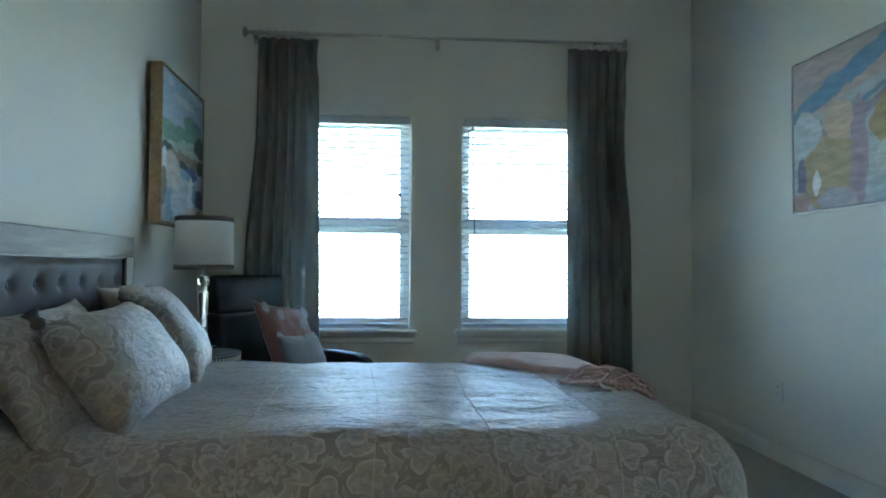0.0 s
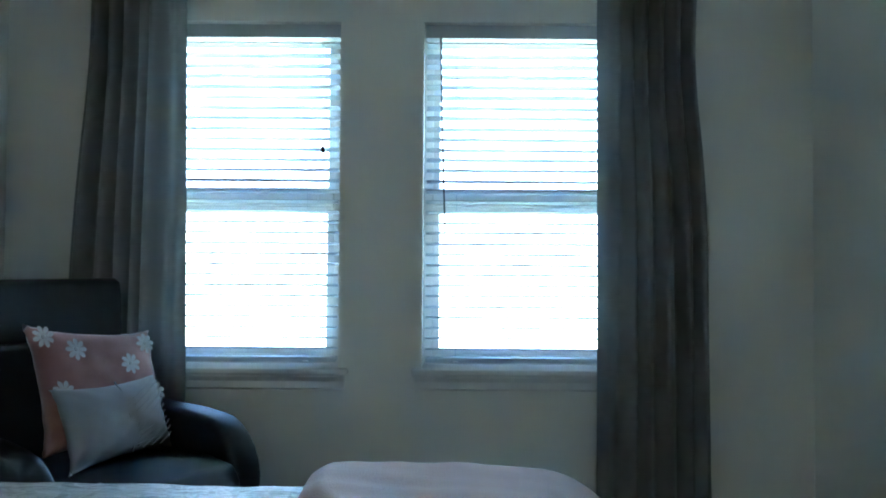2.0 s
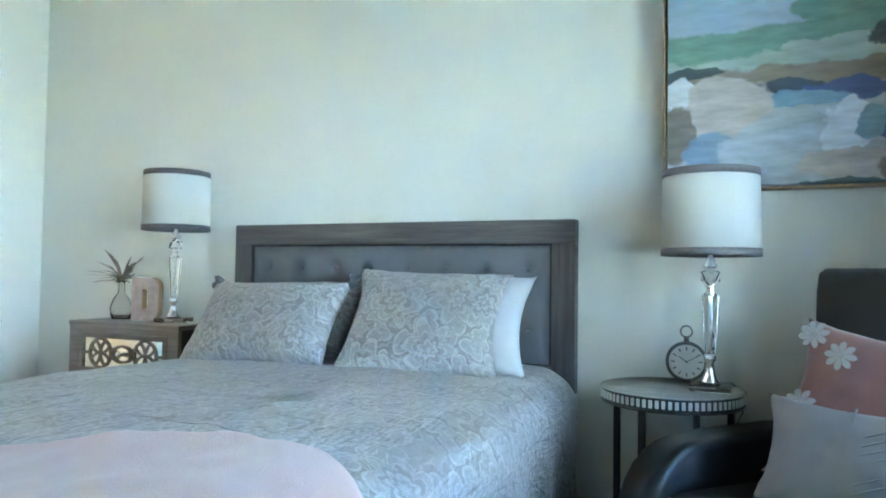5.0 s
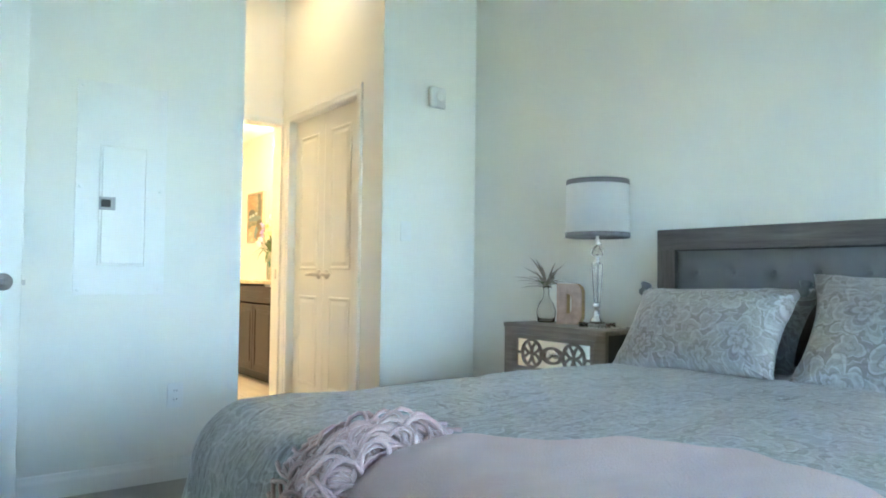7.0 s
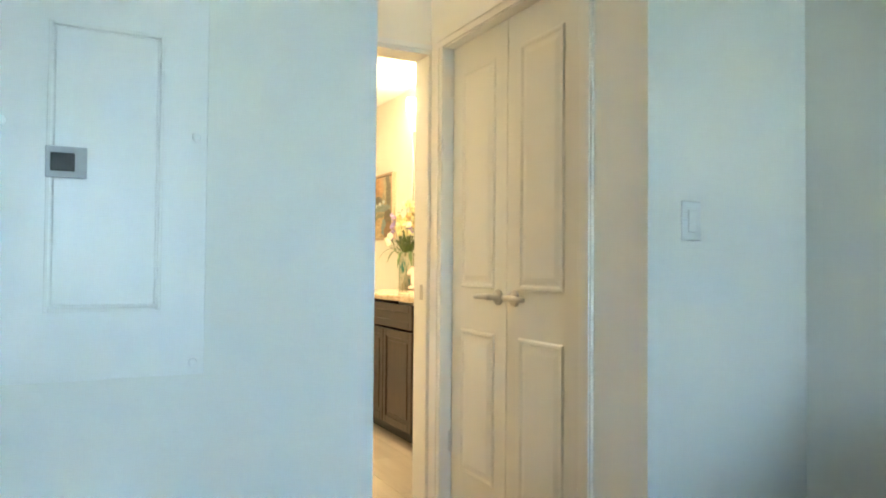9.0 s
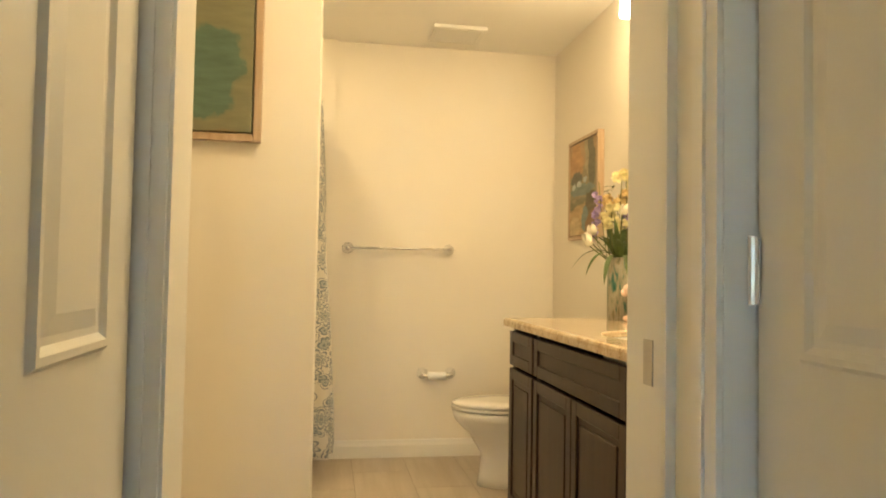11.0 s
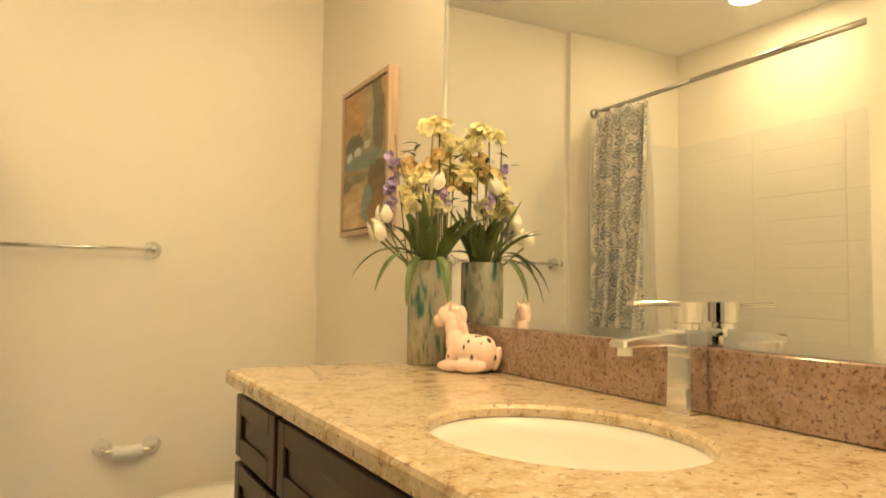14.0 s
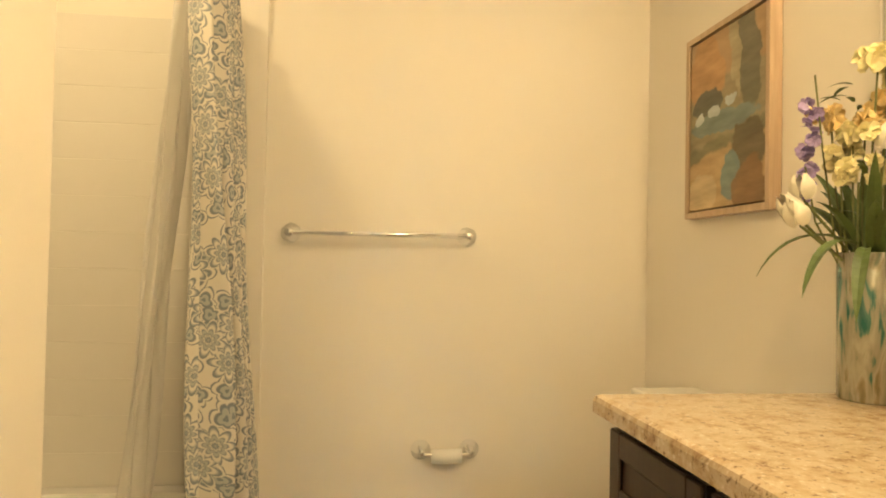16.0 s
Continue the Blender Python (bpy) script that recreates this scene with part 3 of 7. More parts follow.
SEA = painting_mat("seascape_paint", (0.40, 0.50, 0.60), [
    ("blob", 0.42, 0.70, 0.22, 0.022, 0.05, 9, (0.62, 0.67, 0.70)), ("blob", 0.66, 0.78, 0.18, 0.03, 0.05, 9, (0.6, 0.66, 0.70)), ("blob", 0.1, 0.76, 0.15, 0.025, 0.05, 9, (0.58, 0.64, 0.68)),
    ("band", 0.555, 0.02, 0, 0, 0.10, 2.2, (0.19, 0.33, 0.25)), ("blob", 0.60, 0.60, 0.2, 0.05, 0.02, 5, (0.19, 0.33, 0.25)),
    ("band", 0.455, 0.04, 0, 0, 0.12, 4, (0.42, 0.50, 0.44)), ("band", 0.405, 0.035, 0, 0, 0.10, 5, (0.27, 0.22, 0.16)), ("blob", 0.08, 0.405, 0.13, 0.022, 0.05, 14, (0.06, 0.09, 0.10)),
    ("blob", 0.55, 0.47, 0.16, 0.035, 0.08, 9, (0.42, 0.50, 0.45)), ("blob", 0.78, 0.49, 0.14, 0.05, 0.09, 12, (0.07, 0.09, 0.10)), ("blob", 0.80, 0.36, 0.1, 0.06, 0.09, 12, (0.05, 0.08, 0.10)),
    ("band", 0.325, 0.02, 0, 0, 0.10, 6, (0.46, 0.50, 0.53)), ("blob", 0.40, 0.34, 0.10, 0.025, 0.06, 14, (0.05, 0.08, 0.11)), ("blob", 0.58, 0.315, 0.14, 0.045, 0.07, 11, (0.08, 0.12, 0.30)), ("blob", 0.45, 0.295, 0.12, 0.03, 0.06, 10, (0.24, 0.38, 0.52)),
    ("blob", 0.05, 0.335, 0.07, 0.055, 0.05, 10, (0.74, 0.76, 0.78)), ("blob", 0.21, 0.27, 0.14, 0.12, 0.08, 7, (0.56, 0.50, 0.46)), ("blob", 0.04, 0.2, 0.08, 0.1, 0.04, 7, (0.22, 0.19, 0.14)), ("blob", 0.16, 0.1, 0.09, 0.1, 0.04, 7, (0.25, 0.36, 0.50)),
    ("blob", 0.34, 0.14, 0.16, 0.11, 0.06, 7, (0.47, 0.52, 0.57)), ("blob", 0.57, 0.20, 0.08, 0.10, 0.07, 9, (0.70, 0.74, 0.77)), ("blob", 0.76, 0.18, 0.12, 0.06, 0.05, 8, (0.07, 0.11, 0.28)), ("blob", 0.64, 0.2, 0.05, 0.06, 0.05, 9, (0.26, 0.40, 0.48)),
    ("blob", 0.6, 0.075, 0.2, 0.05, 0.07, 9, (0.58, 0.52, 0.47)), ("blob", 0.78, 0.06, 0.13, 0.05, 0.06, 8, (0.28, 0.22, 0.16)), ("blob", 0.62, 0.012, 0.2, 0.018, 0.05, 12, (0.11, 0.17, 0.18))])
HILL = painting_mat("hillside_paint", (0.44, 0.39, 0.39), [
    ("blob", 0.25, 0.70, 0.25, 0.06, 0.06, 5, (0.52, 0.44, 0.42)), ("band", 0.52, 0.36, 0.11, 0, 0.07, 4, (0.15, 0.29, 0.47)), ("band", 0.44, 0.32, 0.10, 0, 0.07, 5, (0.50, 0.42, 0.39)), ("band", 0.43, 0.24, 0, 0, 0.06, 5, (0.42, 0.48, 0.49)),
    ("band", 0.40, 0.20, 0.032, 0, 0.05, 6, (0.17, 0.26, 0.40)), ("band", 0.345, 0.24, 0.05, 0, 0.06, 6, (0.30, 0.27, 0.33)), ("band", 0.30, 0.2, 0, 0, 0.06, 5, (0.46, 0.50, 0.51)),
    ("blob", 0.12, 0.36, 0.13, 0.16, 0.05, 5, (0.56, 0.60, 0.62)), ("blob", 0.30, 0.18, 0.22, 0.2, 0.08, 5, (0.46, 0.36, 0.20)), ("blob", 0.09, 0.17, 0.035, 0.11, 0.06, 7, (0.22, 0.22, 0.32)), ("blob", 0.38, 0.42, 0.12, 0.1, 0.06, 6, (0.62, 0.48, 0.34)), ("blob", 0.2, 0.14, 0.03, 0.07, 0.06, 9, (0.78, 0.78, 0.76)),
    ("blob", 0.51, 0.25, 0.06, 0.26, 0.05, 5, (0.40, 0.31, 0.36)), ("blob", 0.36, 0.05, 0.14, 0.06, 0.05, 7, (0.44, 0.42, 0.48)), ("blob", 0.75, 0.35, 0.18, 0.13, 0.08, 5, (0.42, 0.32, 0.16)), ("blob", 0.72, 0.2, 0.14, 0.08, 0.07, 7, (0.55, 0.58, 0.58)), ("blob", 0.05, 0.05, 0.1, 0.06, 0.05, 7, (0.48, 0.33, 0.28))])
FRAMEWOOD = wood("light_frame_wood", (0.30, 0.19, 0.09), (0.50, 0.35, 0.19), "x", 1.0, 0.5)


def picture(name, m, w, h, depth, paint_mat, side_mat, label, lip=0.008, reveal=BLACK):
    """A framed canvas: its lower corner at the origin, x along the wall, y into the wall."""
    p = thing(name, m, label, "painting")
    part("canvas", cube(lip + 0.006, w - lip - 0.006, 0.004, depth - 0.004, lip + 0.006, h - lip - 0.006, 0.002), paint_mat, p)
    for a, b, c, d in ((0, lip, 0, h), (w - lip, w, 0, h), (lip, w - lip, 0, lip), (lip, w - lip, h - lip, h)):
        part("frame_side", cube(a, b, 0.0, depth, c, d, 0.0015), side_mat, p)
    part("shadow_gap", cube(lip, w - lip, depth - 0.01, depth - 0.002, lip, h - lip), reveal, p)
    return p


sea = picture("painting", pose(-0.415, 4.218, 1.263, 0, 0, 90), 0.852, 0.82, 0.062, SEA, FRAMEWOOD, "abstract seascape painting in a light wood frame above the side table")
part("hanging_cleat", cube(0.2, 0.65, 0.062, 0.0845, 0.60, 0.66), FRAMEWOOD, sea)
picture("painting", pose(2.82, 4.035, 1.335, 0, 0, -90), 1.16, 0.785, 0.046, HILL, TRIM, "abstract hillside painting in a slim pale frame on the side wall")

# ---- bed ----
BX, BY0, BY1, BR, BZT = 1.52, 2.475, 3.765, 0.165, 0.62


def bed_point(px, py, lift=0.0):
    """The comforter's surface over an unrolled plan; past the mattress's edge it folds down."""
    qx, qy = min(px, BX), min(max(py, BY0), BY1)
    dx, dy = px - qx, py - qy
    s = math.hypot(dx, dy)
    n = noise.fractal(Vector((px * 3.2, py * 3.2, 0.3)), 1.0, 2.0, 3)
    wr = noise.noise(Vector((px * 2.4 + 3 * noise.noise(Vector((px * 3, py * 3, 5))), py * 15.0, 1.7)))
    puff = 0.012 * n + 0.0055 * wr * min(1, max(0, (px - 0.1) * 2))
    edge = min(1.0, min(qy - BY0, BY1 - qy, BX - qx) / 0.3) if s == 0 else 0.0
    z = BZT + 0.012 * edge + puff + lift
    if s == 0:
        return Vector((px, py, z))
    s = min(s, 0.70)
    ux, uy = dx / math.hypot(dx, dy), dy / math.hypot(dx, dy)
    r = BR + lift
    if s < BR * math.pi / 2:
        a = s / BR
        out, down = r * math.sin(a), BR * (1 - math.cos(a)) + lift * (1 - math.cos(a))
    else:
        rest = s - BR * math.pi / 2
        along = px * abs(uy) + py * abs(ux)
        out, down = r + (0.025 + 0.195 * max(0.0, ux)) * rest + 0.022 * math.sin(along * 15 + 1.5 * math.sin(along * 4.1)) * min(1, rest / 0.25), BR + lift + rest
    return Vector((qx + ux * out, qy + uy * out, max(0.03, z - down)))


bed = thing("bed", pose(0, 0, 0), "queen bed with grey wood headboard and ornamental beige comforter", "bed")
HX, HF = XW + 0.005, -0.437
for a, b, lo, hi, mt in ((2.308, 2.398, 0.52, 1.085, HEADWOODZ), (3.811, 3.901, 0.52, 1.085, HEADWOODZ)):
    part("headboard_post", cube(HX, HF, a, b, lo, hi, 0.004), mt, bed)
part("headboard_rail", cube(HX, HF, 2.308, 3.901, 1.085, 1.176, 0.004), HEADWOOD, bed)
part("headboard_lower_rail", cube(HX, HF, 2.398, 3.811, 0.52, 0.62, 0.004), HEADWOOD, bed)
part("headboard_trim", box(box(box(cube(HX + 0.03, HF - 0.006, 2.398, 2.406, 0.62, 1.085), HX + 0.03, HF - 0.006, 3.803, 3.811, 0.62, 1.085), HX + 0.03, HF - 0.006, 2.406, 3.803, 1.077, 1.085), HX + 0.03, HF - 0.006, 2.406, 3.803, 0.62, 0.626), BLACK, bed)
for yy in (2.32, 3.84):
    part("headboard_leg", cube(HX, HX + 0.04, yy, yy + 0.05, 0.0, 0.52, 0.003), BLACK, bed)
TX = [2.406 + (3.803 - 2.406) * (i + 0.5) / 8 for i in range(8)]
buttons = [(yy + (0.087 if r == 1 else 0), z) for r, z in enumerate((0.74, 0.86, 0.985)) for yy in TX]


def tufted(u, v):
    yy, z = 2.406 + 1.397 * u, 0.626 + 0.451 * v
    d = min(math.hypot(yy - a, z - b) for a, b in buttons)
    e = min(u, 1 - u) * 1.397, min(v, 1 - v) * 0.451
    return (HF - 0.016 + 0.012 * min(1, min(e) / 0.03) - 0.022 * math.exp(-(d / 0.024) ** 2) - 0.004 * math.exp(-(d / 0.07) ** 2), yy, z)


tb = bmesh.new()
grid(tb, 140, 46, tufted)
part("upholstery", tb, TUFT, bed, "tufted grey linen panel", True)
for a, b in buttons:
    part("button", lathe(bmesh.new(), [(0.011, 0.0), (0.009, 0.004), (0.0, 0.006)], 10, (HF - 0.025, a, b), "x"), TUFT, bed)
part("mattress", cube(HF + 0.003, BX + 0.10, BY0 - 0.09, BY1 + 0.09, 0.33, 0.565, 0.05, 3), PILLOWWHITE, bed, "white mattress")
part("box_spring", cube(HF + 0.003, BX + 0.08, BY0 - 0.07, BY1 + 0.07, 0.14, 0.328, 0.02), PILLOWWHITE, bed)
for lx, ly in ((-0.3, 2.5), (-0.3, 3.7), (1.4, 2.5), (1.4, 3.7)):
    part("bed_leg", cube(lx - 0.03, lx + 0.03, ly - 0.03, ly + 0.03, 0.0, 0.14, 0.004), BLACK, bed)
qb = bmesh.new()
X0, X1, Y0, Y1 = -0.39, BX + 0.62, BY0 - 0.62, BY1 + 0.62
uv_grid(qb, 150, 150, lambda u, v: bed_point(X0 + (X1 - X0) * u, Y0 + (Y1 - Y0) * v), lambda u, v: (X0 + (X1 - X0) * u, Y0 + (Y1 - Y0) * v))
quilt = tagged(part("comforter", qb, BEDDING, None, smooth=True), "beige and grey ornamental comforter spread over the bed", "comforter")
for sx in (0.34, 0.66, 0.98, 1.30):
    # stitched quilting line across the bed, sunk between two low welts
    pts = [bed_point(sx + 0.016 * math.sin(3.1 * i * 0.03 + sx * 9), 2.10 + i * 0.03, 0.0) for i in range(61)]
    part("stitched_seam", tube(bmesh.new(), pts, 0.0016, 6), SEAM, quilt, smooth=True)
so = quilt.modifiers.new("thick", "SOLIDIFY")
so.thickness, so.offset = 0.02, -1


def pillow_mesh(w, h, t, seed, nu=34, nv=26, pinch=0.14):
    """A stuffed cushion in its own x and z, its front towards -y."""
    bm = bmesh.new()

    def face(sign):
        def f(u, v):
            a, b = 2 * u - 1, 2 * v - 1
            k = (max(0.0, 1 - abs(a) ** 2.6) * max(0.0, 1 - abs(b) ** 2.6)) ** 0.55
            x = a * w / 2 * (1 - pinch * (1 - b * b) * abs(a) ** 3)
            z = b * h / 2 * (1 - pinch * (1 - a * a) * abs(b) ** 3)
            n = noise.fractal(Vector((x * 7, z * 7, seed * 3.1 + sign)), 1.0, 2.0, 3) * 0.012 * k
            fold = 0.006 * math.sin(14 * (abs(a) - abs(b)) + seed) * (abs(a * b)) ** 1.5
            return (x, sign * (t / 2 * k + 0.003) + n + fold, z)
        return f

    for sign in (-1, 1):
        uv_grid(bm, nu, nv, face(sign), lambda u, v: (u * w + seed * 0.37, v * h + seed * 0.21))
    bmesh.ops.remove_doubles(bm, verts=bm.verts, dist=0.0072)
    return bm


def corner_pose(bl, br, tl):
    """The pose of a cushion from three of its front corners."""
    bl, br, tl = Vector(bl), Vector(br), Vector(tl)
    x = (br - bl).normalized()
    z = (tl - bl)
    z = (z - z.dot(x) * x).normalized()
    y = z.cross(x)
    c = (br + tl) / 2
    return Matrix(((x.x, y.x, z.x, c.x), (x.y, y.y, z.y, c.y), (x.z, y.z, z.z, c.z), (0, 0, 0, 1)))


def cushion(name, m, w, h, t, mat, label, seed, group=""):
    ob = part(name, pillow_mesh(w, h, t, seed), mat, None, smooth=True, m=m)
    return tagged(ob, label, "pillow", group)


sham_a = corner_pose((0.045, 3.145, 0.615), (-0.05, 3.725, 0.60), (-0.225, 3.12, 0.98))
sham_b = corner_pose((0.03, 2.44, 0.61), (0.025, 3.105, 0.625), (-0.18, 2.43, 0.905))
a = cushion("pillow", sham_a, 0.60, 0.455, 0.19, BEDDING, "ornamental beige sham pillow leaning on a white pillow", 1, "pillows on the bed")
b = cushion("pillow", sham_b, 0.68, 0.385, 0.2, BEDDING, "ornamental beige sham pillow with knotted corners on the bed", 2, "pillows on the bed")
for sx in (-0.325, 0.325):
    kb = bmesh.new()
    lathe(kb, [(0.0, -0.02), (0.014, -0.014), (0.02, 0.0), (0.012, 0.012), (0.016, 0.022), (0.024, 0.034), (0.0, 0.032)], 12, (sx * 1.02, 0.0, 0.178))
    part("corner_knot", kb, TUFT, b, "small grey knotted corner tie", True)
cushion("pillow", Matrix.Translation((-0.095, 0.055, 0.0)) @ sham_a, 0.62, 0.44, 0.16, PILLOWWHITE, "plain white sleeping pillow behind the patterned sham", 3, "pillows on the bed")
cushion("pillow", Matrix.Translation((-0.165, -0.05, -0.01)) @ sham_b, 0.76, 0.41, 0.16, BEDDING, "beige patterned sleeping pillow tucked behind the sham", 4, "pillows on the bed")

# the folded throw over the foot of the bed
THROW_W = [(3.99, 1.17), (3.94, 1.12), (3.79, 1.065), (3.62, 1.075), (3.47, 1.18), (3.37, 1.28), (3.2, 1.42), (3.03, 1.49), (2.9, 1.50)]


def throw_west(y):
    for (ya, xa), (yb, xb) in zip(THROW_W, THROW_W[1:]):
        if y >= yb:
            k = (ya - y) / (ya - yb)
            return xa + (xb - xa) * k
    return THROW_W[-1][1]


def throw_point(u, v):
    py = 3.99 - 0.80 * v
    x0 = throw_west(py)
    x1 = 1.45 + 0.50 * min(1.0, v / 0.5)
    px = x0 + (x1 - x0) * u
    e = min(u * (x1 - x0), (1 - v) * 0.80, v * 0.80, 9)
    fold = 0.022 * (1 - u) * (1 - 0.5 * v)
    h = 0.005 + (0.018 + fold) * min(1.0, max(0, e) / 0.04) ** 0.5 + 0.005 * noise.noise(Vector((px * 4, py * 4, 9)))
    return bed_point(px, py, h)


throw = thing("throw_blanket", pose(0, 0, 0), "folded blush pink fleece throw with fringe on the bed's foot", "blanket")
wb = bmesh.new()
grid(wb, 60, 60, throw_point)
part("blanket", wb, THROW, throw, smooth=True)
fb = bmesh.new()
rf = random.Random(5)
for k in range(380):
    flat = k > 240
    # each yarn leaves the throw's corner, bends over in a loop and curls back on itself
    f0 = rf.random()
    x, y = 1.51 + 0.23 * f0 + rf.uniform(-0.03, 0.03), 3.145 + 0.04 * f0 + rf.uniform(-0.05, 0.05)
    ang = rf.uniform(-0.9, 0.7)
    turn = rf.choice((-1, 1)) * rf.uniform(0.25, 0.75)
    ln, rise = (rf.uniform(0.16, 0.22), rf.uniform(0.002, 0.008)) if flat else (rf.uniform(0.11, 0.18), rf.uniform(0.012, 0.046))
    turn = turn * 0.4 if flat else turn
    pts = []
    bx, by = x, y
    for i in range(10):
        f = i / 9
        ang += turn * (0.3 + f)
        pts.append(bed_point(bx, by, 0.012 + rise * math.sin(math.pi * min(1, f * 1.15))))
        bx += math.sin(ang) * ln / 9
        by -= math.cos(ang) * ln / 9
    tube(fb, pts, [0.0048] * 9 + [0.0057], 5)
part("fringe", fb, THROW, throw, "twisted blush yarn fringe", True)

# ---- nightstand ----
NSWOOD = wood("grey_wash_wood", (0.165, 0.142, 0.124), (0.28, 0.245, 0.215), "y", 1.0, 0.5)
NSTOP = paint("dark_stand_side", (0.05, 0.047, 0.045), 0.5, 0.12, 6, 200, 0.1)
ns = thing("nightstand", pose(-0.172, 1.567, 0), "grey-wash wooden nightstand with mirrored fretwork drawers beside the bed", "nightstand")
W, D, Hn = 0.668, 0.30, 0.722
part("top_board", cube(-D, 0.004, -0.004, W + 0.004, Hn - 0.022, Hn, 0.003), NSWOOD, ns)
part("side_panel", cube(-D, -0.02, 0.0, 0.02, 0.05, Hn - 0.022), NSWOOD, ns)
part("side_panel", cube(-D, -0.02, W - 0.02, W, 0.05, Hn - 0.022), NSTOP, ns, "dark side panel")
part("back_panel", cube(-D, -D + 0.012, 0.02, W - 0.02, 0.05, Hn - 0.022), NSWOOD, ns)
for yy in (0.0, W - 0.062):
    part("stile", cube(-0.02, 0.0, yy, yy + 0.062, 0.0, Hn - 0.022, 0.002), NSWOOD, ns)
part("foot", cube(-D, -D + 0.05, 0.0, 0.05, 0.0, 0.05), NSWOOD, ns)
part("foot", cube(-D, -D + 0.05, W - 0.05, W, 0.0, 0.05), NSWOOD, ns)


def ring_flat(bm, cy, cz, r, wd, x0, x1, n=28, a0=0.0, a1=math.tau, sy=1.0):
    full = abs(a1 - a0 - math.tau) < 1e-6
    k = n if full else n + 1
    rings = []
    for i in range(k):
        a = a0 + (a1 - a0) * i / n
        rings.append([bm.verts.new((x, cy + sy * rr * math.cos(a), cz + rr * math.sin(a))) for x, rr in ((x0, r - wd / 2), (x1, r - wd / 2), (x1, r + wd / 2), (x0, r + wd / 2))])
    for i in range(k if full else k - 1):
        p, q = rings[i], rings[(i + 1) % k]
        for j in range(4):
            bm.faces.new((p[j], p[(j + 1) % 4], q[(j + 1) % 4], q[j]))


for i in range(3):
    z1 = Hn - 0.05 - i * 0.214
    z0 = z1 - 0.185
    part("drawer_rail", cube(-0.02, 0.0, 0.062, W - 0.062, z1, z1 + 0.029, 0.001), NSWOOD, ns)
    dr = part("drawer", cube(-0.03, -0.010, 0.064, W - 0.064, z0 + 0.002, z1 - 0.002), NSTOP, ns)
    part("mirror_front", cube(-0.010, -0.007, 0.09, W - 0.09, z0 + 0.024, z1 - 0.024), MIRROR, dr, "mirrored drawer front")
    fr = bmesh.new()
    for a, b, c, d in ((0.064, 0.09, z0 + 0.002, z1 - 0.002), (W - 0.09, W - 0.064, z0 + 0.002, z1 - 0.002), (0.09, W - 0.09, z0 + 0.002, z0 + 0.024), (0.09, W - 0.09, z1 - 0.024, z1 - 0.002)):
        box(fr, -0.010, 0.001, a, b, c, d)
    part("drawer_frame", fr, NSWOOD, dr)
    ft = bmesh.new()
    zc, yc = (z0 + z1) / 2, W / 2
    R = 0.066
    for side_ in (-1, 1):
        cy_ = yc + side_ * 0.138
        rg = bmesh.new()
        ring_flat(rg, cy_, zc, R, 0.011, -0.007, -0.0004, 32)
        part("fretwork_ring", rg, NSWOOD, dr)
        for k in range(4):
            th = k * math.pi / 2
            rg = bmesh.new()
            ring_flat(rg, cy_ + R * math.cos(th), zc + R * math.sin(th), R, 0.010, -0.007 - 0.0003 * k, -0.0012 - 0.0004 * k, 14, th + math.pi - 1.05, th + math.pi + 1.05)
            part("fretwork_arc", rg, NSWOOD, dr)
        for ya_, yb_ in ((cy_ + side_ * R, yc + side_ * (W / 2 - 0.09)), (yc + side_ * 0.058, cy_ - side_ * R)):
            part("fretwork_bar", cube(-0.007, -0.001, min(ya_, yb_), max(ya_, yb_), zc - 0.006, zc + 0.006), NSWOOD, dr)
    ring_flat(ft, yc, zc, 0.036, 0.012, -0.007, 0.0, 24, sy=1.7)
    part("fretwork_oval", ft, NSWOOD, dr, "oval fretwork round the knob")
    part("pull", lathe(bmesh.new(), [(0.0, 0.0), (0.01, 0.0), (0.008, 0.012), (0.018, 0.02), (0.018, 0.026), (0.0, 0.032)], 14, (-0.004, yc, zc), "x"), CHROME, dr, "small chrome knob", True)


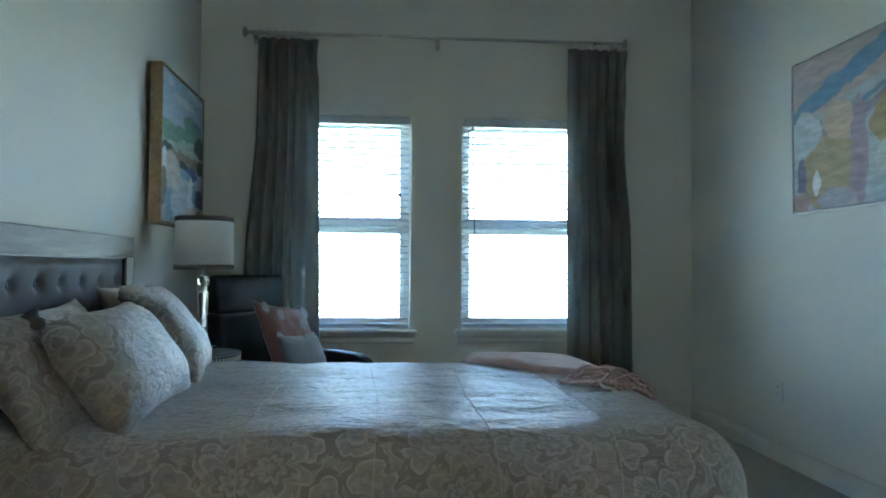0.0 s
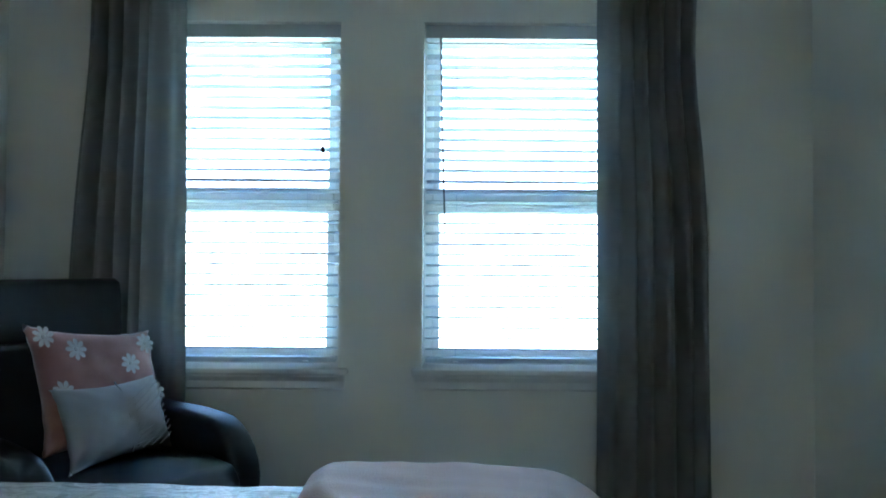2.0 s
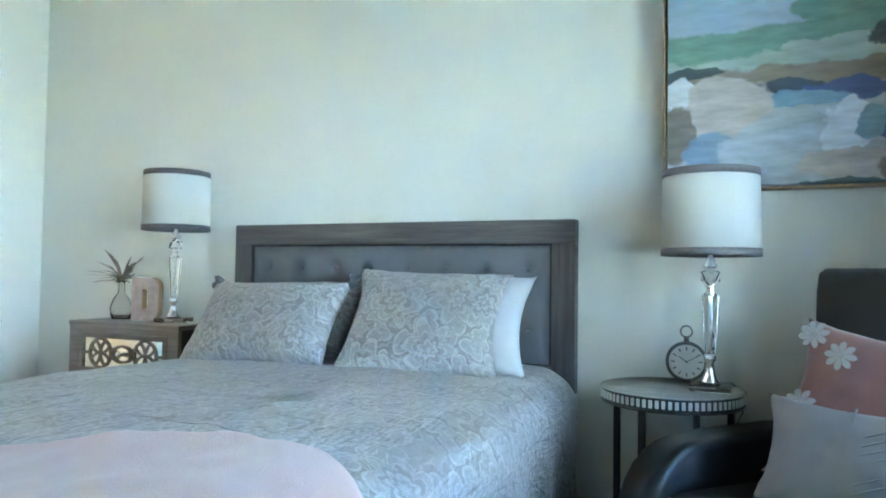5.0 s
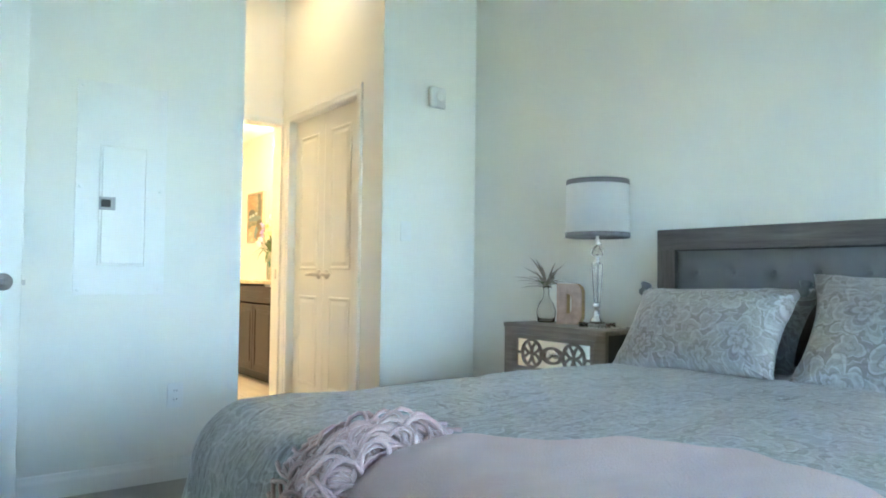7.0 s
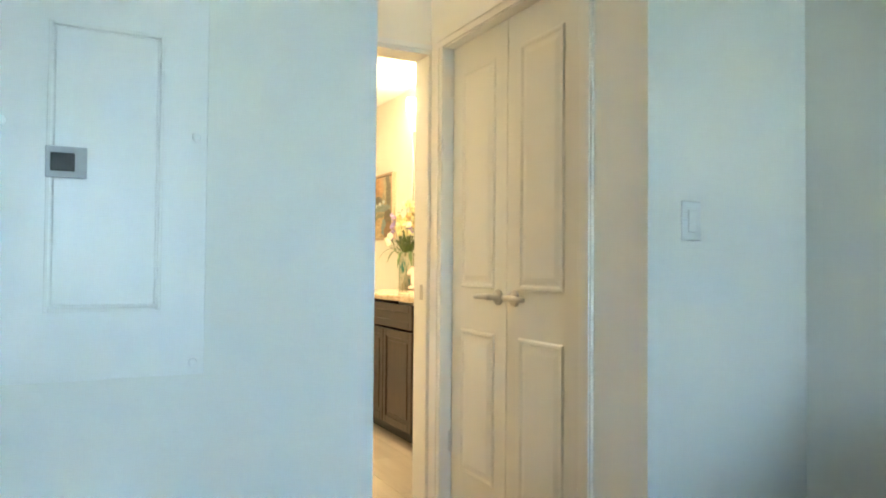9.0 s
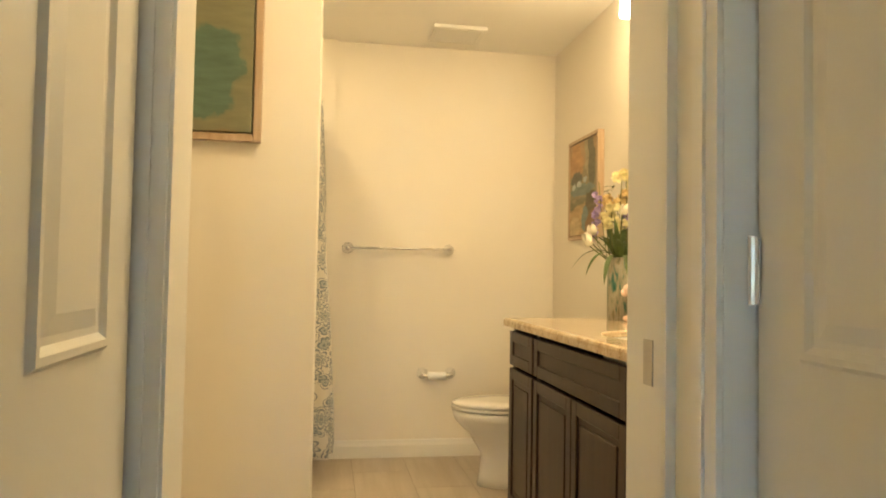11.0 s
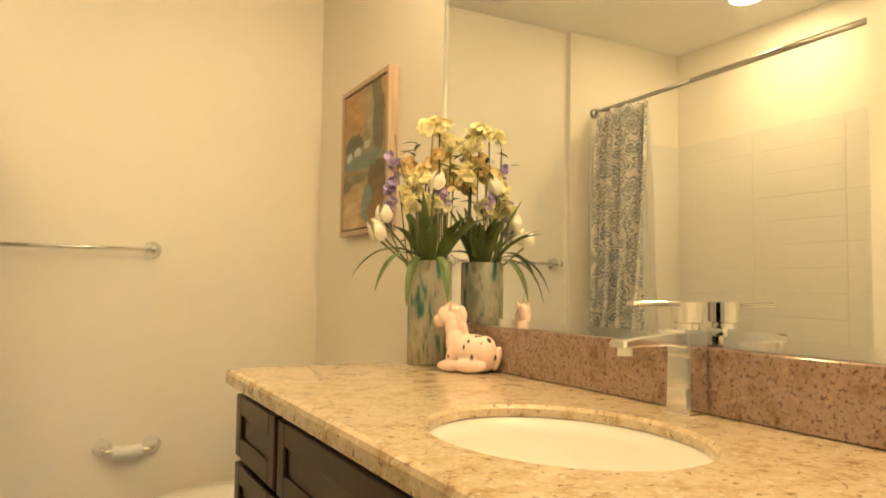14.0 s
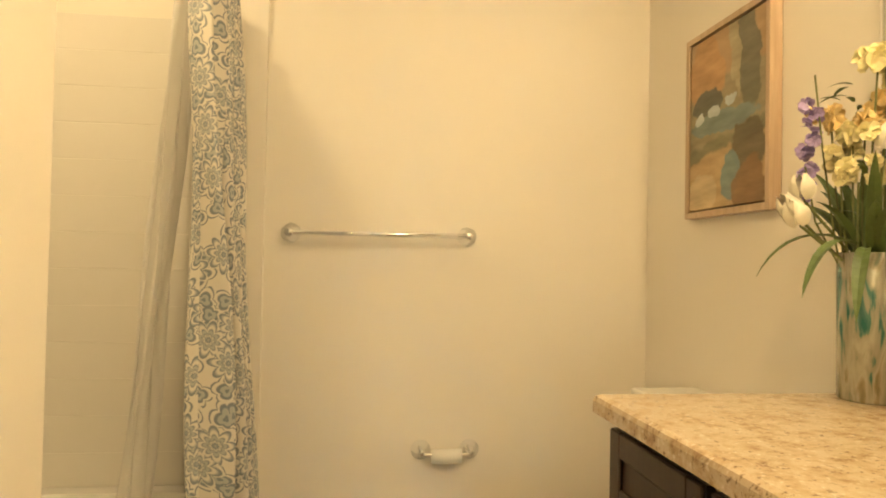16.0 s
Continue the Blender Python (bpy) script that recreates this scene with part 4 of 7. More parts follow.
# ---- lamps ----
def table_lamp(x, y, z, label):
    l = thing("table_lamp", pose(x, y, z), label, "lamp", "pair of crystal lamps")
    part("base_plate", cube(-0.062, 0.062, -0.062, 0.062, 0.0, 0.022, 0.003), CRYSTAL, l, "clear square crystal base")
    part("foot", lathe(bmesh.new(), [(0.034, 0.022), (0.034, 0.03), (0.02, 0.05), (0.013, 0.085), (0.022, 0.095), (0.022, 0.11), (0.014, 0.118), (0.0, 0.118)], 20), CHROME, l, "polished chrome foot", True)
    part("column", lathe(bmesh.new(), [(0.0, 0.118), (0.016, 0.118), (0.019, 0.16), (0.027, 0.285), (0.027, 0.30), (0.0, 0.30)], 8), CRYSTAL, l, "faceted clear glass column")
    part("core", tube(bmesh.new(), [(0, 0, 0.12), (0, 0, 0.30)], 0.004, 8), CHROME, l)
    part("collar", lathe(bmesh.new(), [(0.0, 0.30), (0.027, 0.30), (0.012, 0.315), (0.012, 0.325), (0.02, 0.33), (0.0, 0.331)], 18), CHROME, l, smooth=True)
    bl = bmesh.new()
    bmesh.ops.create_icosphere(bl, subdivisions=1, radius=0.034, matrix=Matrix.Translation((0, 0, 0.36)))
    part("ball", bl, CRYSTAL, l, "faceted crystal ball")
    part("neck", lathe(bmesh.new(), [(0.0, 0.388), (0.022, 0.388), (0.022, 0.394), (0.012, 0.405), (0.012, 0.415), (0.008, 0.425), (0.008, 0.47), (0.0, 0.47)], 18), CHROME, l, smooth=True)
    r0, r1, s0, s1 = 0.151, 0.147, 0.425, 0.70
    sh = bmesh.new()
    lathe(sh, [(r0 - 0.003, s0 + 0.02), (r0, s0 + 0.02), (r1, s1 - 0.02), (r1 - 0.003, s1 - 0.02)], 48)
    for f in [f for f in sh.faces if len(f.verts) > 4]:
        sh.faces.remove(f)
    shade = part("shade", sh, SHADE_WHITE, l, "white fabric drum shade", True)
    for lo, hi, rr in ((s0, s0 + 0.024, r0 + 0.0015), (s1 - 0.024, s1, r1 + 0.0015)):
        bd = bmesh.new()
        lathe(bd, [(rr - 0.005, lo), (rr, lo), (rr, hi), (rr - 0.005, hi), (rr - 0.005, lo)], 48)
        for f in [f for f in bd.faces if len(f.verts) > 4]:
            bd.faces.remove(f)
        part("trim_band", bd, GREYBAND, shade, "grey satin trim band", True)
    sp = bmesh.new()
    for k in range(3):
        a = k * math.tau / 3
        tube(sp, [(0, 0, s1 - 0.012), (r1 * math.cos(a), r1 * math.sin(a), s1 - 0.012)], 0.0015, 5)
    tube(sp, [(0, 0, 0.47), (0, 0, s1 - 0.012)], 0.003, 6)
    part("spider", sp, CHROME, l)
    part("finial", lathe(bmesh.new(), [(0.0, s1 - 0.012), (0.006, s1 - 0.012), (0.005, s1 + 0.002), (0.01, s1 + 0.008), (0.0, s1 + 0.018)], 12), CHROME, l, smooth=True)
    return l


table_lamp(-0.239, 4.383, 0.606, "crystal column table lamp with white drum shade on the side table")
table_lamp(-0.335, 2.045, 0.722, "crystal column table lamp with white drum shade on the nightstand")

# ---- round side table and clock ----
TABX, TABY, TABZ = -0.245, 4.262, 0.606
st = thing("side_table", pose(TABX, TABY, 0), "round black metal side table with bone inlay rim beside the bed", "side table")
STONE = paint("marbled_top", (0.36, 0.36, 0.35), 0.18, 0.25, 9, 60, 0.02)
BONE = paint("bone_inlay", (0.62, 0.60, 0.55), 0.4, 0.06, 12, 200, 0.05)
part("tabletop", lathe(bmesh.new(), [(0.0, TABZ - 0.006), (0.222, TABZ - 0.006), (0.226, TABZ - 0.003), (0.222, TABZ), (0.0, TABZ)], 56), STONE, st, "marbled grey top")
part("rim", lathe(bmesh.new(), [(0.0, TABZ - 0.05), (0.218, TABZ - 0.05), (0.224, TABZ - 0.044), (0.219, TABZ - 0.04), (0.219, TABZ - 0.006), (0.0, TABZ - 0.006)], 56), BLACK, st)
inl = link_mesh("inlay", cube(0.2165, 0.2215, -0.0055, 0.0055, TABZ - 0.036, TABZ - 0.012, 0.001, 1), BONE)
for k in range(72):
    o = new("inlay", inl)
    o.parent = st
    o.matrix_basis = pose(0, 0, 0, 0, 0, 5 * k)
for k in range(4):
    a = radians(-20 + 90 * k)
    part("leg", cube(-0.009, 0.009, -0.009, 0.009, 0.0, TABZ - 0.05, 0.001), BLACK, st, m=pose(0.195 * math.cos(a), 0.195 * math.sin(a), 0, 0, 0, -20 + 90 * k))
part("floor_ring", tube(bmesh.new(), [(0.195 * math.cos(k * math.tau / 40), 0.195 * math.sin(k * math.tau / 40), 0.02) for k in range(40)], 0.007, 8, True), BLACK, st, smooth=True)

clock = thing("clock", pose(-0.375, 4.30, TABZ, 0, 0, 96), "pocket-watch shaped grey metal clock leaning on the table", "clock")
PEWTER = paint("pewter", (0.14, 0.135, 0.13), 0.42, 0.15, 12, 200, 0.1, metal=0.8)
FACE = paint("clock_face", (0.62, 0.60, 0.55), 0.6, 0.08, 14, 200, 0.05)
CR, CZC = 0.068, 0.071
part("case", lathe(bmesh.new(), [(0.0, 0.02), (CR - 0.006, 0.02), (CR, 0.012), (CR, -0.012), (CR - 0.006, -0.016), (CR - 0.01, -0.012), (CR - 0.011, -0.006), (0.0, -0.006)], 40, (0, 0, CZC), "y"), PEWTER, clock, smooth=True)
part("face", lathe(bmesh.new(), [(0.0, 0.0), (CR - 0.011, 0.0), (CR - 0.011, -0.0015), (0.0, -0.0015)], 40, (0, -0.006, CZC), "y"), FACE, clock, "cream dial")
for k in range(12):
    a = k * math.tau / 12
    tk = cube(-0.0018, 0.0018, -0.001, 0.0, 0.038, 0.051)
    part("numeral", tk, BLACK, clock, m=Matrix.Translation((0, -0.0078, CZC)) @ Matrix.Rotation(a, 4, "Y"))
for ln, wd, dg in ((0.03, 0.003, -56), (0.043, 0.0022, 62)):
    part("clock_hand", cube(-wd / 2, wd / 2, -0.001, 0.0, -0.006, ln), BLACK, clock, m=Matrix.Translation((0, -0.0092, CZC)) @ Matrix.Rotation(radians(dg), 4, "Y"))
part("crown", lathe(bmesh.new(), [(0.0, 0.0), (0.01, 0.0), (0.008, 0.012), (0.011, 0.016), (0.0, 0.02)], 12, (0, 0, CZC + CR - 0.002)), PEWTER, clock, smooth=True)
part("loop", tube(bmesh.new(), [(0.019 * math.cos(k * math.tau / 20), 0, CZC + CR + 0.034 + 0.019 * math.sin(k * math.tau / 20)) for k in range(20)], 0.0032, 6, True), PEWTER, clock, smooth=True)

# the lamp's cord runs down behind the table to an outlet
CORD = paint("clear_grey_cord", (0.10, 0.09, 0.085), 0.5, 0.1, 8, 100, 0.1)
cord = thing("power_cord", pose(0, 0, 0), "thin dark lamp cord looped behind the side table", "cord")
cord_pts = [(-0.30, 4.40, TABZ + 0.004), (-0.40, 4.44, TABZ + 0.006), (-0.468, 4.47, TABZ - 0.03), (-0.482, 4.475, 0.50)]
cord_pts += [(-0.478 + 0.012 * math.sin(2.3 * i), 4.455 + 0.035 * math.sin(1.25 * i), 0.46 - 0.014 * i) for i in range(12)]
cord_pts += [(-0.478, 4.43, 0.30), (-0.470, 4.41, 0.33), (-0.476, 4.402, 0.358)]
part("cable", tube(bmesh.new(), cord_pts, 0.0026, 6), CORD, cord, smooth=True)
part("plug", cube(-0.488, -0.468, 4.388, 4.416, 0.352, 0.384, 0.004), CORD, cord)

# ---- armchair and its cushions ----
CH = pose(-0.083, 4.90, 0, 0, 0, 53.8)
ch = thing("armchair", CH, "charcoal leather recliner armchair in the corner by the window", "armchair")


def slab(bm, prof, x0, x1, bevel=0.02):
    """A padded slab: a side profile of (y, z) pushed out from x0 to x1, with soft edges."""
    prism(bm, prof, x0, x1, lambda a, b, c: (c, a, b))
    bmesh.ops.recalc_face_normals(bm, faces=bm.faces)
    es = [e for e in bm.edges if e.calc_face_angle(0) > 0.6]
    bmesh.ops.bevel(bm, geom=es, offset=bevel, segments=3, profile=0.6, affect="EDGES")
    return bm


part("headrest", slab(bmesh.new(), [(-0.02, 0.775), (-0.012, 0.93), (0.0, 0.985), (0.03, 0.996), (0.085, 0.985), (0.09, 0.775)], -0.268, 0.268, 0.018), LEATHER, ch, smooth=True)
part("backrest", slab(bmesh.new(), [(-0.13, 0.38), (-0.085, 0.55), (-0.035, 0.772), (0.085, 0.772), (0.05, 0.2), (-0.08, 0.2)], -0.265, 0.265, 0.02), LEATHER, ch, smooth=True)
part("seat", slab(bmesh.new(), [(-0.10, 0.20), (-0.74, 0.19), (-0.765, 0.25), (-0.765, 0.36), (-0.73, 0.405), (-0.6, 0.418), (-0.10, 0.395)], -0.262, 0.262, 0.022), LEATHER, ch, smooth=True)
part("footrest_panel", slab(bmesh.new(), [(-0.70, 0.07), (-0.755, 0.07), (-0.76, 0.185), (-0.70, 0.185)], -0.262, 0.262, 0.012), LEATHER, ch, smooth=True)
for s in (-1, 1):
    prof = [(0.02, 0.06), (-0.66, 0.06), (-0.70, 0.10)]
    prof += [(-0.52 - 0.20 * math.cos(a), 0.325 + 0.205 * math.sin(a)) for a in [radians(d) for d in range(-10, 91, 14)]]
    prof += [(-0.40, 0.537), (-0.1, 0.532), (0.03, 0.52)]
    xs = (0.268, 0.385) if s > 0 else (-0.385, -0.268)
    part("armrest", slab(bmesh.new(), prof, *xs, 0.03), LEATHER, ch, smooth=True)
part("base_frame", cube(-0.36, 0.36, -0.62, 0.0, 0.02, 0.19, 0.01), BLACK, ch)
for lx in (-0.33, 0.33):
    for ly in (-0.6, -0.03):
        part("leg", lathe(bmesh.new(), [(0.0, 0.0), (0.018, 0.0), (0.022, 0.06), (0.0, 0.06)], 10, (lx, ly, 0)), BLACK, ch)

rose_m = corner_pose((0.13, 4.56, 0.47), (0.345, 4.99, 0.415), (-0.03, 4.625, 0.84))
rose = cushion("throw_pillow", rose_m, 0.50, 0.44, 0.13, ROSE, "dusty rose velvet cushion with white star flowers on the armchair", 6)
PETAL = paint("silver_flower", (0.42, 0.40, 0.40), 0.6, 0.05, 20, 300, 0.2)


def star_flower(r, n=8):
    bm = bmesh.new()
    for k in range(n):
        a = k * math.tau / n
        p = [(0.0, 0.0), (0.30, 0.12), (0.62, 0.23), (0.86, 0.17), (1.0, 0.0), (0.86, -0.17), (0.62, -0.23), (0.30, -0.12)]
        vs = [bm.verts.new((r * (q * math.cos(a) - w * math.sin(a)), -0.002 - 0.004 * (1 - abs(2 * q - 1)), r * (q * math.sin(a) + w * math.cos(a)))) for q, w in p]
        bm.faces.new(vs)
    lathe(bm, [(0.0, -0.008), (r * 0.2, -0.005), (r * 0.24, 0.0)], 10, (0, 0, 0), "y")
    return link_mesh("flower", bm, PETAL)


fl = star_flower(0.040)


def cushion_depth(w, h, t, x, z):
    a, b = 2 * x / w, 2 * z / h
    return -(t / 2 * (max(0.0, 1 - abs(a) ** 2.6) * max(0.0, 1 - abs(b) ** 2.6)) ** 0.55 + 0.009)


for k, (x, z) in enumerate(((-0.122, 0.112), (0.173, 0.145), (0.073, 0.058), (0.167, -0.045), (-0.21, 0.165), (-0.185, -0.03), (0.0, -0.15))):
    o = new("flower", fl)
    o.parent = rose
    o.matrix_basis = Matrix.Translation((x, cushion_depth(0.50, 0.44, 0.13, x, z), z)) @ Matrix.Rotation(k * 0.7, 4, "Y")
lumbar_m = corner_pose((0.215, 4.505, 0.425), (0.375, 4.89, 0.415), (0.13, 4.54, 0.655))
LUMBAR = paint("pearl_cotton", (0.30, 0.30, 0.315), 0.85, 0.06, 10, 500, 0.5, sheen=0.2)
lum = cushion("throw_pillow", lumbar_m, 0.42, 0.27, 0.12, LUMBAR, "small white lumbar cushion with one ribbed half on the armchair", 7)
for k in range(11):
    pts = []
    for i in range(9):
        f = i / 8
        x, z = 0.015 + 0.175 * f + 0.002 * k, -0.125 + 0.022 * k + 0.085 * (f - 0.5)
        if abs(z) < 0.122 and abs(x) < 0.195:
            pts.append((x, cushion_depth(0.42, 0.27, 0.12, x, z) + 0.005, z))
    if len(pts) > 2:
        part("rib", tube(bmesh.new(), pts, 0.0028, 5), LUMBAR, lum)
part("seam", tube(bmesh.new(), [(0.004, cushion_depth(0.42, 0.27, 0.12, 0.004, -0.12 + 0.03 * i) + 0.0085, -0.12 + 0.03 * i) for i in range(9)], 0.003, 5), LUMBAR, lum)

# ---- things on the nightstand ----
vz = thing("bud_vase", pose(-0.372, 1.668, 0.722) @ Matrix.Scale(1.2, 4), "clear glass bud vase holding dried greenery on the nightstand", "vase")
part("vase_body", lathe(bmesh.new(), [(0.0, 0.0), (0.036, 0.0), (0.042, 0.03), (0.043, 0.05), (0.03, 0.085), (0.014, 0.105), (0.012, 0.145), (0.016, 0.155), (0.013, 0.155), (0.009, 0.145), (0.011, 0.107), (0.026, 0.085), (0.039, 0.05), (0.038, 0.03), (0.032, 0.005), (0.0, 0.005)], 28), glass("smoked_glass", (0.92, 0.92, 0.9)), vz, "smoky clear glass body", True)
SPRIG = paint("dried_leaf", (0.27, 0.235, 0.19), 0.8, 0.3, 30, 200, 0.3)
LEAF = paint("leaf_green", (0.09, 0.14, 0.04), 0.5, 0.35, 18, 120, 0.2)


def leaf_blade(bm, p0, d, length, width, droop, n=7, fold=0.25):
    """A tapering leaf from p0 that starts along d and bends down."""
    d = Vector(d).normalized()
    side = d.cross(Vector((0, 0, 1)))
    side = side.normalized() if side.length > 1e-3 else Vector((1, 0, 0))
    p = Vector(p0)
    rows = []
    for i in range(n + 1):
        f = i / n
        w = width * math.sin(math.pi * min(1, 0.08 + 0.92 * f)) ** 0.8 * (1 - 0.25 * f) / 2 if f < 1 else 0.0004
        up = side.cross(d).normalized()
        rows.append([bm.verts.new(p - side * w + up * w * fold), bm.verts.new(p), bm.verts.new(p + side * w + up * w * fold)])
        d = (d + Vector((0, 0, -droop / n))).normalized()
        p = p + d * length / n
    for a, b in zip(rows, rows[1:]):
        bm.faces.new((a[0], a[1], b[1], b[0]))
        bm.faces.new((a[1], a[2], b[2], b[1]))


rl = random.Random(11)
for k in range(34):
    a = rl.uniform(0, math.tau)
    el = rl.uniform(-0.12, 0.62) if k % 4 else rl.uniform(0.6, 1.2)
    d = (math.cos(a) * math.cos(el), math.sin(a) * math.cos(el), math.sin(el))
    sb = bmesh.new()
    leaf_blade(sb, (0.006 * math.cos(a), 0.006 * math.sin(a), 0.15 + rl.uniform(0, 0.03)), d, rl.uniform(0.07, 0.17), rl.uniform(0.010, 0.024), rl.uniform(0.2, 0.8), 5)
    part("dried_leaf", sb, SPRIG, vz)
gs = bmesh.new()
for k in range(16):
    a = rl.uniform(0, math.tau)
    leaf_blade(gs, (0.01 * math.cos(a), 0.01 * math.sin(a), 0.16), (math.cos(a), math.sin(a), rl.uniform(0.4, 1.5)), rl.uniform(0.03, 0.06), 0.016, 0.5, 4)
part("green_leaves", gs, LEAF, vz)

CORK = paint("pale_cork", (0.44, 0.31, 0.25), 0.85, 0.22, 30, 240, 0.6)
KRAFT = paint("kraft_card", (0.40, 0.26, 0.12), 0.8, 0.1, 14, 200, 0.3)
letter = thing("letter_block", pose(-0.315, 1.80, 0.722, 0, 0, 107), "freestanding letter D in pale cork with brown sides", "letter block")


def d_outline(w, h, off):
    pts = [(off, off), (off, h - off)]
    n = 8
    r = 0.045 - off * 0.4
    for cx, cz, a0 in ((w - off - r, h - off - r, 90), (w - off - r, off + r, 0)):
        for i in range(n + 1):
            a = radians(a0 - 90 * i / n)
            pts.append((cx + r * math.cos(a), cz + r * math.sin(a)))
    return pts


def ring_prism(bm, outer, inner, y0, y1):
    rows = [[bm.verts.new((x, y, z)) for x, z in loop] for loop, y in ((outer, y0), (outer, y1), (inner, y1), (inner, y0))]
    n = len(outer)
    for a in range(4):
        for i in range(n):
            bm.faces.new((rows[a][i], rows[a][(i + 1) % n], rows[(a + 1) % 4][(i + 1) % n], rows[(a + 1) % 4][i]))


lw, lh = 0.135, 0.205
lb = bmesh.new()
ring_prism(lb, d_outline(lw, lh, 0.0), d_outline(lw, lh, 0.054), -0.004, 0.0)
part("face", lb, CORK, letter, "speckled pale cork face")
ls = bmesh.new()
ring_prism(ls, d_outline(lw, lh, 0.0), d_outline(lw, lh, 0.054), 0.0, 0.038)
part("sides", ls, KRAFT, letter, "brown card sides")
bx_ = bmesh.new()
tube(bx_, [(0, 0.0, 0), (0.03, 0.02, 0.004), (0.05, 0.05, 0.003), (0.03, 0.08, 0.006), (-0.01, 0.07, 0.003), (0.0, 0.03, 0.008)], 0.004, 6)
tagged(part("bracelet", bx_, BONE, None, m=pose(-0.33, 2.14, 0.726)), "small coiled pale bead string on the nightstand", "jewellery")

# ---- wall fittings and doors of the bedroom ----
bp = thing("breaker_panel", pose(0, YS, 0), "flush white painted breaker panel cover on the wall", "electrical panel")
PANEL = paint("panel_enamel", (0.79, 0.78, 0.75), 0.33, 0.02, 4, 200, 0.04)
part("cover", cube(1.356, 1.733, 0.0, 0.006, 0.857, 1.80, 0.002), PANEL, bp)
pf = bmesh.new()
for a, b, c, d in ((1.440, 1.447, 0.985, 1.523), (1.632, 1.639, 0.985, 1.523), (1.447, 1.632, 0.985, 0.992), (1.447, 1.632, 1.516, 1.523)):
    box(pf, a, b, 0.006, 0.012, c, d, 0.001, 1)
part("door_rim", pf, TRIM, bp)
part("door", cube(1.451, 1.628, 0.006, 0.014, 0.996, 1.512, 0.003), PANEL, bp)
LATCHGREY = paint("latch_grey", (0.34, 0.34, 0.35), 0.35, 0.05, 8, 100, 0.05)
part("latch_plate", cube(1.572, 1.640, 0.014, 0.018, 1.232, 1.290, 0.0015), LATCHGREY, bp, "light grey latch plate")
part("latch", cube(1.592, 1.632, 0.018, 0.022, 1.244, 1.278, 0.002), BLACK, bp, "black latch")
for sx in (1.378, 1.712):
    for sz in (0.88, 1.33, 1.775):
        part("screw", lathe(bmesh.new(), [(0.009, 0.0), (0.008, 0.004), (0.0, 0.005)], 12, (sx, 0.006, sz), "y"), PLASTIC, bp)


def wall_plate(name, m, w, h, label, cat, kind_):
    p = thing(name, m, label, cat)
    part("plate", cube(-w / 2, w / 2, -0.006, 0.0, -h / 2, h / 2, 0.003), PLASTIC, p)
    if kind_ == "outlet":
        for s in (-1, 1):
            part("socket", cube(-0.016, 0.016, -0.0085, -0.006, s * 0.02 - 0.014, s * 0.02 + 0.014, 0.002), PLASTIC, p)
            for q in (-0.006, 0.006):
                part("slot", cube(q - 0.0012, q + 0.0012, -0.0092, -0.0085, s * 0.02 - 0.002, s * 0.02 + 0.007), BLACK, p)
    else:
        part("rocker", cube(-0.017, 0.017, -0.010, -0.006, -0.033, 0.033, 0.003), PLASTIC, p)
    return p


wall_plate("outlet", pose(1.29, YS, 0.388, 0, 0, 180), 0.072, 0.115, "white duplex outlet low on the wall", "outlet", "outlet")
wall_plate("outlet", pose(XE, 4.24, 0.385, 0, 0, -90), 0.072, 0.115, "white duplex outlet on the side wall", "outlet", "outlet")
wall_plate("outlet", pose(XW, 4.402, 0.385, 0, 0, 90), 0.072, 0.115, "white duplex outlet behind the side table", "outlet", "outlet")
wall_plate("light_switch", pose(0.013, YS, 1.212, 0, 0, 180), 0.075, 0.115, "white rocker light switch on the wall", "light switch", "switch")
al = thing("alarm_sounder", pose(-0.192, YS, 2.022), "white wall-mounted alarm sounder high on the wall", "alarm")
part("housing", cube(-0.056, 0.056, 0.0, 0.03, -0.062, 0.062, 0.008), PLASTIC, al)
part("speaker", lathe(bmesh.new(), [(0.032, 0.03), (0.028, 0.034), (0.0, 0.034)], 20, (-0.012, 0, 0.008), "y"), TRIM, al)


def panel_ring(bm, x0, x1, z0, z1, s):
    """A raised-and-fielded panel on a door's face; s: the way that it faces along y."""
    prof = [(0.0, 0.0), (0.006, 0.007), (0.014, 0.007), (0.022, 0.001), (0.03, 0.001), (0.05, 0.006)]
    loops = [[bm.verts.new((x, s * d, z)) for x, z in ((x0 + o, z0 + o), (x1 - o, z0 + o), (x1 - o, z1 - o), (x0 + o, z1 - o))] for o, d in prof]
    for a, b in zip(loops, loops[1:]):
        for i in range(4):
            bm.faces.new((a[i], a[(i + 1) % 4], b[(i + 1) % 4], b[i]))
    bm.faces.new(loops[-1])


def lever(name, parent, m, flip=1):
    """A lever handle: rose on the face, lever along x."""
    h = part(name, lathe(bmesh.new(), [(0.0, 0.0), (0.032, 0.0), (0.032, -0.006), (0.026, -0.012), (0.012, -0.014), (0.011, -0.045), (0.0, -0.045)], 24, (0, 0, 0), "y"), NICKEL, parent, "satin nickel lever handle", True, m)
    part("lever", tube(bmesh.new(), [(0.005 * flip, -0.045, 0.0), (-0.03 * flip, -0.048, 0.001), (-0.08 * flip, -0.046, 0.0), (-0.115 * flip, -0.04, -0.002)], [0.012, 0.0115, 0.010, 0.009], 10), NICKEL, h, smooth=True)
    return h


def hinge(parent, m):
    hb_ = bmesh.new()
    tube(hb_, [(0, 0, -0.045), (0, 0, 0.045)], 0.006, 8)
    box(hb_, -0.012, 0.012, 0.0, 0.003, -0.044, 0.044)
    return part("hinge", hb_, HINGE, parent, "satin nickel hinge", m=m)


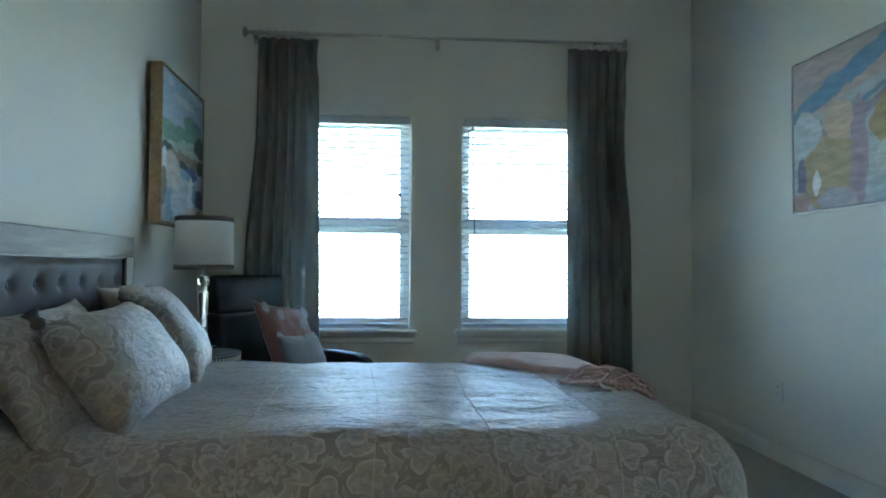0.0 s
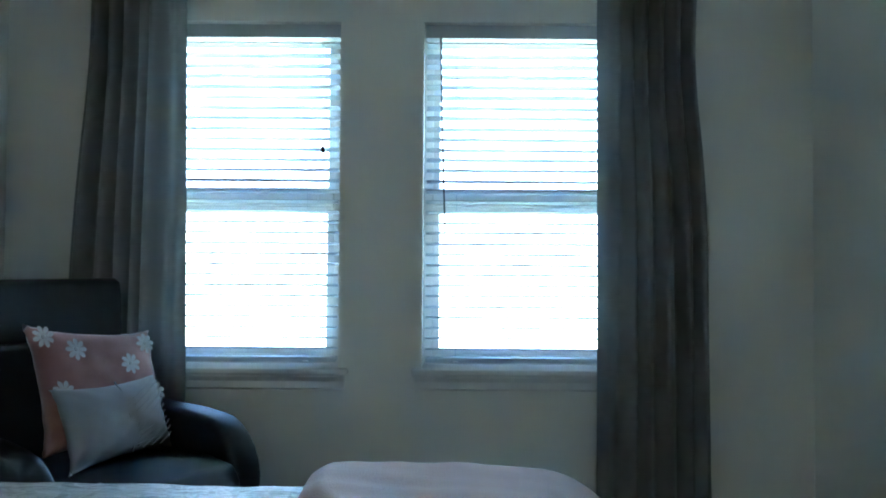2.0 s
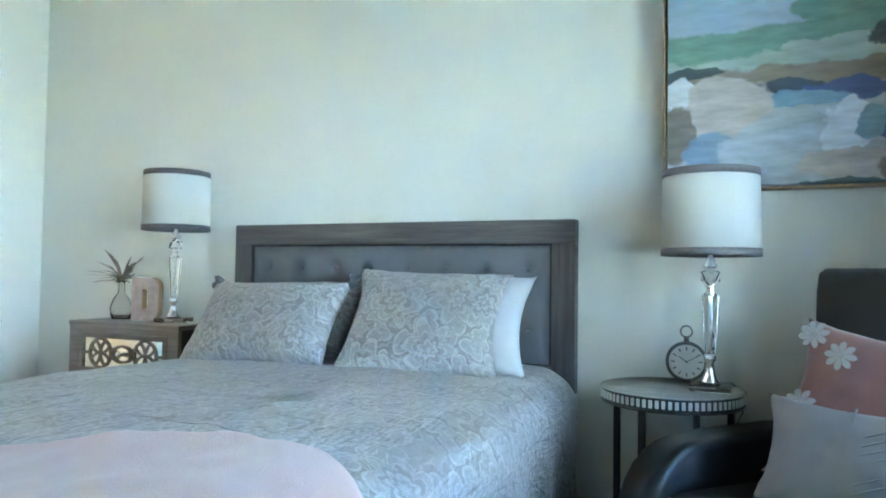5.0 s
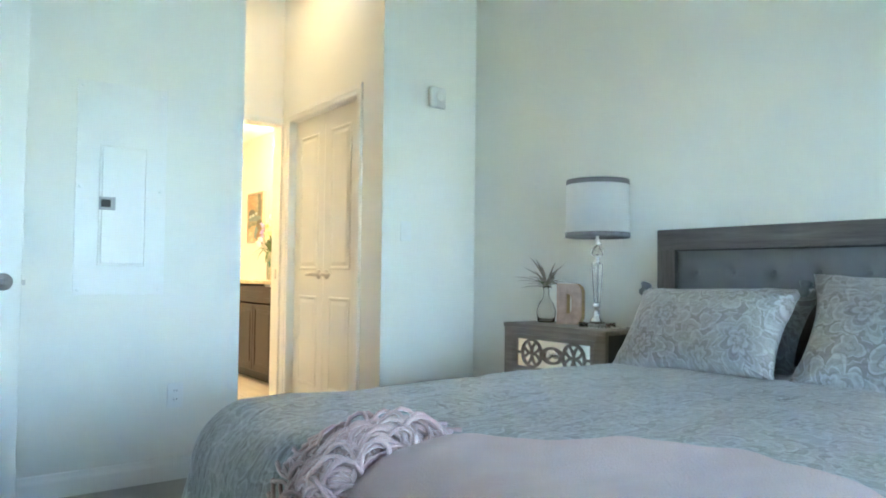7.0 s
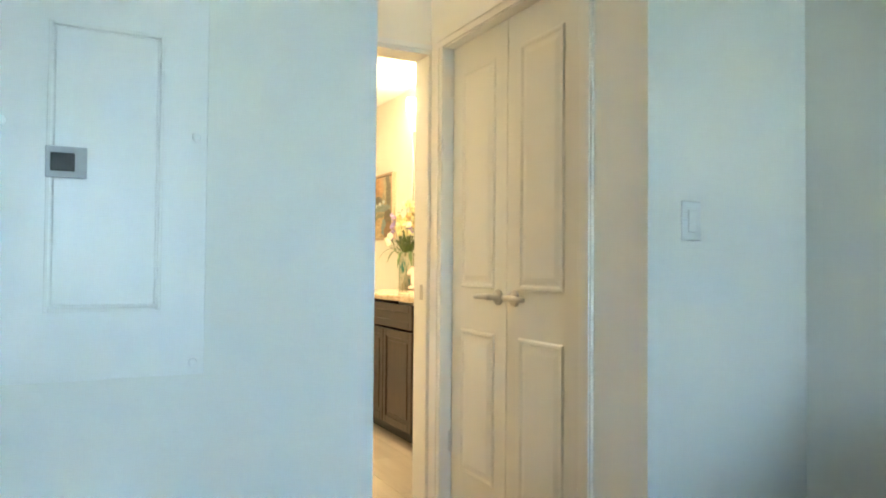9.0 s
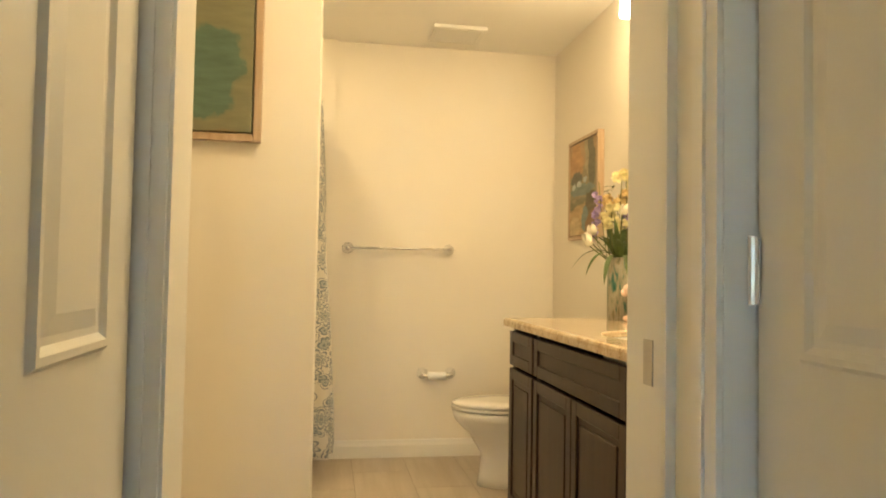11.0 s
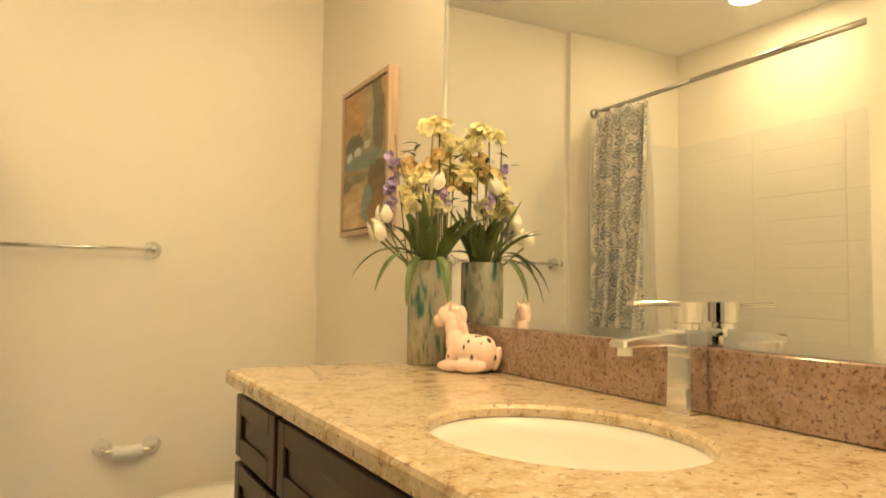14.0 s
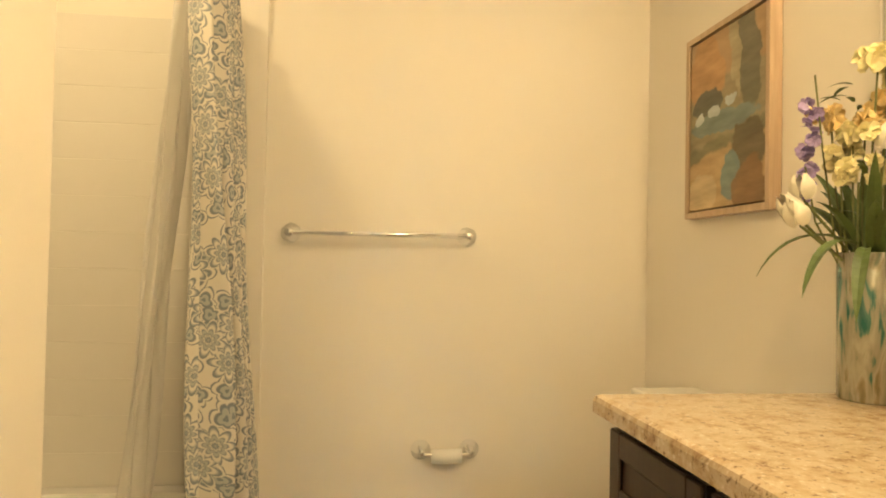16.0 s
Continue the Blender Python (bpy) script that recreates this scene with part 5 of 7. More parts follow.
def casing(bm, a0, a1, top, put, wd=0.062):
    """Door trim round an opening from a0 to a1; put maps (along, out, z) to a place."""
    for s0, s1, lo, hi in ((a0 - wd, a0, 0.0, top), (a1, a1 + wd, 0.0, top), (a0 - wd, a1 + wd, top, top + wd)):
        for k, (f0, f1, d) in enumerate(((0.0, 1.0, 0.010), (0.12, 0.55, 0.015))):
            if hi > lo + 0.5:
                w_ = s1 - s0
                x0, x1 = (s0 + w_ * f0, s0 + w_ * f1) if s0 < a0 else (s1 - w_ * f1, s1 - w_ * f0)
                q = [(x0, lo), (x1, lo), (x1, hi), (x0, hi)]
            else:
                q = [(s0, hi - (hi - lo) * f1), (s1, hi - (hi - lo) * f1), (s1, hi - (hi - lo) * f0), (s0, hi - (hi - lo) * f0)]
            lo_v = [bm.verts.new(put(x, 0.0 if k == 0 else 0.010, z)) for x, z in q]
            hi_v = [bm.verts.new(put(x, d, z)) for x, z in q]
            bm.faces.new(hi_v)
            for i in range(4):
                bm.faces.new((lo_v[i], lo_v[(i + 1) % 4], hi_v[(i + 1) % 4], hi_v[i]))
    return bm


# closet pair: faces +x, so a leaf's own -y side turns to the hall
for k, (y0, y1, flip) in enumerate(((CY0 + 0.006, (CY0 + CY1) / 2 - 0.002, -1), ((CY0 + CY1) / 2 + 0.002, CY1 - 0.006, 1))):
    w = y1 - y0
    dr = thing("door_%d" % (k + 1), pose(HX0 - 0.045, y0, 0.012, 0, 0, 90), "cream painted two-panel closet door leaf, closed", "door", "closet double doors", "structure")
    part("leaf", cube(0, w, 0.0, 0.035, 0, CZ - 0.02, 0.002), DOORPAINT, dr)
    for z0, z1 in ((0.19, 0.80), (0.975, 1.90)):
        pb = bmesh.new()
        panel_ring(pb, 0.085, w - 0.085, z0, z1, -1)
        part("panel", pb, DOORPAINT, dr)
    hx = w - 0.055 if k == 0 else 0.055
    lever("door_handle", dr, Matrix.Translation((hx, 0, 0.945)), 1 if k == 0 else -1)
    for hz in (0.30, 1.085, 1.86):
        hinge(dr, Matrix.Translation((-0.003 if k == 0 else w + 0.003, -0.006, hz)))
structure("trim_closet", casing(bmesh.new(), CY0, CY1 + 0.055, CZ, lambda a, o, z: (HX0 + o, a, z)), TRIM, "white painted closet door casing", "trim")
jb = bmesh.new()
for a, b, lo, hi in ((CY0 - 0.012, CY0 + 0.002, 0, CZ), (CY1 + 0.046, CY1 + 0.058, 0, CZ), (CY0, CY1 + 0.046, CZ - 0.006, CZ + 0.012)):
    box(jb, HX0 - 0.09, HX0 + 0.001, a, b, lo, hi)
box(jb, HX0 - 0.09, HX0 - 0.044, CY1 - 0.0045, CY1 + 0.046, 0, CZ - 0.006)
structure("trim_closet_jamb", jb, TRIM, "white painted closet door jamb", "trim")

# entry door standing open in front of the panel wall
ed = thing("door_3", pose(1.952, 1.235, 0.012, 0, 0, -2), "white painted panel door standing open near the breaker panel", "door", kind="structure")
part("leaf", cube(0, 0.90, -0.04, 0.0, 0, 2.03, 0.002), DOORPAINT, ed)
for x0, x1 in ((0.12, 0.41), (0.49, 0.78)):
    for z0, z1 in ((0.22, 0.80), (0.98, 1.88)):
        for s, yo in ((1, 0.0), (-1, -0.04)):
            pb = bmesh.new()
            panel_ring(pb, x0, x1, z0, z1, s)
            part("panel", pb, DOORPAINT, ed, m=Matrix.Translation((0, yo, 0)))
lever("door_handle", ed, pose(0.06, 0, 0.905, 0, 0, 180), 1)
part("latch_bolt", cube(-0.012, 0.004, -0.026, -0.014, 0.893, 0.913, 0.002), NICKEL, ed, "small metal latch bolt")

# bathroom door swung out against the hall wall
bd = thing("door_4", pose(0.932, -0.455, 0.012, 0, 0, 90), "white painted bathroom door open against the hall wall", "door", kind="structure")
part("leaf", cube(0, 0.69, -0.0565, 0.0, 0, 2.03, 0.002), DOORPAINT, bd)
for z0, z1 in ((0.22, 0.80), (0.98, 1.88)):
    for x0, x1 in ((0.1, 0.31), (0.38, 0.59)):
        pb = bmesh.new()
        panel_ring(pb, x0, x1, z0, z1, 1)
        part("panel", pb, DOORPAINT, bd)
lever("door_handle", bd, pose(0.63, 0, 0.945, 0, 0, 180), -1)
structure("trim_bath_door", casing(bmesh.new(), BX0 + 0.014, BX1 - 0.01, BZ - 0.02, lambda a, o, z: (a, HY + o, z), 0.045), TRIM, "white painted bathroom door casing", "trim")
jb = bmesh.new()
for a, b, lo, hi in ((BX0, BX0 + 0.014, 0, BZ - 0.02), (BX1 - 0.015, BX1, 0, BZ - 0.02), (BX0, BX1, BZ - 0.02, BZ)):
    box(jb, a, b, HY - 0.125, HY + 0.002, lo, hi)
structure("trim_bath_jamb", jb, TRIM, "white painted bathroom door jamb", "trim")
tagged(part("strike_plate", cube(BX0 + 0.014, BX0 + 0.016, HY - 0.06, HY - 0.03, 0.92, 0.99), NICKEL), "small metal strike plate on the door jamb", "strike plate")

# ---- outdoors ----
GROUND = paint("lawn_ground", (0.24, 0.27, 0.17), 0.95, 0.15, 0.6, 20, 0.5)
structure("ground", cube(-400, 400, YN + 0.22, 800, -0.35, -0.15), GROUND, "pale sunlit lawn outside the windows", "ground")
STEEL = paint("fence_steel", (0.12, 0.12, 0.125), 0.5, 0.1, 5, 80, 0.1)
fe = thing("fence", pose(0, 13.4, -0.15), "dark metal picket fence outside in the sun", "fence")
for k in range(-4, 8):
    part("post", cube(k * 2.35 - 0.03, k * 2.35 + 0.03, -0.03, 0.03, 0, 1.62, 0.004), STEEL, fe)
for z in (0.2, 1.5):
    part("rail", cube(-9.4, 16.5, -0.016, 0.016, z, z + 0.035), STEEL, fe)
pk = bmesh.new()
for k in range(-62, 110):
    if k % 16:
        box(pk, k * 0.147 - 0.004, k * 0.147 + 0.004, -0.004, 0.004, 0.1, 1.5)
tagged(part("pickets", pk, STEEL, fe), kind="stuff")
# ---- bathroom ----
def granite(name, dark=0.0):
    m, nt, b = base(name)
    v = coords(nt)
    n = tex(nt, "ShaderNodeTexNoise", 26, v, Detail=8.0, Roughness=0.7)
    k = 0.9 - 0.36 * dark
    c = ramp_node(nt, n.outputs["Fac"], [(0.28, (0.30 * k, 0.19 * k, 0.11 * k)), (0.42, (0.52 * k, (0.40 - 0.05 * dark) * k, 0.25 * k)), (0.56, (0.64 * k, (0.53 - 0.07 * dark) * k, 0.38 * k)), (0.75, (0.50 * k, 0.36 * k, 0.22 * k))])
    n2 = tex(nt, "ShaderNodeTexNoise", 80 + 45 * dark, v, Detail=4.0, Roughness=0.6)
    n4 = tex(nt, "ShaderNodeTexNoise", 38, v, Detail=5.0, Roughness=0.7, Distortion=0.8)
    spk = ramp_node(nt, n2.outputs["Fac"], [(0.60 - 0.05 * dark, (0, 0, 0)), (0.66 - 0.05 * dark, (0.75,) * 3)])
    c = mix(nt, spk, c, (0.14 - 0.05 * dark, 0.085 - 0.03 * dark, 0.05))
    c = mix(nt, ramp_node(nt, n4.outputs["Fac"], [(0.60, (0, 0, 0)), (0.67, (0.6,) * 3)]), c, (0.17, 0.095, 0.055))
    n3 = tex(nt, "ShaderNodeTexNoise", 90, v, Detail=2.0)
    lt = ramp_node(nt, n3.outputs["Fac"], [(0.62, (0, 0, 0)), (0.68, (0.7,) * 3)])
    c = mix(nt, lt, c, (0.70 - 0.28 * dark, 0.62 - 0.32 * dark, 0.48 - 0.28 * dark))
    nt.links.new(c, b.inputs["Base Color"])
    b.inputs["Roughness"].default_value = 0.12
    return m


GRANITE = granite("tan_granite")
GRANITE_DARK = granite("brown_granite", 1.0)
ESPRESSO = wood("espresso_wood", (0.020, 0.011, 0.008), (0.05, 0.028, 0.02), "z", 0.8, 0.38, 0.12)
PORCELAIN = paint("porcelain", (0.78, 0.77, 0.74), 0.12, 0.01, 4, 60, 0.0)
TILE = paint("tub_tile", (0.74, 0.72, 0.67), 0.16, 0.015, 3, 30, 0.02)
GROUT = paint("tile_joint", (0.80, 0.78, 0.73), 0.8, 0.04, 8, 100, 0.1)
VINYL = wood("stone_look_tile", (0.40, 0.34, 0.27), (0.56, 0.50, 0.42), "y", 0.18, 0.45, 0.05)
LINER = paint("liner_plastic", (0.86, 0.85, 0.82), 0.4, 0.02, 5, 100, 0.05)
let_through(LINER, (0.95, 0.94, 0.92), 0.28)
LINER.node_tree.nodes["Principled BSDF"].inputs["Alpha"].default_value = 0.62
PAPER = paint("tissue_paper", (0.8, 0.8, 0.78), 0.95, 0.03, 10, 200, 0.3)
VINYL_JOINT = paint("floor_joint", (0.36, 0.31, 0.25), 0.9, 0.06, 8, 100, 0.1)

# vanity cabinet
VF, VS, VN, CT = -0.130, -2.515, -0.615, 0.90
v = thing("vanity_cabinet", pose(0, 0, 0), "espresso-stained wooden bathroom vanity with panelled doors and drawers", "vanity")
for ya, yb in ((VS, VS + 0.018), (-2.155, -2.137), (-1.28, -1.262), (VN - 0.018, VN)):
    part("side_panel", cube(BW + 0.002, VF - 0.02, ya, yb, 0.09, CT - 0.036), ESPRESSO, v)
part("floor_panel", cube(BW + 0.02, VF - 0.02, VS + 0.018, VN - 0.018, 0.09, 0.108), ESPRESSO, v)
part("back_panel", cube(BW + 0.002, BW + 0.02, VS + 0.018, VN - 0.018, 0.09, CT - 0.036), ESPRESSO, v)
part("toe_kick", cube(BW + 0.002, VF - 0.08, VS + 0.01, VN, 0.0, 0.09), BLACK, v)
ff = bmesh.new()
for y in (VS, -2.165, -1.285, -0.915, VN - 0.03):
    box(ff, VF - 0.02, VF - 0.001, y, y + 0.035, 0.09, CT - 0.036)
part("face_frame", ff, ESPRESSO, v)


def front(y0, y1, z0, z1, name, rail=0.045):
    f = part(name, cube(VF, VF + 0.012, y0, y1, z0, z1), ESPRESSO, v)
    fr = bmesh.new()
    for a, b, c, d in ((y0, y0 + rail, z0, z1), (y1 - rail, y1, z0, z1), (y0 + rail, y1 - rail, z0, z0 + rail), (y0 + rail, y1 - rail, z1 - rail, z1)):
        box(fr, VF + 0.012, VF + 0.020, a, b, c, d, 0.0025, 1)
    part("frame", fr, ESPRESSO, f)
    fld = bmesh.new()
    o = rail + 0.022
    if y1 - y0 > 2.6 * o and z1 - z0 > 2.6 * o:
        box(fld, VF + 0.012, VF + 0.017, y0 + o, y1 - o, z0 + o, z1 - o, 0.004, 1)
        part("raised_field", fld, ESPRESSO, f)
    return f


front(-2.505, -2.165, 0.70, 0.845, "drawer")
front(-2.505, -2.165, 0.105, 0.685, "cabinet_door")
front(-2.140, -1.285, 0.70, 0.845, "drawer")
front(-2.140, -1.716, 0.105, 0.685, "cabinet_door")
front(-1.709, -1.285, 0.105, 0.685, "cabinet_door")
front(-1.260, -0.905, 0.70, 0.845, "drawer")
front(-1.260, -0.905, 0.40, 0.685, "drawer")
front(-1.260, -0.905, 0.105, 0.385, "drawer")
front(-0.880, -0.63, 0.105, 0.845, "cabinet_door")

# stone worktop with an oval cut-out
SX, SY, SA, SB = -0.372, -1.598, 0.18, 0.228
CX0, CX1, CY_0, CY_1 = BW + 0.003, -0.092, -2.548, -0.605
wt = bmesh.new()
n = 64
outer, inner = [], []
for k in range(n):
    a = k * math.tau / n
    dx, dy = math.cos(a), math.sin(a)
    ts = [((CX1 if dx > 0 else CX0) - SX) / dx if abs(dx) > 1e-6 else 9e9, ((CY_1 if dy > 0 else CY_0) - SY) / dy if abs(dy) > 1e-6 else 9e9]
    t_ = min(ts)
    outer.append([SX + dx * t_, SY + dy * t_])
    inner.append([SX + SA * dx, SY + SB * dy])
for cx, cy in ((CX0, CY_0), (CX0, CY_1), (CX1, CY_0), (CX1, CY_1)):
    best = min(range(n), key=lambda i: (outer[i][0] - cx) ** 2 + (outer[i][1] - cy) ** 2)
    outer[best] = [cx, cy]
z1, z0, rr = CT, CT - 0.035, 0.012


def shrink(p, o):
    return (min(max(p[0], CX0), CX1 - o), min(max(p[1], CY_0 + o), CY_1))


rows = []
for o, z in ((0.0, z0), (0.0, z1 - rr), (0.0035, z1 - 0.0045), (rr, z1)):
    rows.append([wt.verts.new((*shrink(p, o), z)) for p in outer])
mid = [[wt.verts.new((a[0] + (b[0] - a[0]) * f, a[1] + (b[1] - a[1]) * f, z1)) for a, b in zip(inner, outer)] for f in (0.5, 0.12)]
rows += mid
for o, z in ((0.006, z1), (0.0, z1 - 0.006), (0.0, z1 - 0.020)):
    rows.append([wt.verts.new((SX + (p[0] - SX) * (1 + o / 0.18), SY + (p[1] - SY) * (1 + o / 0.18), z)) for p in inner])
rows.append(rows[0])
for a, b in zip(rows, rows[1:]):
    for i in range(n):
        try:
            wt.faces.new((a[i], a[(i + 1) % n], b[(i + 1) % n], b[i]))
        except ValueError:
            pass
tagged(part("worktop", wt, GRANITE), "polished tan granite worktop with oval cut-out on the vanity", "worktop")
tagged(part("backsplash", cube(BW + 0.003, -0.672, CY_0, CY_1, CT + 0.001, 1.010, 0.003), GRANITE_DARK), "low brown speckled granite backsplash under the mirror", "backsplash")
sk = thing("sink", pose(SX, SY, 0), "white undermount oval porcelain sink in the worktop", "sink")
bw = bmesh.new()
prof = [(1.06, -0.0215), (1.0, -0.022), (0.975, -0.05), (0.89, -0.115), (0.66, -0.158), (0.3, -0.168), (0.12, -0.172)]
rings = [[bw.verts.new((SA * f * math.cos(k * math.tau / 48), SB * f * math.sin(k * math.tau / 48), CT + z)) for k in range(48)] for f, z in prof]
for a, b in zip(rings, rings[1:]):
    for i in range(48):
        bw.faces.new((a[i], a[(i + 1) % 48], b[(i + 1) % 48], b[i]))
bw.faces.new(rings[-1])
bowl = part("bowl", bw, PORCELAIN, sk, smooth=True)
bowl.modifiers.new("thick", "SOLIDIFY").thickness = 0.008
part("drain", lathe(bmesh.new(), [(0.024, CT - 0.170), (0.02, CT - 0.166), (0.0, CT - 0.168)], 20), CHROME, sk, smooth=True)

fa = thing("faucet", pose(-0.644, -1.612, CT), "square chrome single-lever faucet behind the sink", "faucet")
part("base_plate", cube(-0.027, 0.027, -0.027, 0.027, 0.0, 0.006, 0.002), CHROME, fa)
fb_ = bmesh.new()
rings = []
for z, hx, hy in ((0.006, 0.026, 0.026), (0.012, 0.026, 0.026), (0.045, 0.0245, 0.0245), (0.095, 0.0235, 0.024), (0.135, 0.025, 0.0245), (0.141, 0.024, 0.0235)):
    rings.append([fb_.verts.new((sx * hx, sy * hy, z)) for sx, sy in ((-1, -0.8), (-0.8, -1), (0.8, -1), (1, -0.8), (1, 0.8), (0.8, 1), (-0.8, 1), (-1, 0.8))])
for p, q in zip(rings, rings[1:]):
    for i in range(8):
        fb_.faces.new((p[i], p[(i + 1) % 8], q[(i + 1) % 8], q[i]))
fb_.faces.new(rings[0][::-1])
fb_.faces.new(rings[-1])
part("body", fb_, CHROME, fa)
sp_b = bmesh.new()
rings = []
for x, hy, z0_, z1_ in ((0.010, 0.021, 0.110, 0.139), (0.060, 0.020, 0.115, 0.136), (0.120, 0.019, 0.115, 0.131), (0.148, 0.018, 0.113, 0.127), (0.153, 0.016, 0.114, 0.124)):
    rings.append([sp_b.verts.new((x, y_, z_)) for y_, z_ in ((-hy, z0_ + 0.003), (-hy + 0.003, z0_), (hy - 0.003, z0_), (hy, z0_ + 0.003), (hy, z1_ - 0.003), (hy - 0.003, z1_), (-hy + 0.003, z1_), (-hy, z1_ - 0.003))])
for p, q in zip(rings, rings[1:]):
    for i in range(8):
        sp_b.faces.new((p[i], p[(i + 1) % 8], q[(i + 1) % 8], q[i]))
sp_b.faces.new(rings[0][::-1])
sp_b.faces.new(rings[-1])
part("spout", sp_b, CHROME, fa)
part("aerator", lathe(bmesh.new(), [(0.012, 0.0), (0.012, -0.016), (0.0, -0.016)], 14, (0.136, 0, 0.117)), PORCELAIN, fa)
part("lever_hub", lathe(bmesh.new(), [(0.0, 0.14), (0.02, 0.14), (0.02, 0.15), (0.026, 0.152), (0.026, 0.185), (0.0, 0.187)], 24), CHROME, fa, smooth=False)
part("lever", cube(0.02, 0.125, -0.01, 0.01, 0.178, 0.186, 0.002), CHROME, fa)

mr = thing("mirror", pose(0, 0, 0), "large frameless wall mirror over the vanity", "mirror")
part("glass", cube(BW + 0.001, BW + 0.007, CY_0 + 0.008, CY_1, 1.014, 2.115, 0.0015, 1), MIRROR, mr)
part("channel", cube(BW + 0.001, BW + 0.012, CY_0 + 0.008, CY_1, 1.011, 1.030), CHROME, mr, "slim chrome channel")
part("side_channel", cube(BW + 0.001, BW + 0.011, CY_0, CY_0 + 0.008, 1.011, 2.115), CHROME, mr)

# light bar above the mirror
FROST = glow("frosted_bulb", (1.0, 0.72, 0.42), 0.8)
vl = thing("vanity_light", pose(0, 0, 0), "nickel vanity light bar with frosted shades above the mirror", "wall light")
part("backplate", cube(BW + 0.001, BW + 0.03, -2.48, -1.02, 2.27, 2.33, 0.006), NICKEL, vl)
for ly in (-2.42, -2.09, -1.75, -1.41, -1.08):
    part("arm", tube(bmesh.new(), [(BW + 0.03, ly, 2.30), (BW + 0.085, ly, 2.30)], 0.008, 8), NICKEL, vl)
    part("shade", lathe(bmesh.new(), [(0.0, 0.045), (0.03, 0.045), (0.034, 0.03), (0.038, -0.045), (0.03, -0.05), (0.0, -0.05)], 20, (BW + 0.085, ly, 2.30)), FROST, vl, "frosted glass shade", True)


def downlight(x, y):
    d = thing("ceiling_light", pose(x, y, BTOP), "round recessed downlight in the bathroom ceiling", "ceiling light", "bathroom downlights")
    part("trim_ring", lathe(bmesh.new(), [(0.062, -0.001), (0.085, -0.001), (0.088, -0.006), (0.064, -0.008), (0.062, -0.001)], 28), TRIM, d, smooth=True)
    part("lens", lathe(bmesh.new(), [(0.0, -0.004), (0.062, -0.004), (0.062, -0.002), (0.0, -0.002)], 28), FROST, d, "glowing lens")


downlight(1.07, -2.9)
downlight(0.3, -1.15)
hl = thing("ceiling_light", pose(0.60, 0.15, TOP), "round recessed downlight in the hall ceiling", "ceiling light")
part("trim_ring", lathe(bmesh.new(), [(0.062, -0.001), (0.085, -0.001), (0.088, -0.006), (0.064, -0.008), (0.062, -0.001)], 28), TRIM, hl, smooth=True)
part("lens", lathe(bmesh.new(), [(0.0, -0.004), (0.062, -0.004), (0.062, -0.002), (0.0, -0.002)], 28), FROST, hl, "glowing lens")
sp_ = thing("sprinkler_head", pose(-0.12, -2.35, BTOP), "small white fire sprinkler head on the bathroom ceiling", "sprinkler")
part("escutcheon", lathe(bmesh.new(), [(0.0, 0.0), (0.035, 0.0), (0.03, -0.008), (0.012, -0.012), (0.0, -0.012)], 20), PLASTIC, sp_, smooth=True)
part("deflector", lathe(bmesh.new(), [(0.0, -0.012), (0.006, -0.012), (0.006, -0.035), (0.016, -0.036), (0.016, -0.039), (0.0, -0.039)], 14), CHROME, sp_)
ve = thing("ceiling_vent", pose(-0.01, -3.40, BTOP), "cream slatted exhaust vent in the bathroom ceiling", "vent")
vb_ = bmesh.new()
for a, b, c, d in ((-0.15, 0.15, -0.13, -0.10), (-0.15, 0.15, 0.10, 0.13), (-0.15, -0.12, -0.10, 0.10), (0.12, 0.15, -0.10, 0.10)):
    box(vb_, a, b, c, d, -0.02, 0.0, 0.004)
part("frame", vb_, PLASTIC, ve)
part("backing", cube(-0.12, 0.12, -0.10, 0.10, -0.004, -0.001), BLACK, ve)
for k in range(7):
    part("slat", cube(-0.12, 0.12, -0.012, 0.012, -0.0015, 0.0015), PLASTIC, ve, m=pose(0, -0.084 + 0.028 * k, -0.011, 35, 0, 0))

# towel bar and paper holder on the end wall
tb_ = thing("towel_bar", pose(0, BS, 1.235), "empty polished chrome towel bar on the end wall", "towel bar")
for x in (0.575, -0.03):
    part("post", lathe(bmesh.new(), [(0.0, 0.0), (0.034, 0.0), (0.034, 0.006), (0.014, 0.014), (0.012, 0.06), (0.015, 0.072), (0.0, 0.074)], 22, (x, 0, 0), "y"), CHROME, tb_, smooth=True)
part("bar", tube(bmesh.new(), [(0.585, 0.06, 0), (-0.04, 0.06, 0)], 0.009, 12), CHROME, tb_, smooth=True)
tp = thing("paper_holder", pose(0, BS, 0.495), "chrome toilet paper holder with a nearly used roll", "paper holder")
for x in (0.118, -0.052):
    part("post", lathe(bmesh.new(), [(0.0, 0.0), (0.034, 0.0), (0.034, 0.006), (0.012, 0.014), (0.011, 0.055), (0.0, 0.057)], 22, (x, 0, 0), "y"), CHROME, tp, smooth=True)
part("spindle", tube(bmesh.new(), [(0.118, 0.047, -0.006), (-0.052, 0.047, -0.006)], 0.007, 10), CHROME, tp)
part("roll", lathe(bmesh.new(), [(0.0, -0.018), (0.024, -0.018), (0.024, 0.083), (0.0, 0.083)], 24, (0, 0.047, -0.012), "x"), PAPER, tp, "white paper roll", True)

# toilet
to = thing("toilet", pose(-0.40, -3.10, 0), "white porcelain toilet with closed lid beside the vanity", "toilet")


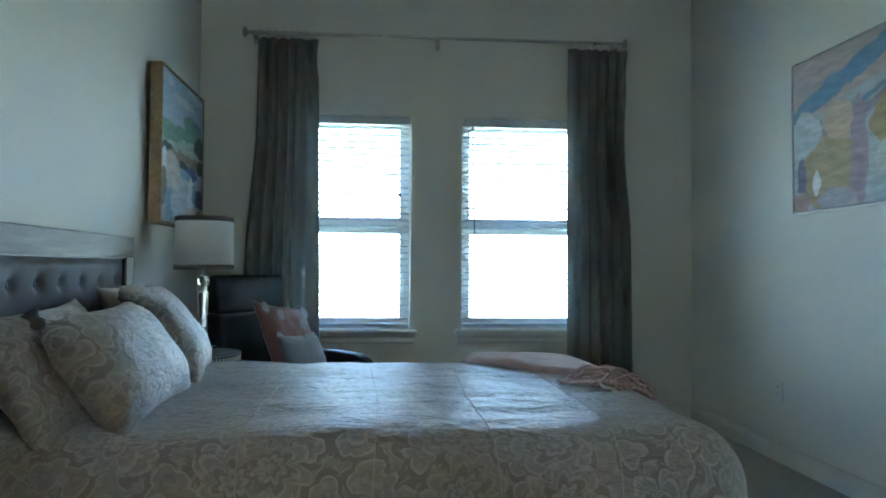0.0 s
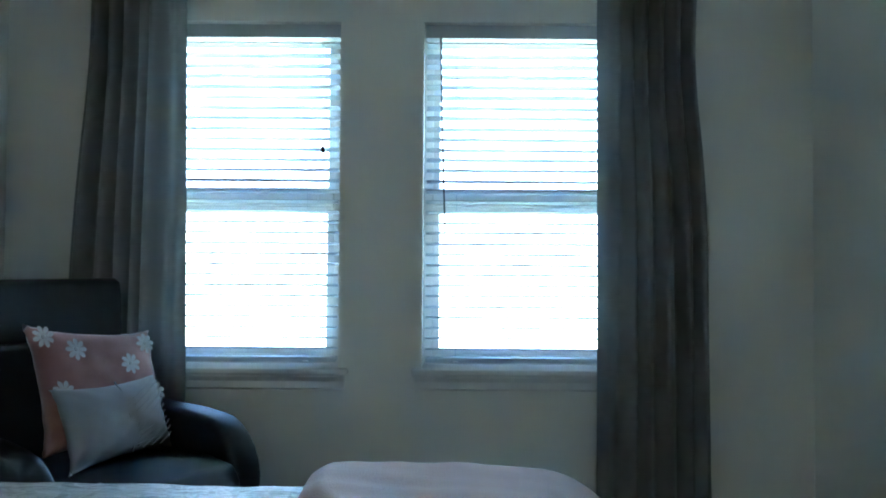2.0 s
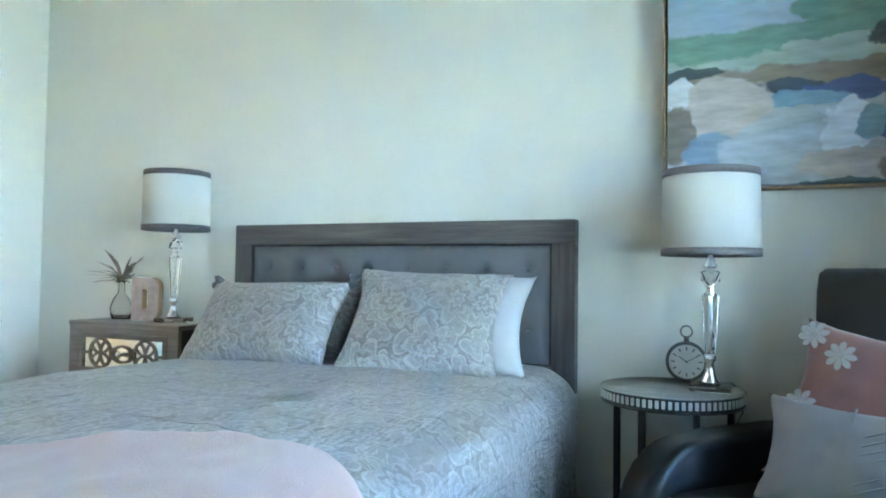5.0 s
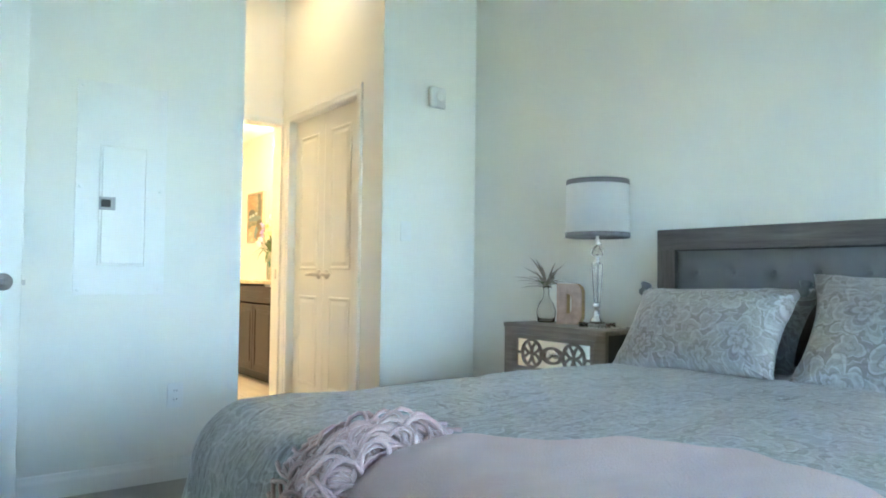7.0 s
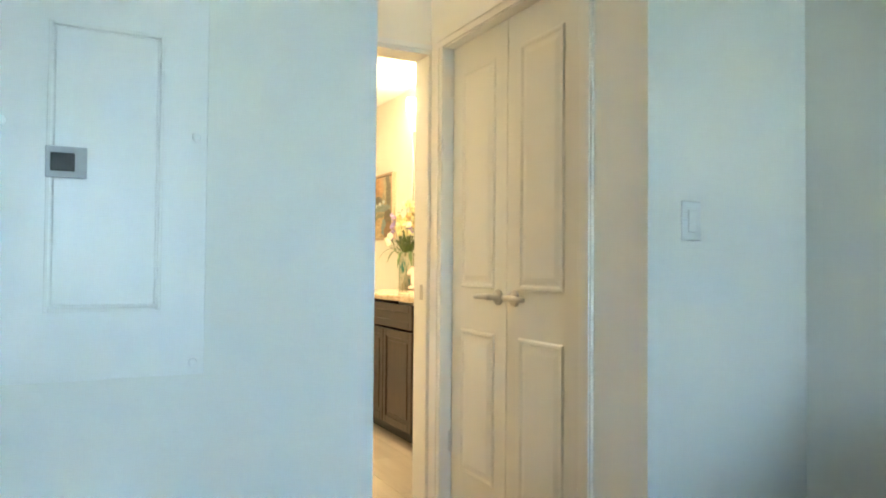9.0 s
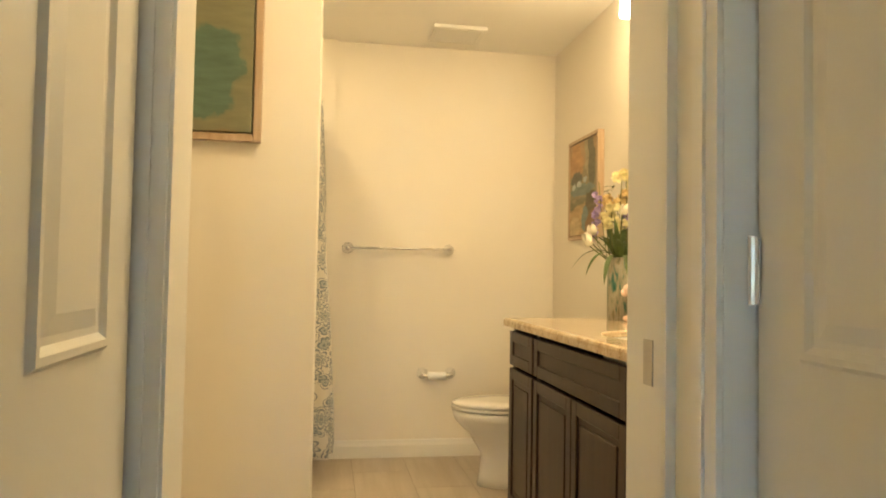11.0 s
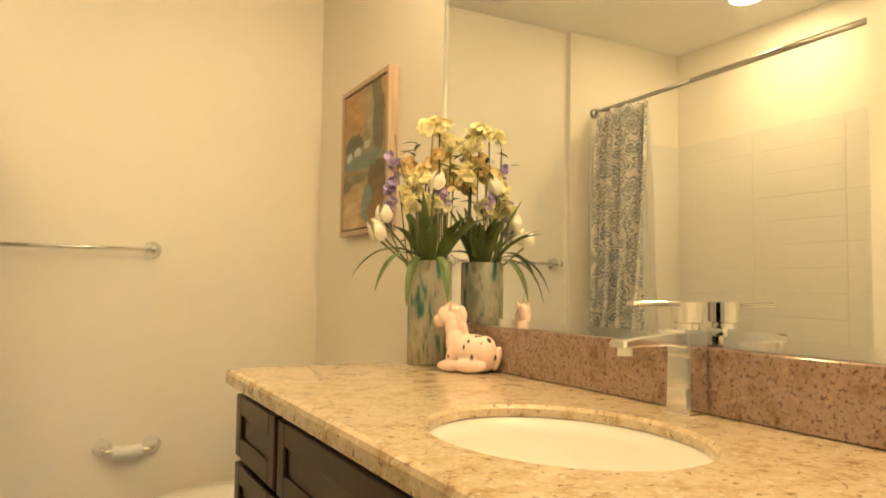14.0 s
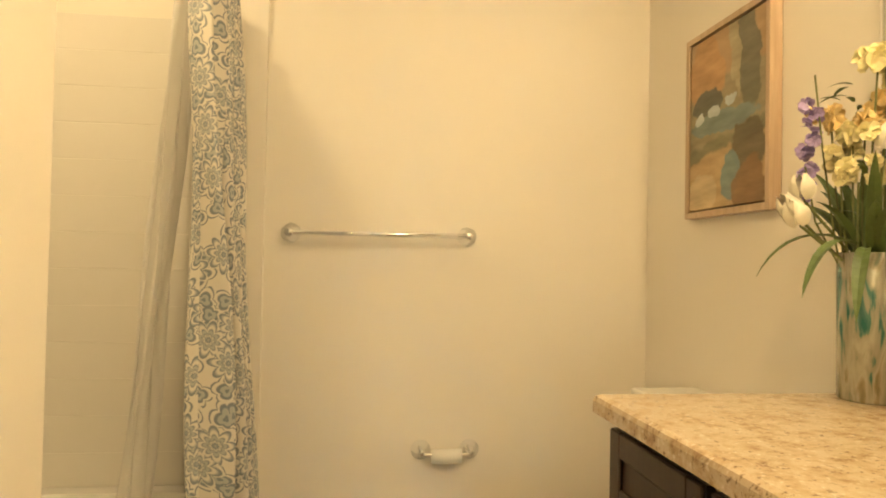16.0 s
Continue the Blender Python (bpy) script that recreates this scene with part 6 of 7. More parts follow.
def oval_loft(bm, secs, n=36):
    """Rings of (z, centre x, half length, half width), egg-shaped towards +x."""
    rings = []
    for z, cx, a, b in secs:
        ring = []
        for k in range(n):
            t_ = k * math.tau / n
            c, s = math.cos(t_), math.sin(t_)
            ring.append(bm.verts.new((cx + a * c * (1.0 if c > 0 else 0.8), b * s * (1 - 0.12 * max(0, c)), z)))
        rings.append(ring)
    for p, q in zip(rings, rings[1:]):
        for i in range(n):
            bm.faces.new((p[i], p[(i + 1) % n], q[(i + 1) % n], q[i]))
    bm.faces.new(rings[0][::-1])
    bm.faces.new(rings[-1])
    return bm


part("pedestal", oval_loft(bmesh.new(), [(0.0, 0.10, 0.20, 0.115), (0.05, 0.10, 0.19, 0.105), (0.16, 0.11, 0.17, 0.10), (0.26, 0.13, 0.21, 0.13), (0.34, 0.165, 0.255, 0.175), (0.385, 0.17, 0.265, 0.185), (0.392, 0.17, 0.25, 0.17)]), PORCELAIN, to, smooth=True)
part("seat", oval_loft(bmesh.new(), [(0.394, 0.17, 0.26, 0.18), (0.397, 0.17, 0.268, 0.188), (0.408, 0.17, 0.268, 0.188), (0.412, 0.17, 0.26, 0.18)]), PORCELAIN, to)
part("lid", oval_loft(bmesh.new(), [(0.414, 0.17, 0.262, 0.182), (0.418, 0.17, 0.268, 0.188), (0.428, 0.17, 0.266, 0.186), (0.436, 0.17, 0.24, 0.165), (0.438, 0.17, 0.1, 0.08)]), PORCELAIN, to, smooth=True)
part("tank", cube(-0.29, -0.09, -0.20, 0.20, 0.385, 0.735, 0.02, 3), PORCELAIN, to)
part("tank_lid", cube(-0.292, -0.08, -0.21, 0.21, 0.737, 0.775, 0.01), PORCELAIN, to)
part("tank_base", cube(-0.27, 0.02, -0.12, 0.12, 0.25, 0.384, 0.03, 3), PORCELAIN, to)
part("flush_lever", tube(bmesh.new(), [(-0.088, -0.14, 0.69), (-0.075, -0.14, 0.69), (-0.07, -0.09, 0.682)], 0.007, 8), CHROME, to)
part("bolt_cap", lathe(bmesh.new(), [(0.014, 0.0), (0.012, 0.012), (0.0, 0.016)], 12, (0.10, 0.125, 0.0)), PORCELAIN, to)

# tub, tiled surround, rod and curtain
TZ_ = 0.40
tu = thing("bathtub", pose(0, 0, 0), "white alcove bathtub behind the shower curtain", "bathtub")
t0, t1, u0, u1 = 0.745, BA - 0.002, BS + 0.032, -2.152
tbm = bmesh.new()


def rrect(x0, x1, y0, y1, r, z, n=6):
    pts = []
    for cx, cy, a0 in ((x1 - r, y1 - r, 0), (x0 + r, y1 - r, 90), (x0 + r, y0 + r, 180), (x1 - r, y0 + r, 270)):
        for i in range(n + 1):
            a = radians(a0 + 90 * i / n)
            pts.append((cx + r * math.cos(a), cy + r * math.sin(a), z))
    return pts


loops = [rrect(t0, t1, u0, u1, 0.004, 0.0), rrect(t0, t1, u0, u1, 0.004, TZ_ - 0.02), rrect(t0 + 0.004, t1, u0, u1, 0.004, TZ_), rrect(t0 + 0.075, t1 - 0.06, u0 + 0.07, u1 - 0.09, 0.12, TZ_), rrect(t0 + 0.09, t1 - 0.075, u0 + 0.085, u1 - 0.11, 0.12, TZ_ - 0.03), rrect(t0 + 0.14, t1 - 0.12, u0 + 0.13, u1 - 0.24, 0.12, 0.10)]
rings = [[tbm.verts.new(p) for p in lp] for lp in loops]
for a, b in zip(rings, rings[1:]):
    for i in range(len(a)):
        tbm.faces.new((a[i], a[(i + 1) % len(a)], b[(i + 1) % len(a)], b[i]))
tbm.faces.new(rings[-1])
tbm.faces.new(rings[0][::-1])
part("shell", tbm, PORCELAIN, tu)
part("overflow", lathe(bmesh.new(), [(0.0, 0.0), (0.035, 0.0), (0.03, 0.006), (0.0, 0.008)], 18, (1.08, u0 + 0.095, 0.30), "y"), CHROME, tu)
ts = thing("tile_surround", pose(0, 0, 0), "cream glossy horizontal tile rows round the tub", "tiles", kind="structure")
part("bedding", box(cube(0.80, BA, BS + 0.03, BS + 0.035, TZ_, 1.9305), BA - 0.005, BA, BS + 0.035, -2.15, TZ_, 1.9305), GROUT, ts)
k = 0
z = 1.9305
PIT = 0.1185
row_s = {}
while z > TZ_ + 0.02:
    lo = max(TZ_ + 0.001, z - PIT + 0.0022)
    hgt = round(z - lo, 4)
    if hgt not in row_s:
        row_s[hgt] = (link_mesh("tile", cube(0, 0.645, 0.0, 0.0035, 0, hgt, 0.001, 1), TILE), link_mesh("tile", cube(0, 0.0035, 0, 0.4875, 0, hgt, 0.001, 1), TILE))
    o = new("tile", row_s[hgt][0])
    o.parent = ts
    o.matrix_basis = pose(0.80, BS + 0.033, lo)
    for q in range(3):
        o = new("tile", row_s[hgt][1])
        o.parent = ts
        o.matrix_basis = pose(BA - 0.0065, BS + 0.042 + q * 0.4885 , lo)
    z -= PIT
sr = thing("shower_rod", pose(0, 0, 0), "straight metal shower rod across the tub alcove", "shower rod")
SRX, SRZ = 0.825, 2.05
part("pole", tube(bmesh.new(), [(SRX, -2.152, SRZ + 0.022), (SRX, -3.0, SRZ + 0.010)], 0.0125, 12), NICKEL, sr, smooth=True)
part("inner_pole", tube(bmesh.new(), [(SRX, -3.0, SRZ + 0.010), (SRX, BS + 0.03, SRZ)], 0.0105, 12), NICKEL, sr, smooth=True)
for yy, s in ((-2.152, -1), (BS + 0.03, 1)):
    part("flange", lathe(bmesh.new(), [(0.0, 0.0), (0.027, 0.0), (0.022, 0.022 * s), (0.0, 0.024 * s)], 18, (SRX, yy, SRZ + (0.022 if s < 0 else 0.0)), "y"), NICKEL, sr, smooth=True)


def floral(name):
    m, nt, b = base(name)
    uv = uvnode(nt)
    rad, wave, sc = flower_fields(nt, uv, 8.0, 8, 0.9)
    cream, blue, grey, sage = (0.66, 0.63, 0.56), (0.18, 0.22, 0.26), (0.22, 0.24, 0.27), (0.40, 0.42, 0.42)
    c = ramp_node(nt, rad, [(0.0, sage), (0.06, blue), (0.09, cream), (0.13, grey), (0.15, sage), (0.20, sage), (0.22, blue), (0.25, cream), (0.30, cream), (0.33, sage), (0.37, grey), (0.40, blue), (0.425, cream), (0.475, cream)])
    nz = tex(nt, "ShaderNodeTexNoise", 5.0, uv, Detail=2.0)
    ad = nt.nodes.new("ShaderNodeVectorMath")
    ad.operation = "MULTIPLY_ADD"
    ad.inputs[1].default_value = (0.09, 0.09, 0)
    nt.links.new(nz.outputs["Color"], ad.inputs[0])
    nt.links.new(uv, ad.inputs[2])
    r2, w2, s2 = flower_fields(nt, ad.outputs[0], 15.0, 3, 1.0)
    lf = ramp_node(nt, r2, [(0.0, grey), (0.07, blue), (0.11, sage), (0.24, sage), (0.28, blue), (0.36, grey), (0.40, cream), (0.49, cream), (0.52, blue), (0.555, grey), (0.59, cream), (1.0, cream)])
    far = ramp_node(nt, rad, [(0.44, (0, 0, 0)), (0.47, (1, 1, 1))])
    c = mix(nt, far, c, lf)
    nt.links.new(c, b.inputs["Base Color"])
    b.inputs["Roughness"].default_value = 0.8
    wv = tex(nt, "ShaderNodeTexNoise", 600.0, uv, Detail=2.0)
    bump(nt, b, wv.outputs["Fac"], 0.25, 0.001)
    return m


FLORAL = floral("floral_cotton")
sc_ = thing("shower_curtain", pose(0, 0, 0), "cream shower curtain with blue-grey flowers, drawn to one end", "shower curtain")


def drape(u, v, xc, amp, y0, y1, folds, z0, lean, ph, flare):
    z = z0 + (SRZ - 0.03 - z0) * v
    d = 1 - v
    y = y0 + (y1 - y0) * u
    w = math.sin(folds * math.tau * u + ph + 0.5 * math.sin(3 * v + ph))
    x = xc + lean * d + amp * (0.65 + flare * d) * w + 0.008 * math.sin(9 * v + 20 * u)
    y += 0.02 * math.cos(folds * math.tau * u * 2 + ph)
    return (x, y, z)


cb = bmesh.new()
uv_grid(cb, 120, 50, lambda u, v: drape(u, v, 0.79, 0.07, -3.585, -3.25, 3.5, 0.12, -0.07, 0.6, 0.55), lambda u, v: (u * 1.25, v * 1.88))
cl = part("cloth", cb, FLORAL, sc_, smooth=True)
cl.modifiers.new("thick", "SOLIDIFY").thickness = 0.003
lb_ = bmesh.new()
uv_grid(lb_, 60, 40, lambda u, v: drape(u, v, 0.865, 0.018, -3.57, -3.30, 2.5, 0.33, 0.13, 2.0, 0.9), lambda u, v: (u, v))
li = part("liner", lb_, LINER, sc_, "translucent white liner hanging inside the tub", True)
for q in range(9):
    yy = -3.57 + 0.037 * q
    part("ring", tube(bmesh.new(), [(SRX + 0.02 * math.cos(a), yy, SRZ - 0.008 + 0.024 * math.sin(a)) for a in [i * math.tau / 14 for i in range(14)]], 0.002, 6, True), NICKEL, sc_)

# pictures
GARDEN = painting_mat("garden_paint", (0.42, 0.30, 0.18), [
    ("band", 0.40, 0.0, 0, 0, 0.05, 5, (0.30, 0.27, 0.18)), ("blob", 0.12, 0.42, 0.1, 0.12, 0.07, 9, (0.46, 0.29, 0.15)), ("blob", 0.34, 0.42, 0.06, 0.16, 0.06, 9, (0.16, 0.16, 0.12)), ("blob", 0.28, 0.45, 0.025, 0.12, 0.05, 12, (0.40, 0.36, 0.24)),
    ("blob", 0.12, 0.33, 0.08, 0.035, 0.06, 14, (0.13, 0.14, 0.12)), ("blob", 0.20, 0.27, 0.2, 0.03, 0.05, 16, (0.20, 0.26, 0.24)), ("blob", 0.08, 0.295, 0.03, 0.016, 0.04, 20, (0.50, 0.55, 0.56)), ("blob", 0.16, 0.305, 0.03, 0.016, 0.04, 20, (0.50, 0.55, 0.56)), ("blob", 0.24, 0.32, 0.028, 0.016, 0.04, 20, (0.48, 0.54, 0.56)),
    ("band", 0.20, 0.12, 0, 0, 0.06, 7, (0.20, 0.20, 0.13)), ("band", 0.17, 0.1, 0, 0, 0.05, 7, (0.50, 0.36, 0.20)), ("blob", 0.35, 0.18, 0.1, 0.08, 0.08, 12, (0.14, 0.12, 0.08)), ("blob", 0.26, 0.11, 0.05, 0.07, 0.07, 10, (0.18, 0.26, 0.25)), ("blob", 0.36, 0.07, 0.08, 0.08, 0.07, 10, (0.24, 0.15, 0.08)), ("blob", 0.1, 0.06, 0.1, 0.06, 0.06, 9, (0.54, 0.44, 0.27))])
PALEWOOD = wood("pale_frame_wood", (0.42, 0.30, 0.19), (0.58, 0.45, 0.32), "z", 1.0, 0.45)
picture("picture", pose(BW + 0.036, -3.33, 1.292, 0, 0, 90), 0.445, 0.555, 0.035, GARDEN, PALEWOOD, "garden scene print in a pale wood frame above the toilet", 0.018, PALEWOOD)
POND = painting_mat("pond_paint", (0.20, 0.20, 0.12), [("blob", 0.2, 0.2, 0.2, 0.15, 0.1, 7, (0.09, 0.16, 0.12)), ("blob", 0.08, 0.06, 0.06, 0.05, 0.05, 9, (0.48, 0.40, 0.22)), ("band", 0.03, 0, 0, 0, 0.03, 9, (0.28, 0.2, 0.1))])
picture("picture", pose(1.345, -1.768, 1.495, 0, 0, 180), 0.44, 0.50, 0.031, POND, PALEWOOD, "dark green framed print on the partition wall", 0.022, PALEWOOD)

# vase with flowers
def vase_glass(name):
    m, nt, b = base(name)
    v_ = coords(nt, (30, 30, 7))
    n_ = tex(nt, "ShaderNodeTexNoise", 1.5, v_, Detail=4.0, Distortion=0.5)
    c = ramp_node(nt, n_.outputs["Fac"], [(0.32, (0.03, 0.2, 0.17)), (0.37, (0.16, 0.34, 0.28)), (0.41, (0.50, 0.50, 0.38)), (0.54, (0.68, 0.66, 0.53)), (0.61, (0.46, 0.42, 0.28)), (0.70, (0.22, 0.27, 0.17))])
    nt.links.new(c, b.inputs["Base Color"])
    b.inputs["Transmission Weight"].default_value = 0.4
    b.inputs["Roughness"].default_value = 0.22
    bump(nt, b, n_.outputs["Fac"], 0.3, 0.002)
    return m


VX, VY = -0.605, -2.465
va = thing("vase", pose(VX, VY, CT), "tall streaked green glass vase on the granite worktop", "vase")
part("vase_body", lathe(bmesh.new(), [(0.0, 0.0), (0.055, 0.0), (0.059, 0.004), (0.060, 0.274), (0.057, 0.276), (0.053, 0.272), (0.052, 0.014), (0.0, 0.012)], 36), vase_glass("streaked_glass"), va, smooth=True)
bo = thing("flower_bouquet", pose(VX, VY, CT + 0.014), "yellow, purple and white artificial flowers with green leaves in the vase", "flowers")
YEL = paint("yellow_petal", (0.88, 0.78, 0.46), 0.7, 0.22, 30, 150, 0.2)
OCH = paint("ochre_petal", (0.78, 0.61, 0.30), 0.7, 0.25, 30, 150, 0.2)
WHT = paint("white_petal", (0.78, 0.74, 0.62), 0.6, 0.06, 20, 150, 0.1)
PUR = paint("purple_petal", (0.42, 0.33, 0.62), 0.7, 0.25, 40, 150, 0.2)
STEM = paint("stem_green", (0.15, 0.17, 0.06), 0.6, 0.3, 20, 120, 0.2)
rb = random.Random(21)


def stem_to(p, r=0.002, bend=0.03):
    a = Vector((p[0] * 0.12, p[1] * 0.12, 0.0))
    b = Vector(p)
    q = [a + (b - a) * f + Vector((bend * math.sin(math.pi * f) * (0.4 if p[0] > 0 else -0.4), 0, 0)) for f in (0, 0.25, 0.5, 0.75, 1)]
    w = [Vector((max(-0.04, min(0.04, c.x)), max(-0.04, min(0.04, c.y)), c.z)) if c.z < 0.28 else c for c in q]
    return part("stem", tube(bmesh.new(), w, r, 6), STEM, bo)


def ruffle(bm, c, r, rnd, n=9):
    """A ruffled blossom: petals cupped round a heart."""
    c = Vector(c)
    for k in range(n):
        d = Vector((rnd.gauss(0, 1), rnd.gauss(0, 1), rnd.gauss(0.35, 0.9))).normalized()
        s = d.orthogonal().normalized()
        t_ = d.cross(s)
        a = rnd.uniform(0, 6.28)
        s, t_ = s * math.cos(a) + t_ * math.sin(a), t_ * math.cos(a) - s * math.sin(a)
        rows_ = []
        for i in range(4):
            f = i / 3
            w = r * 0.75 * math.sin(0.5 + 2.1 * f)
            o = c + d * r * (0.25 + 0.35 * f) + s * r * (0.9 * f - 0.1)
            rows_.append([bm.verts.new(o + t_ * w * e + d * r * 0.2 * (abs(e) + rnd.uniform(-0.25, 0.25))) for e in (-1, -0.4, 0.4, 1)])
        for p, q in zip(rows_, rows_[1:]):
            for i in range(3):
                bm.faces.new((p[i], p[i + 1], q[i + 1], q[i]))


def blossom(name, centres, r, mat, label):
    bm = bmesh.new()
    for c in centres:
        ruffle(bm, c, r * rb.uniform(0.8, 1.15), rb)
    return part(name, bm, mat, bo, label)


def side(right, up, near=0.0):
    """A place in the bouquet seen from the door: to the side, up, and nearer."""
    return (-0.62 * right + 0.5 * near, 0.30 * right + 0.85 * near, up - 0.025)


for right, up, near, mt in ((0.03, 0.655, 0, YEL), (0.005, 0.645, 0.02, YEL), (-0.055, 0.50, 0.03, YEL), (-0.02, 0.53, 0.0, OCH), (-0.085, 0.455, 0.03, YEL), (-0.10, 0.545, -0.02, OCH), (0.045, 0.44, 0.03, YEL), (0.03, 0.56, -0.03, OCH), (0.06, 0.50, -0.02, OCH), (-0.045, 0.43, 0.05, YEL), (0.075, 0.60, -0.01, YEL), (0.09, 0.53, 0.0, YEL)):
    p = side(right, up, near)
    blossom("yellow_blossom" if mt is YEL else "ochre_blossom", [(p[0] + rb.uniform(-0.028, 0.028), p[1] + rb.uniform(-0.028, 0.028), p[2] + rb.uniform(-0.016, 0.02)) for _ in range(5)], 0.02, mt, "ruffled yellow blossom" if mt is YEL else "ruffled ochre blossom")
    stem_to((p[0], p[1], p[2] - 0.015))
for right, base_up, top_up, near in ((-0.155, 0.40, 0.60, 0.0), (-0.18, 0.36, 0.42, 0.02), (0.05, 0.42, 0.50, 0.04)):
    cs = []
    for i in range(int((top_up - base_up) / 0.017)):
        f = base_up + 0.017 * i
        p = side(right + rb.uniform(-0.02, 0.02) + 0.05 * (f - base_up), f, near + rb.uniform(-0.02, 0.02))
        cs.append(p)
    blossom("purple_spike", cs, 0.014, PUR, "spike of small purple flowers")
    stem_to(side(right + 0.01, top_up + 0.03, near), 0.002)


def tulip_head(bm):
    """Five cupped petals that overlap round a closed cup."""
    for k in range(5):
        a0 = k * math.tau / 5 + (0.35 if k % 2 else 0.0)
        rows_ = []
        for i in range(7):
            f = i / 6
            r = (0.006 + 0.019 * math.sin(math.pi * min(1.0, 0.12 + 0.80 * f)) ** 0.8) * (1.0 if k % 2 else 0.88)
            wd = 0.72 * math.sin(math.pi * (0.15 + 0.82 * f)) ** 0.6
            rows_.append([bm.verts.new((r * math.cos(a0 + wd * e) * (1 + 0.06 * e * e), r * math.sin(a0 + wd * e) * (1 + 0.06 * e * e), 0.052 * f - 0.005 * e * e * f)) for e in (-1, -0.5, 0, 0.5, 1)])
        for p, q in zip(rows_, rows_[1:]):
            for i in range(4):
                bm.faces.new((p[i], p[i + 1], q[i + 1], q[i]))
    return bm


for right, up, near, tilt in ((-0.185, 0.335, 0.06, 25), (-0.175, 0.385, 0.03, 10), (-0.19, 0.355, 0.02, 40), (0.015, 0.475, 0.05, -20)):
    p = side(right, up, near)
    tl = part("white_tulip", tulip_head(bmesh.new()), WHT, bo, "closed white tulip head", True, Matrix.Translation(p) @ Matrix.Rotation(radians(tilt), 4, "Y"))
    stem_to(p, 0.003)
for k in range(13):
    a = rb.uniform(0, math.tau)
    bm = bmesh.new()
    big = k < 8
    leaf_blade(bm, (0.028 * math.cos(a), 0.028 * math.sin(a), 0.24), (0.45 * math.cos(a), 0.45 * math.sin(a), 1.5 if big else 0.8), rb.uniform(0.16, 0.24), rb.uniform(0.03, 0.046), rb.uniform(0.6, 1.5), 9, 0.3)
    part("leaf", bm, LEAF, bo)
for right, near, ln, dr in ((-0.24, 0.05, 0.23, 2.2), (-0.2, 0.15, 0.22, 2.5), (-0.14, 0.33, 0.20, 3.0), (0.16, 0.35, 0.19, 2.8), (0.2, -0.05, 0.2, 2.6)):
    bm = bmesh.new()
    d = side(right, 0, near)
    leaf_blade(bm, (d[0] * 0.15, d[1] * 0.15, 0.265), (d[0] * 3.0, d[1] * 3.0, 0.55), ln, 0.028, dr, 10, 0.3)
    part("leaf", bm, LEAF, bo)
for k in range(26):
    a, el = rb.uniform(0, math.tau), rb.uniform(0.3, 0.6)
    bm = bmesh.new()
    rr_ = rb.uniform(0.01, 0.09)
    leaf_blade(bm, (rr_ * math.cos(a) * 0.9, rr_ * math.sin(a) * 0.9, el), (math.cos(a), math.sin(a), rb.uniform(0.1, 1.0)), rb.uniform(0.03, 0.06), rb.uniform(0.012, 0.02), 0.8, 5)
    part("small_leaf", bm, LEAF, bo)


# reclining ceramic animal figure: one plain shape
def blob_shape(bm, balls):
    for c, s, rot in balls:
        bmesh.ops.create_icosphere(bm, subdivisions=3, radius=1.0, matrix=Matrix.LocRotScale(c, Euler([radians(q) for q in rot]), s))


def dashed_ceramic(name):
    m, nt, b = base(name)
    v_ = coords(nt, (1, 1, 0.45))
    vo = tex(nt, "ShaderNodeTexVoronoi", 40, v_, Randomness=0.75)
    c = ramp_node(nt, vo.outputs["Distance"], [(0.27, (0.05, 0.025, 0.02)), (0.30, (0.85, 0.66, 0.58))])
    tcz = nt.nodes.new("ShaderNodeTexCoord")
    sp = nt.nodes.new("ShaderNodeSeparateXYZ")
    nt.links.new(tcz.outputs["Object"], sp.inputs[0])
    low = ramp_node(nt, sp.outputs["Z"], [(0.030, (1, 1, 1)), (0.036, (0, 0, 0))])
    high = ramp_node(nt, sp.outputs["Z"], [(0.098, (0, 0, 0)), (0.104, (1, 1, 1))])
    c = mix(nt, low, c, (0.85, 0.66, 0.58))
    c = mix(nt, high, c, (0.85, 0.66, 0.58))
    horn = ramp_node(nt, sp.outputs["Z"], [(0.168, (0, 0, 0)), (0.174, (1, 1, 1))])
    c = mix(nt, horn, c, (0.62, 0.32, 0.10))
    nt.links.new(c, b.inputs["Base Color"])
    b.inputs["Roughness"].default_value = 0.1
    return m


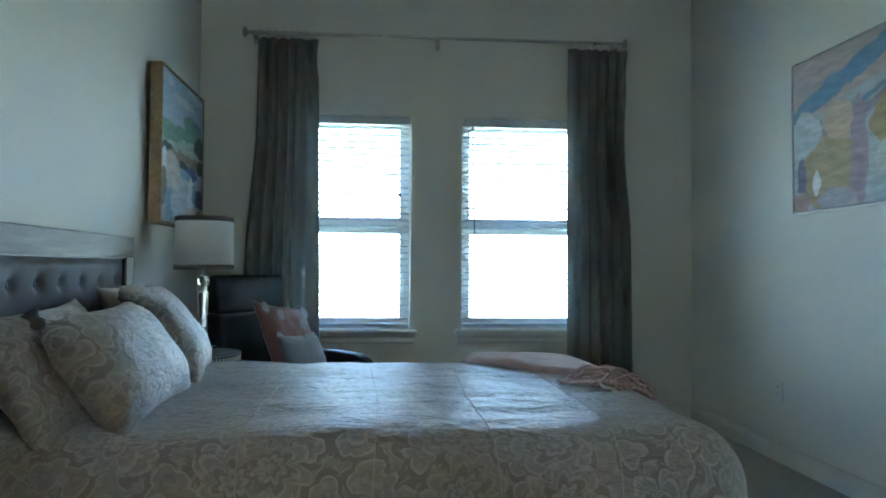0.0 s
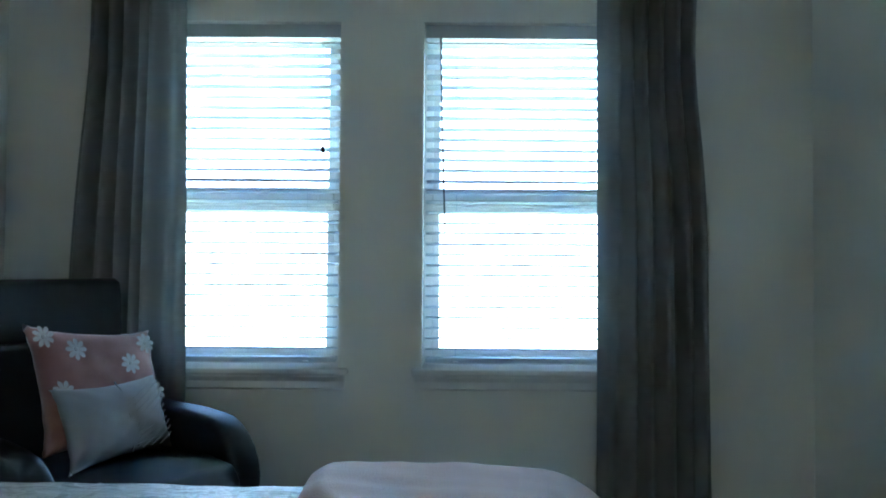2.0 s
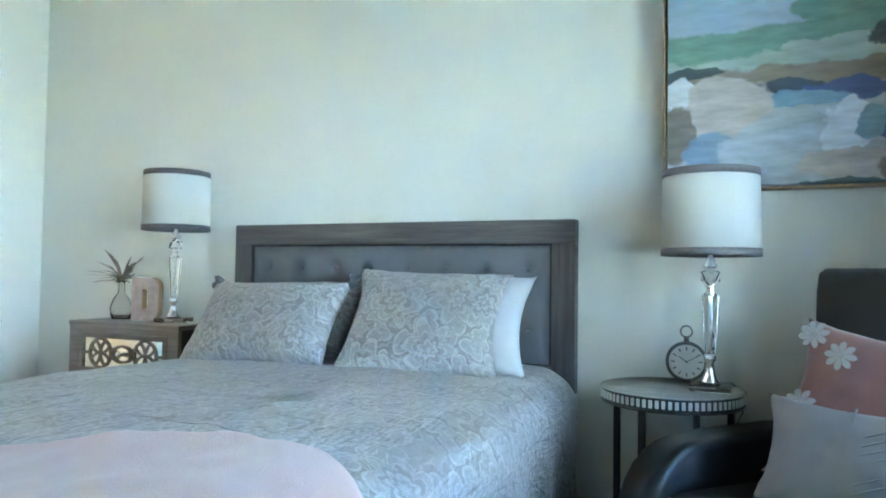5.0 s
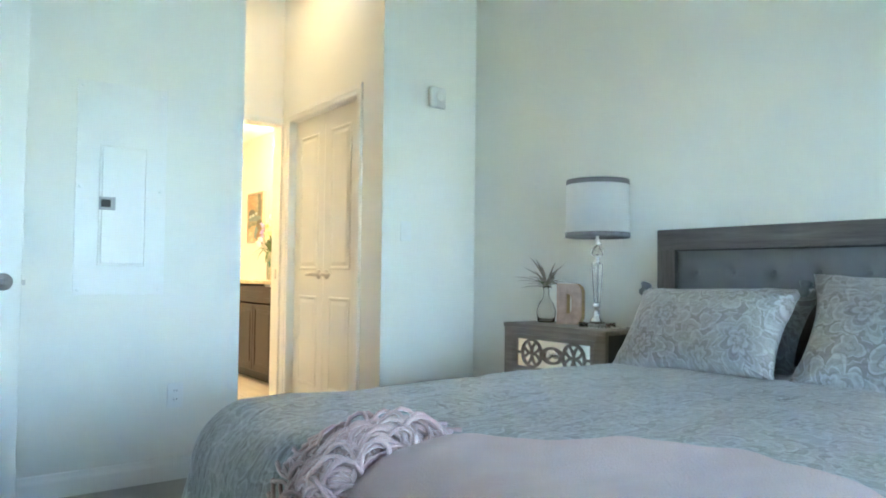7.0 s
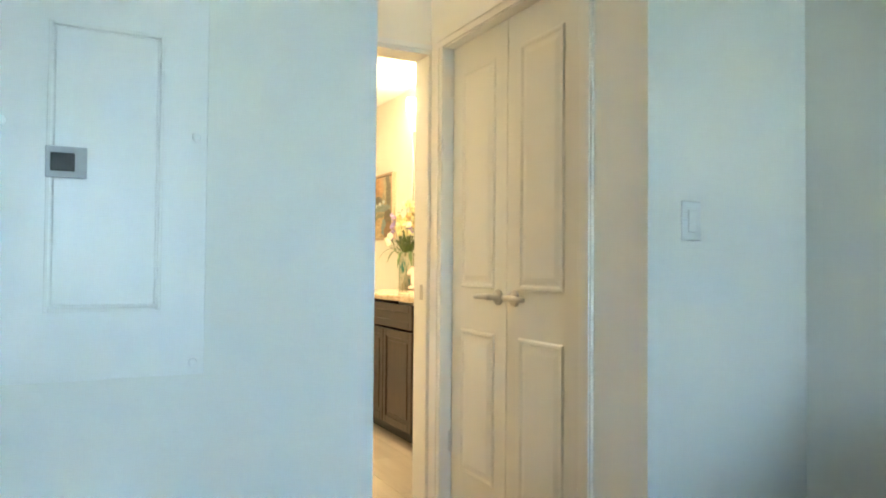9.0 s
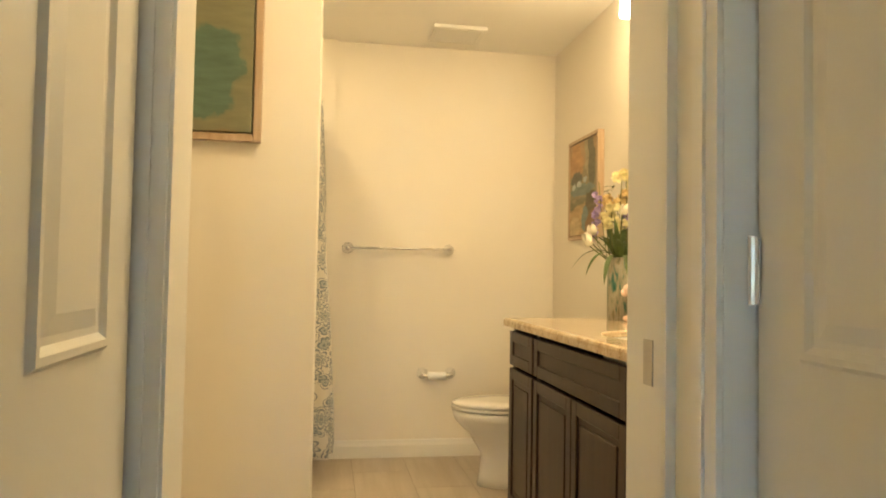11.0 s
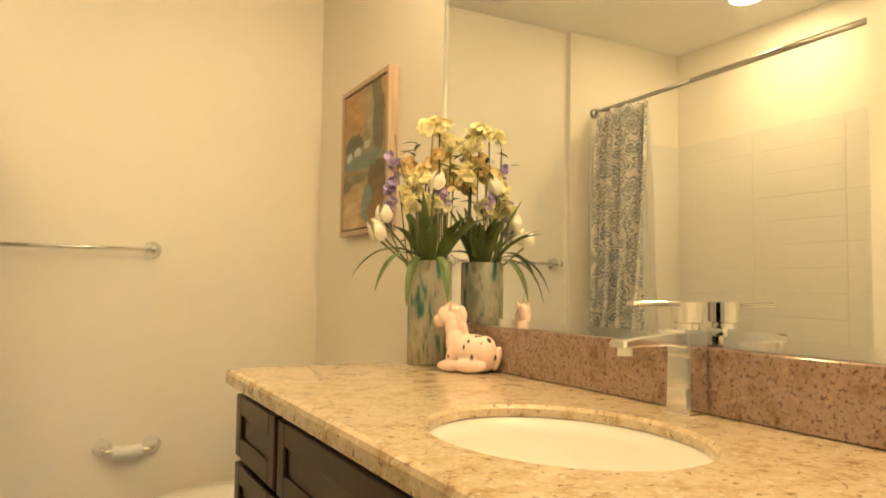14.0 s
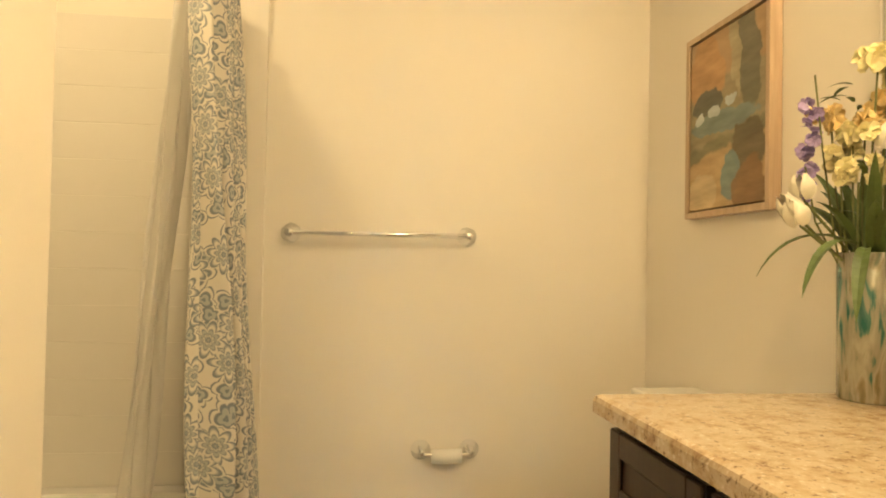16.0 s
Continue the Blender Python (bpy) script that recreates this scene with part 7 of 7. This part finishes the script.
PINK = dashed_ceramic("pink_ceramic")
un = bmesh.new()
blob_shape(un, [((0.030, 0, 0.050), (0.068, 0.042, 0.043), (0, 2, 0)), ((0.066, 0, 0.046), (0.040, 0.044, 0.044), (0, 0, 0)), ((-0.026, 0, 0.066), (0.034, 0.034, 0.046), (0, -16, 0)), ((-0.038, 0, 0.104), (0.027, 0.025, 0.040), (0, -12, 0)),
                 ((-0.056, 0, 0.134), (0.036, 0.025, 0.025), (0, 18, 0)), ((-0.086, 0, 0.122), (0.020, 0.018, 0.0165), (0, 20, 0)), ((-0.020, 0, 0.112), (0.018, 0.015, 0.044), (0, -8, 0)), ((-0.036, 0, 0.150), (0.022, 0.014, 0.015), (0, 20, 0)),
                 ((-0.040, 0.017, 0.160), (0.007, 0.005, 0.013), (0, 0, 0)), ((-0.040, -0.017, 0.160), (0.007, 0.005, 0.013), (0, 0, 0)), ((-0.040, 0.030, 0.015), (0.040, 0.014, 0.014), (0, 0, 8)), ((-0.040, -0.030, 0.015), (0.040, 0.014, 0.014), (0, 0, -8)), ((-0.030, 0.024, 0.045), (0.018, 0.014, 0.030), (0, 30, 0)), ((-0.030, -0.024, 0.045), (0.018, 0.014, 0.030), (0, 30, 0)), ((-0.006, 0, 0.140), (0.012, 0.011, 0.022), (0, -20, 0)), ((-0.002, 0, 0.100), (0.013, 0.011, 0.024), (0, -10, 0)),
                 ((0.03, 0.038, 0.018), (0.058, 0.016, 0.017), (0, 0, 0)), ((0.03, -0.038, 0.018), (0.058, 0.016, 0.017), (0, 0, 0)), ((0.100, 0.012, 0.034), (0.014, 0.016, 0.032), (0, 20, 0))])
lathe(un, [(0.0, 0.0), (0.0065, 0.0), (0.004, 0.016), (0.0, 0.034)], 10, (-0.060, 0, 0.152))
ank = math.degrees(math.atan2(0.8, -0.6))
fig = tagged(part("figurine", un, PINK, None, smooth=True, m=pose(-0.602, -2.268, CT, 0, 0, ank) @ Matrix.Diagonal((0.80, 0.86, 1.0, 1.0))), "glossy pink ceramic reclining horned animal figurine on the worktop", "figurine")
rm = fig.modifiers.new("fuse", "REMESH")
rm.mode, rm.voxel_size, rm.use_smooth_shade = "VOXEL", 0.003, True

# floor tiles
structure("floor_bathroom", cube(BW, BE, BS, -0.54, -0.1, -0.004), VINYL_JOINT, "joint bed under the bathroom floor tiles", "floor")
flr = bpy.data.objects["floor_bathroom"]
tms = {}
for ix in range(8):
    x = BW + 0.306 * ix
    y = BS - (0.3 if ix % 2 else 0.0)
    while y < -0.545:
        ya, yb, xb = max(y, BS), min(y + 0.606, -0.54), min(0.306, BE - x)
        key = (round(yb - ya, 3), round(xb, 3))
        if key[0] > 0.02 and xb > 0.02:
            if key not in tms:
                tms[key] = link_mesh("tile", cube(0.0015, xb - 0.0015, 0.0015, key[0] - 0.0015, -0.004, 0.0, 0.001, 1), VINYL)
            o = new("tile", tms[key])
            o.parent = flr
            o.matrix_basis = pose(x, ya, 0)
        y += 0.606
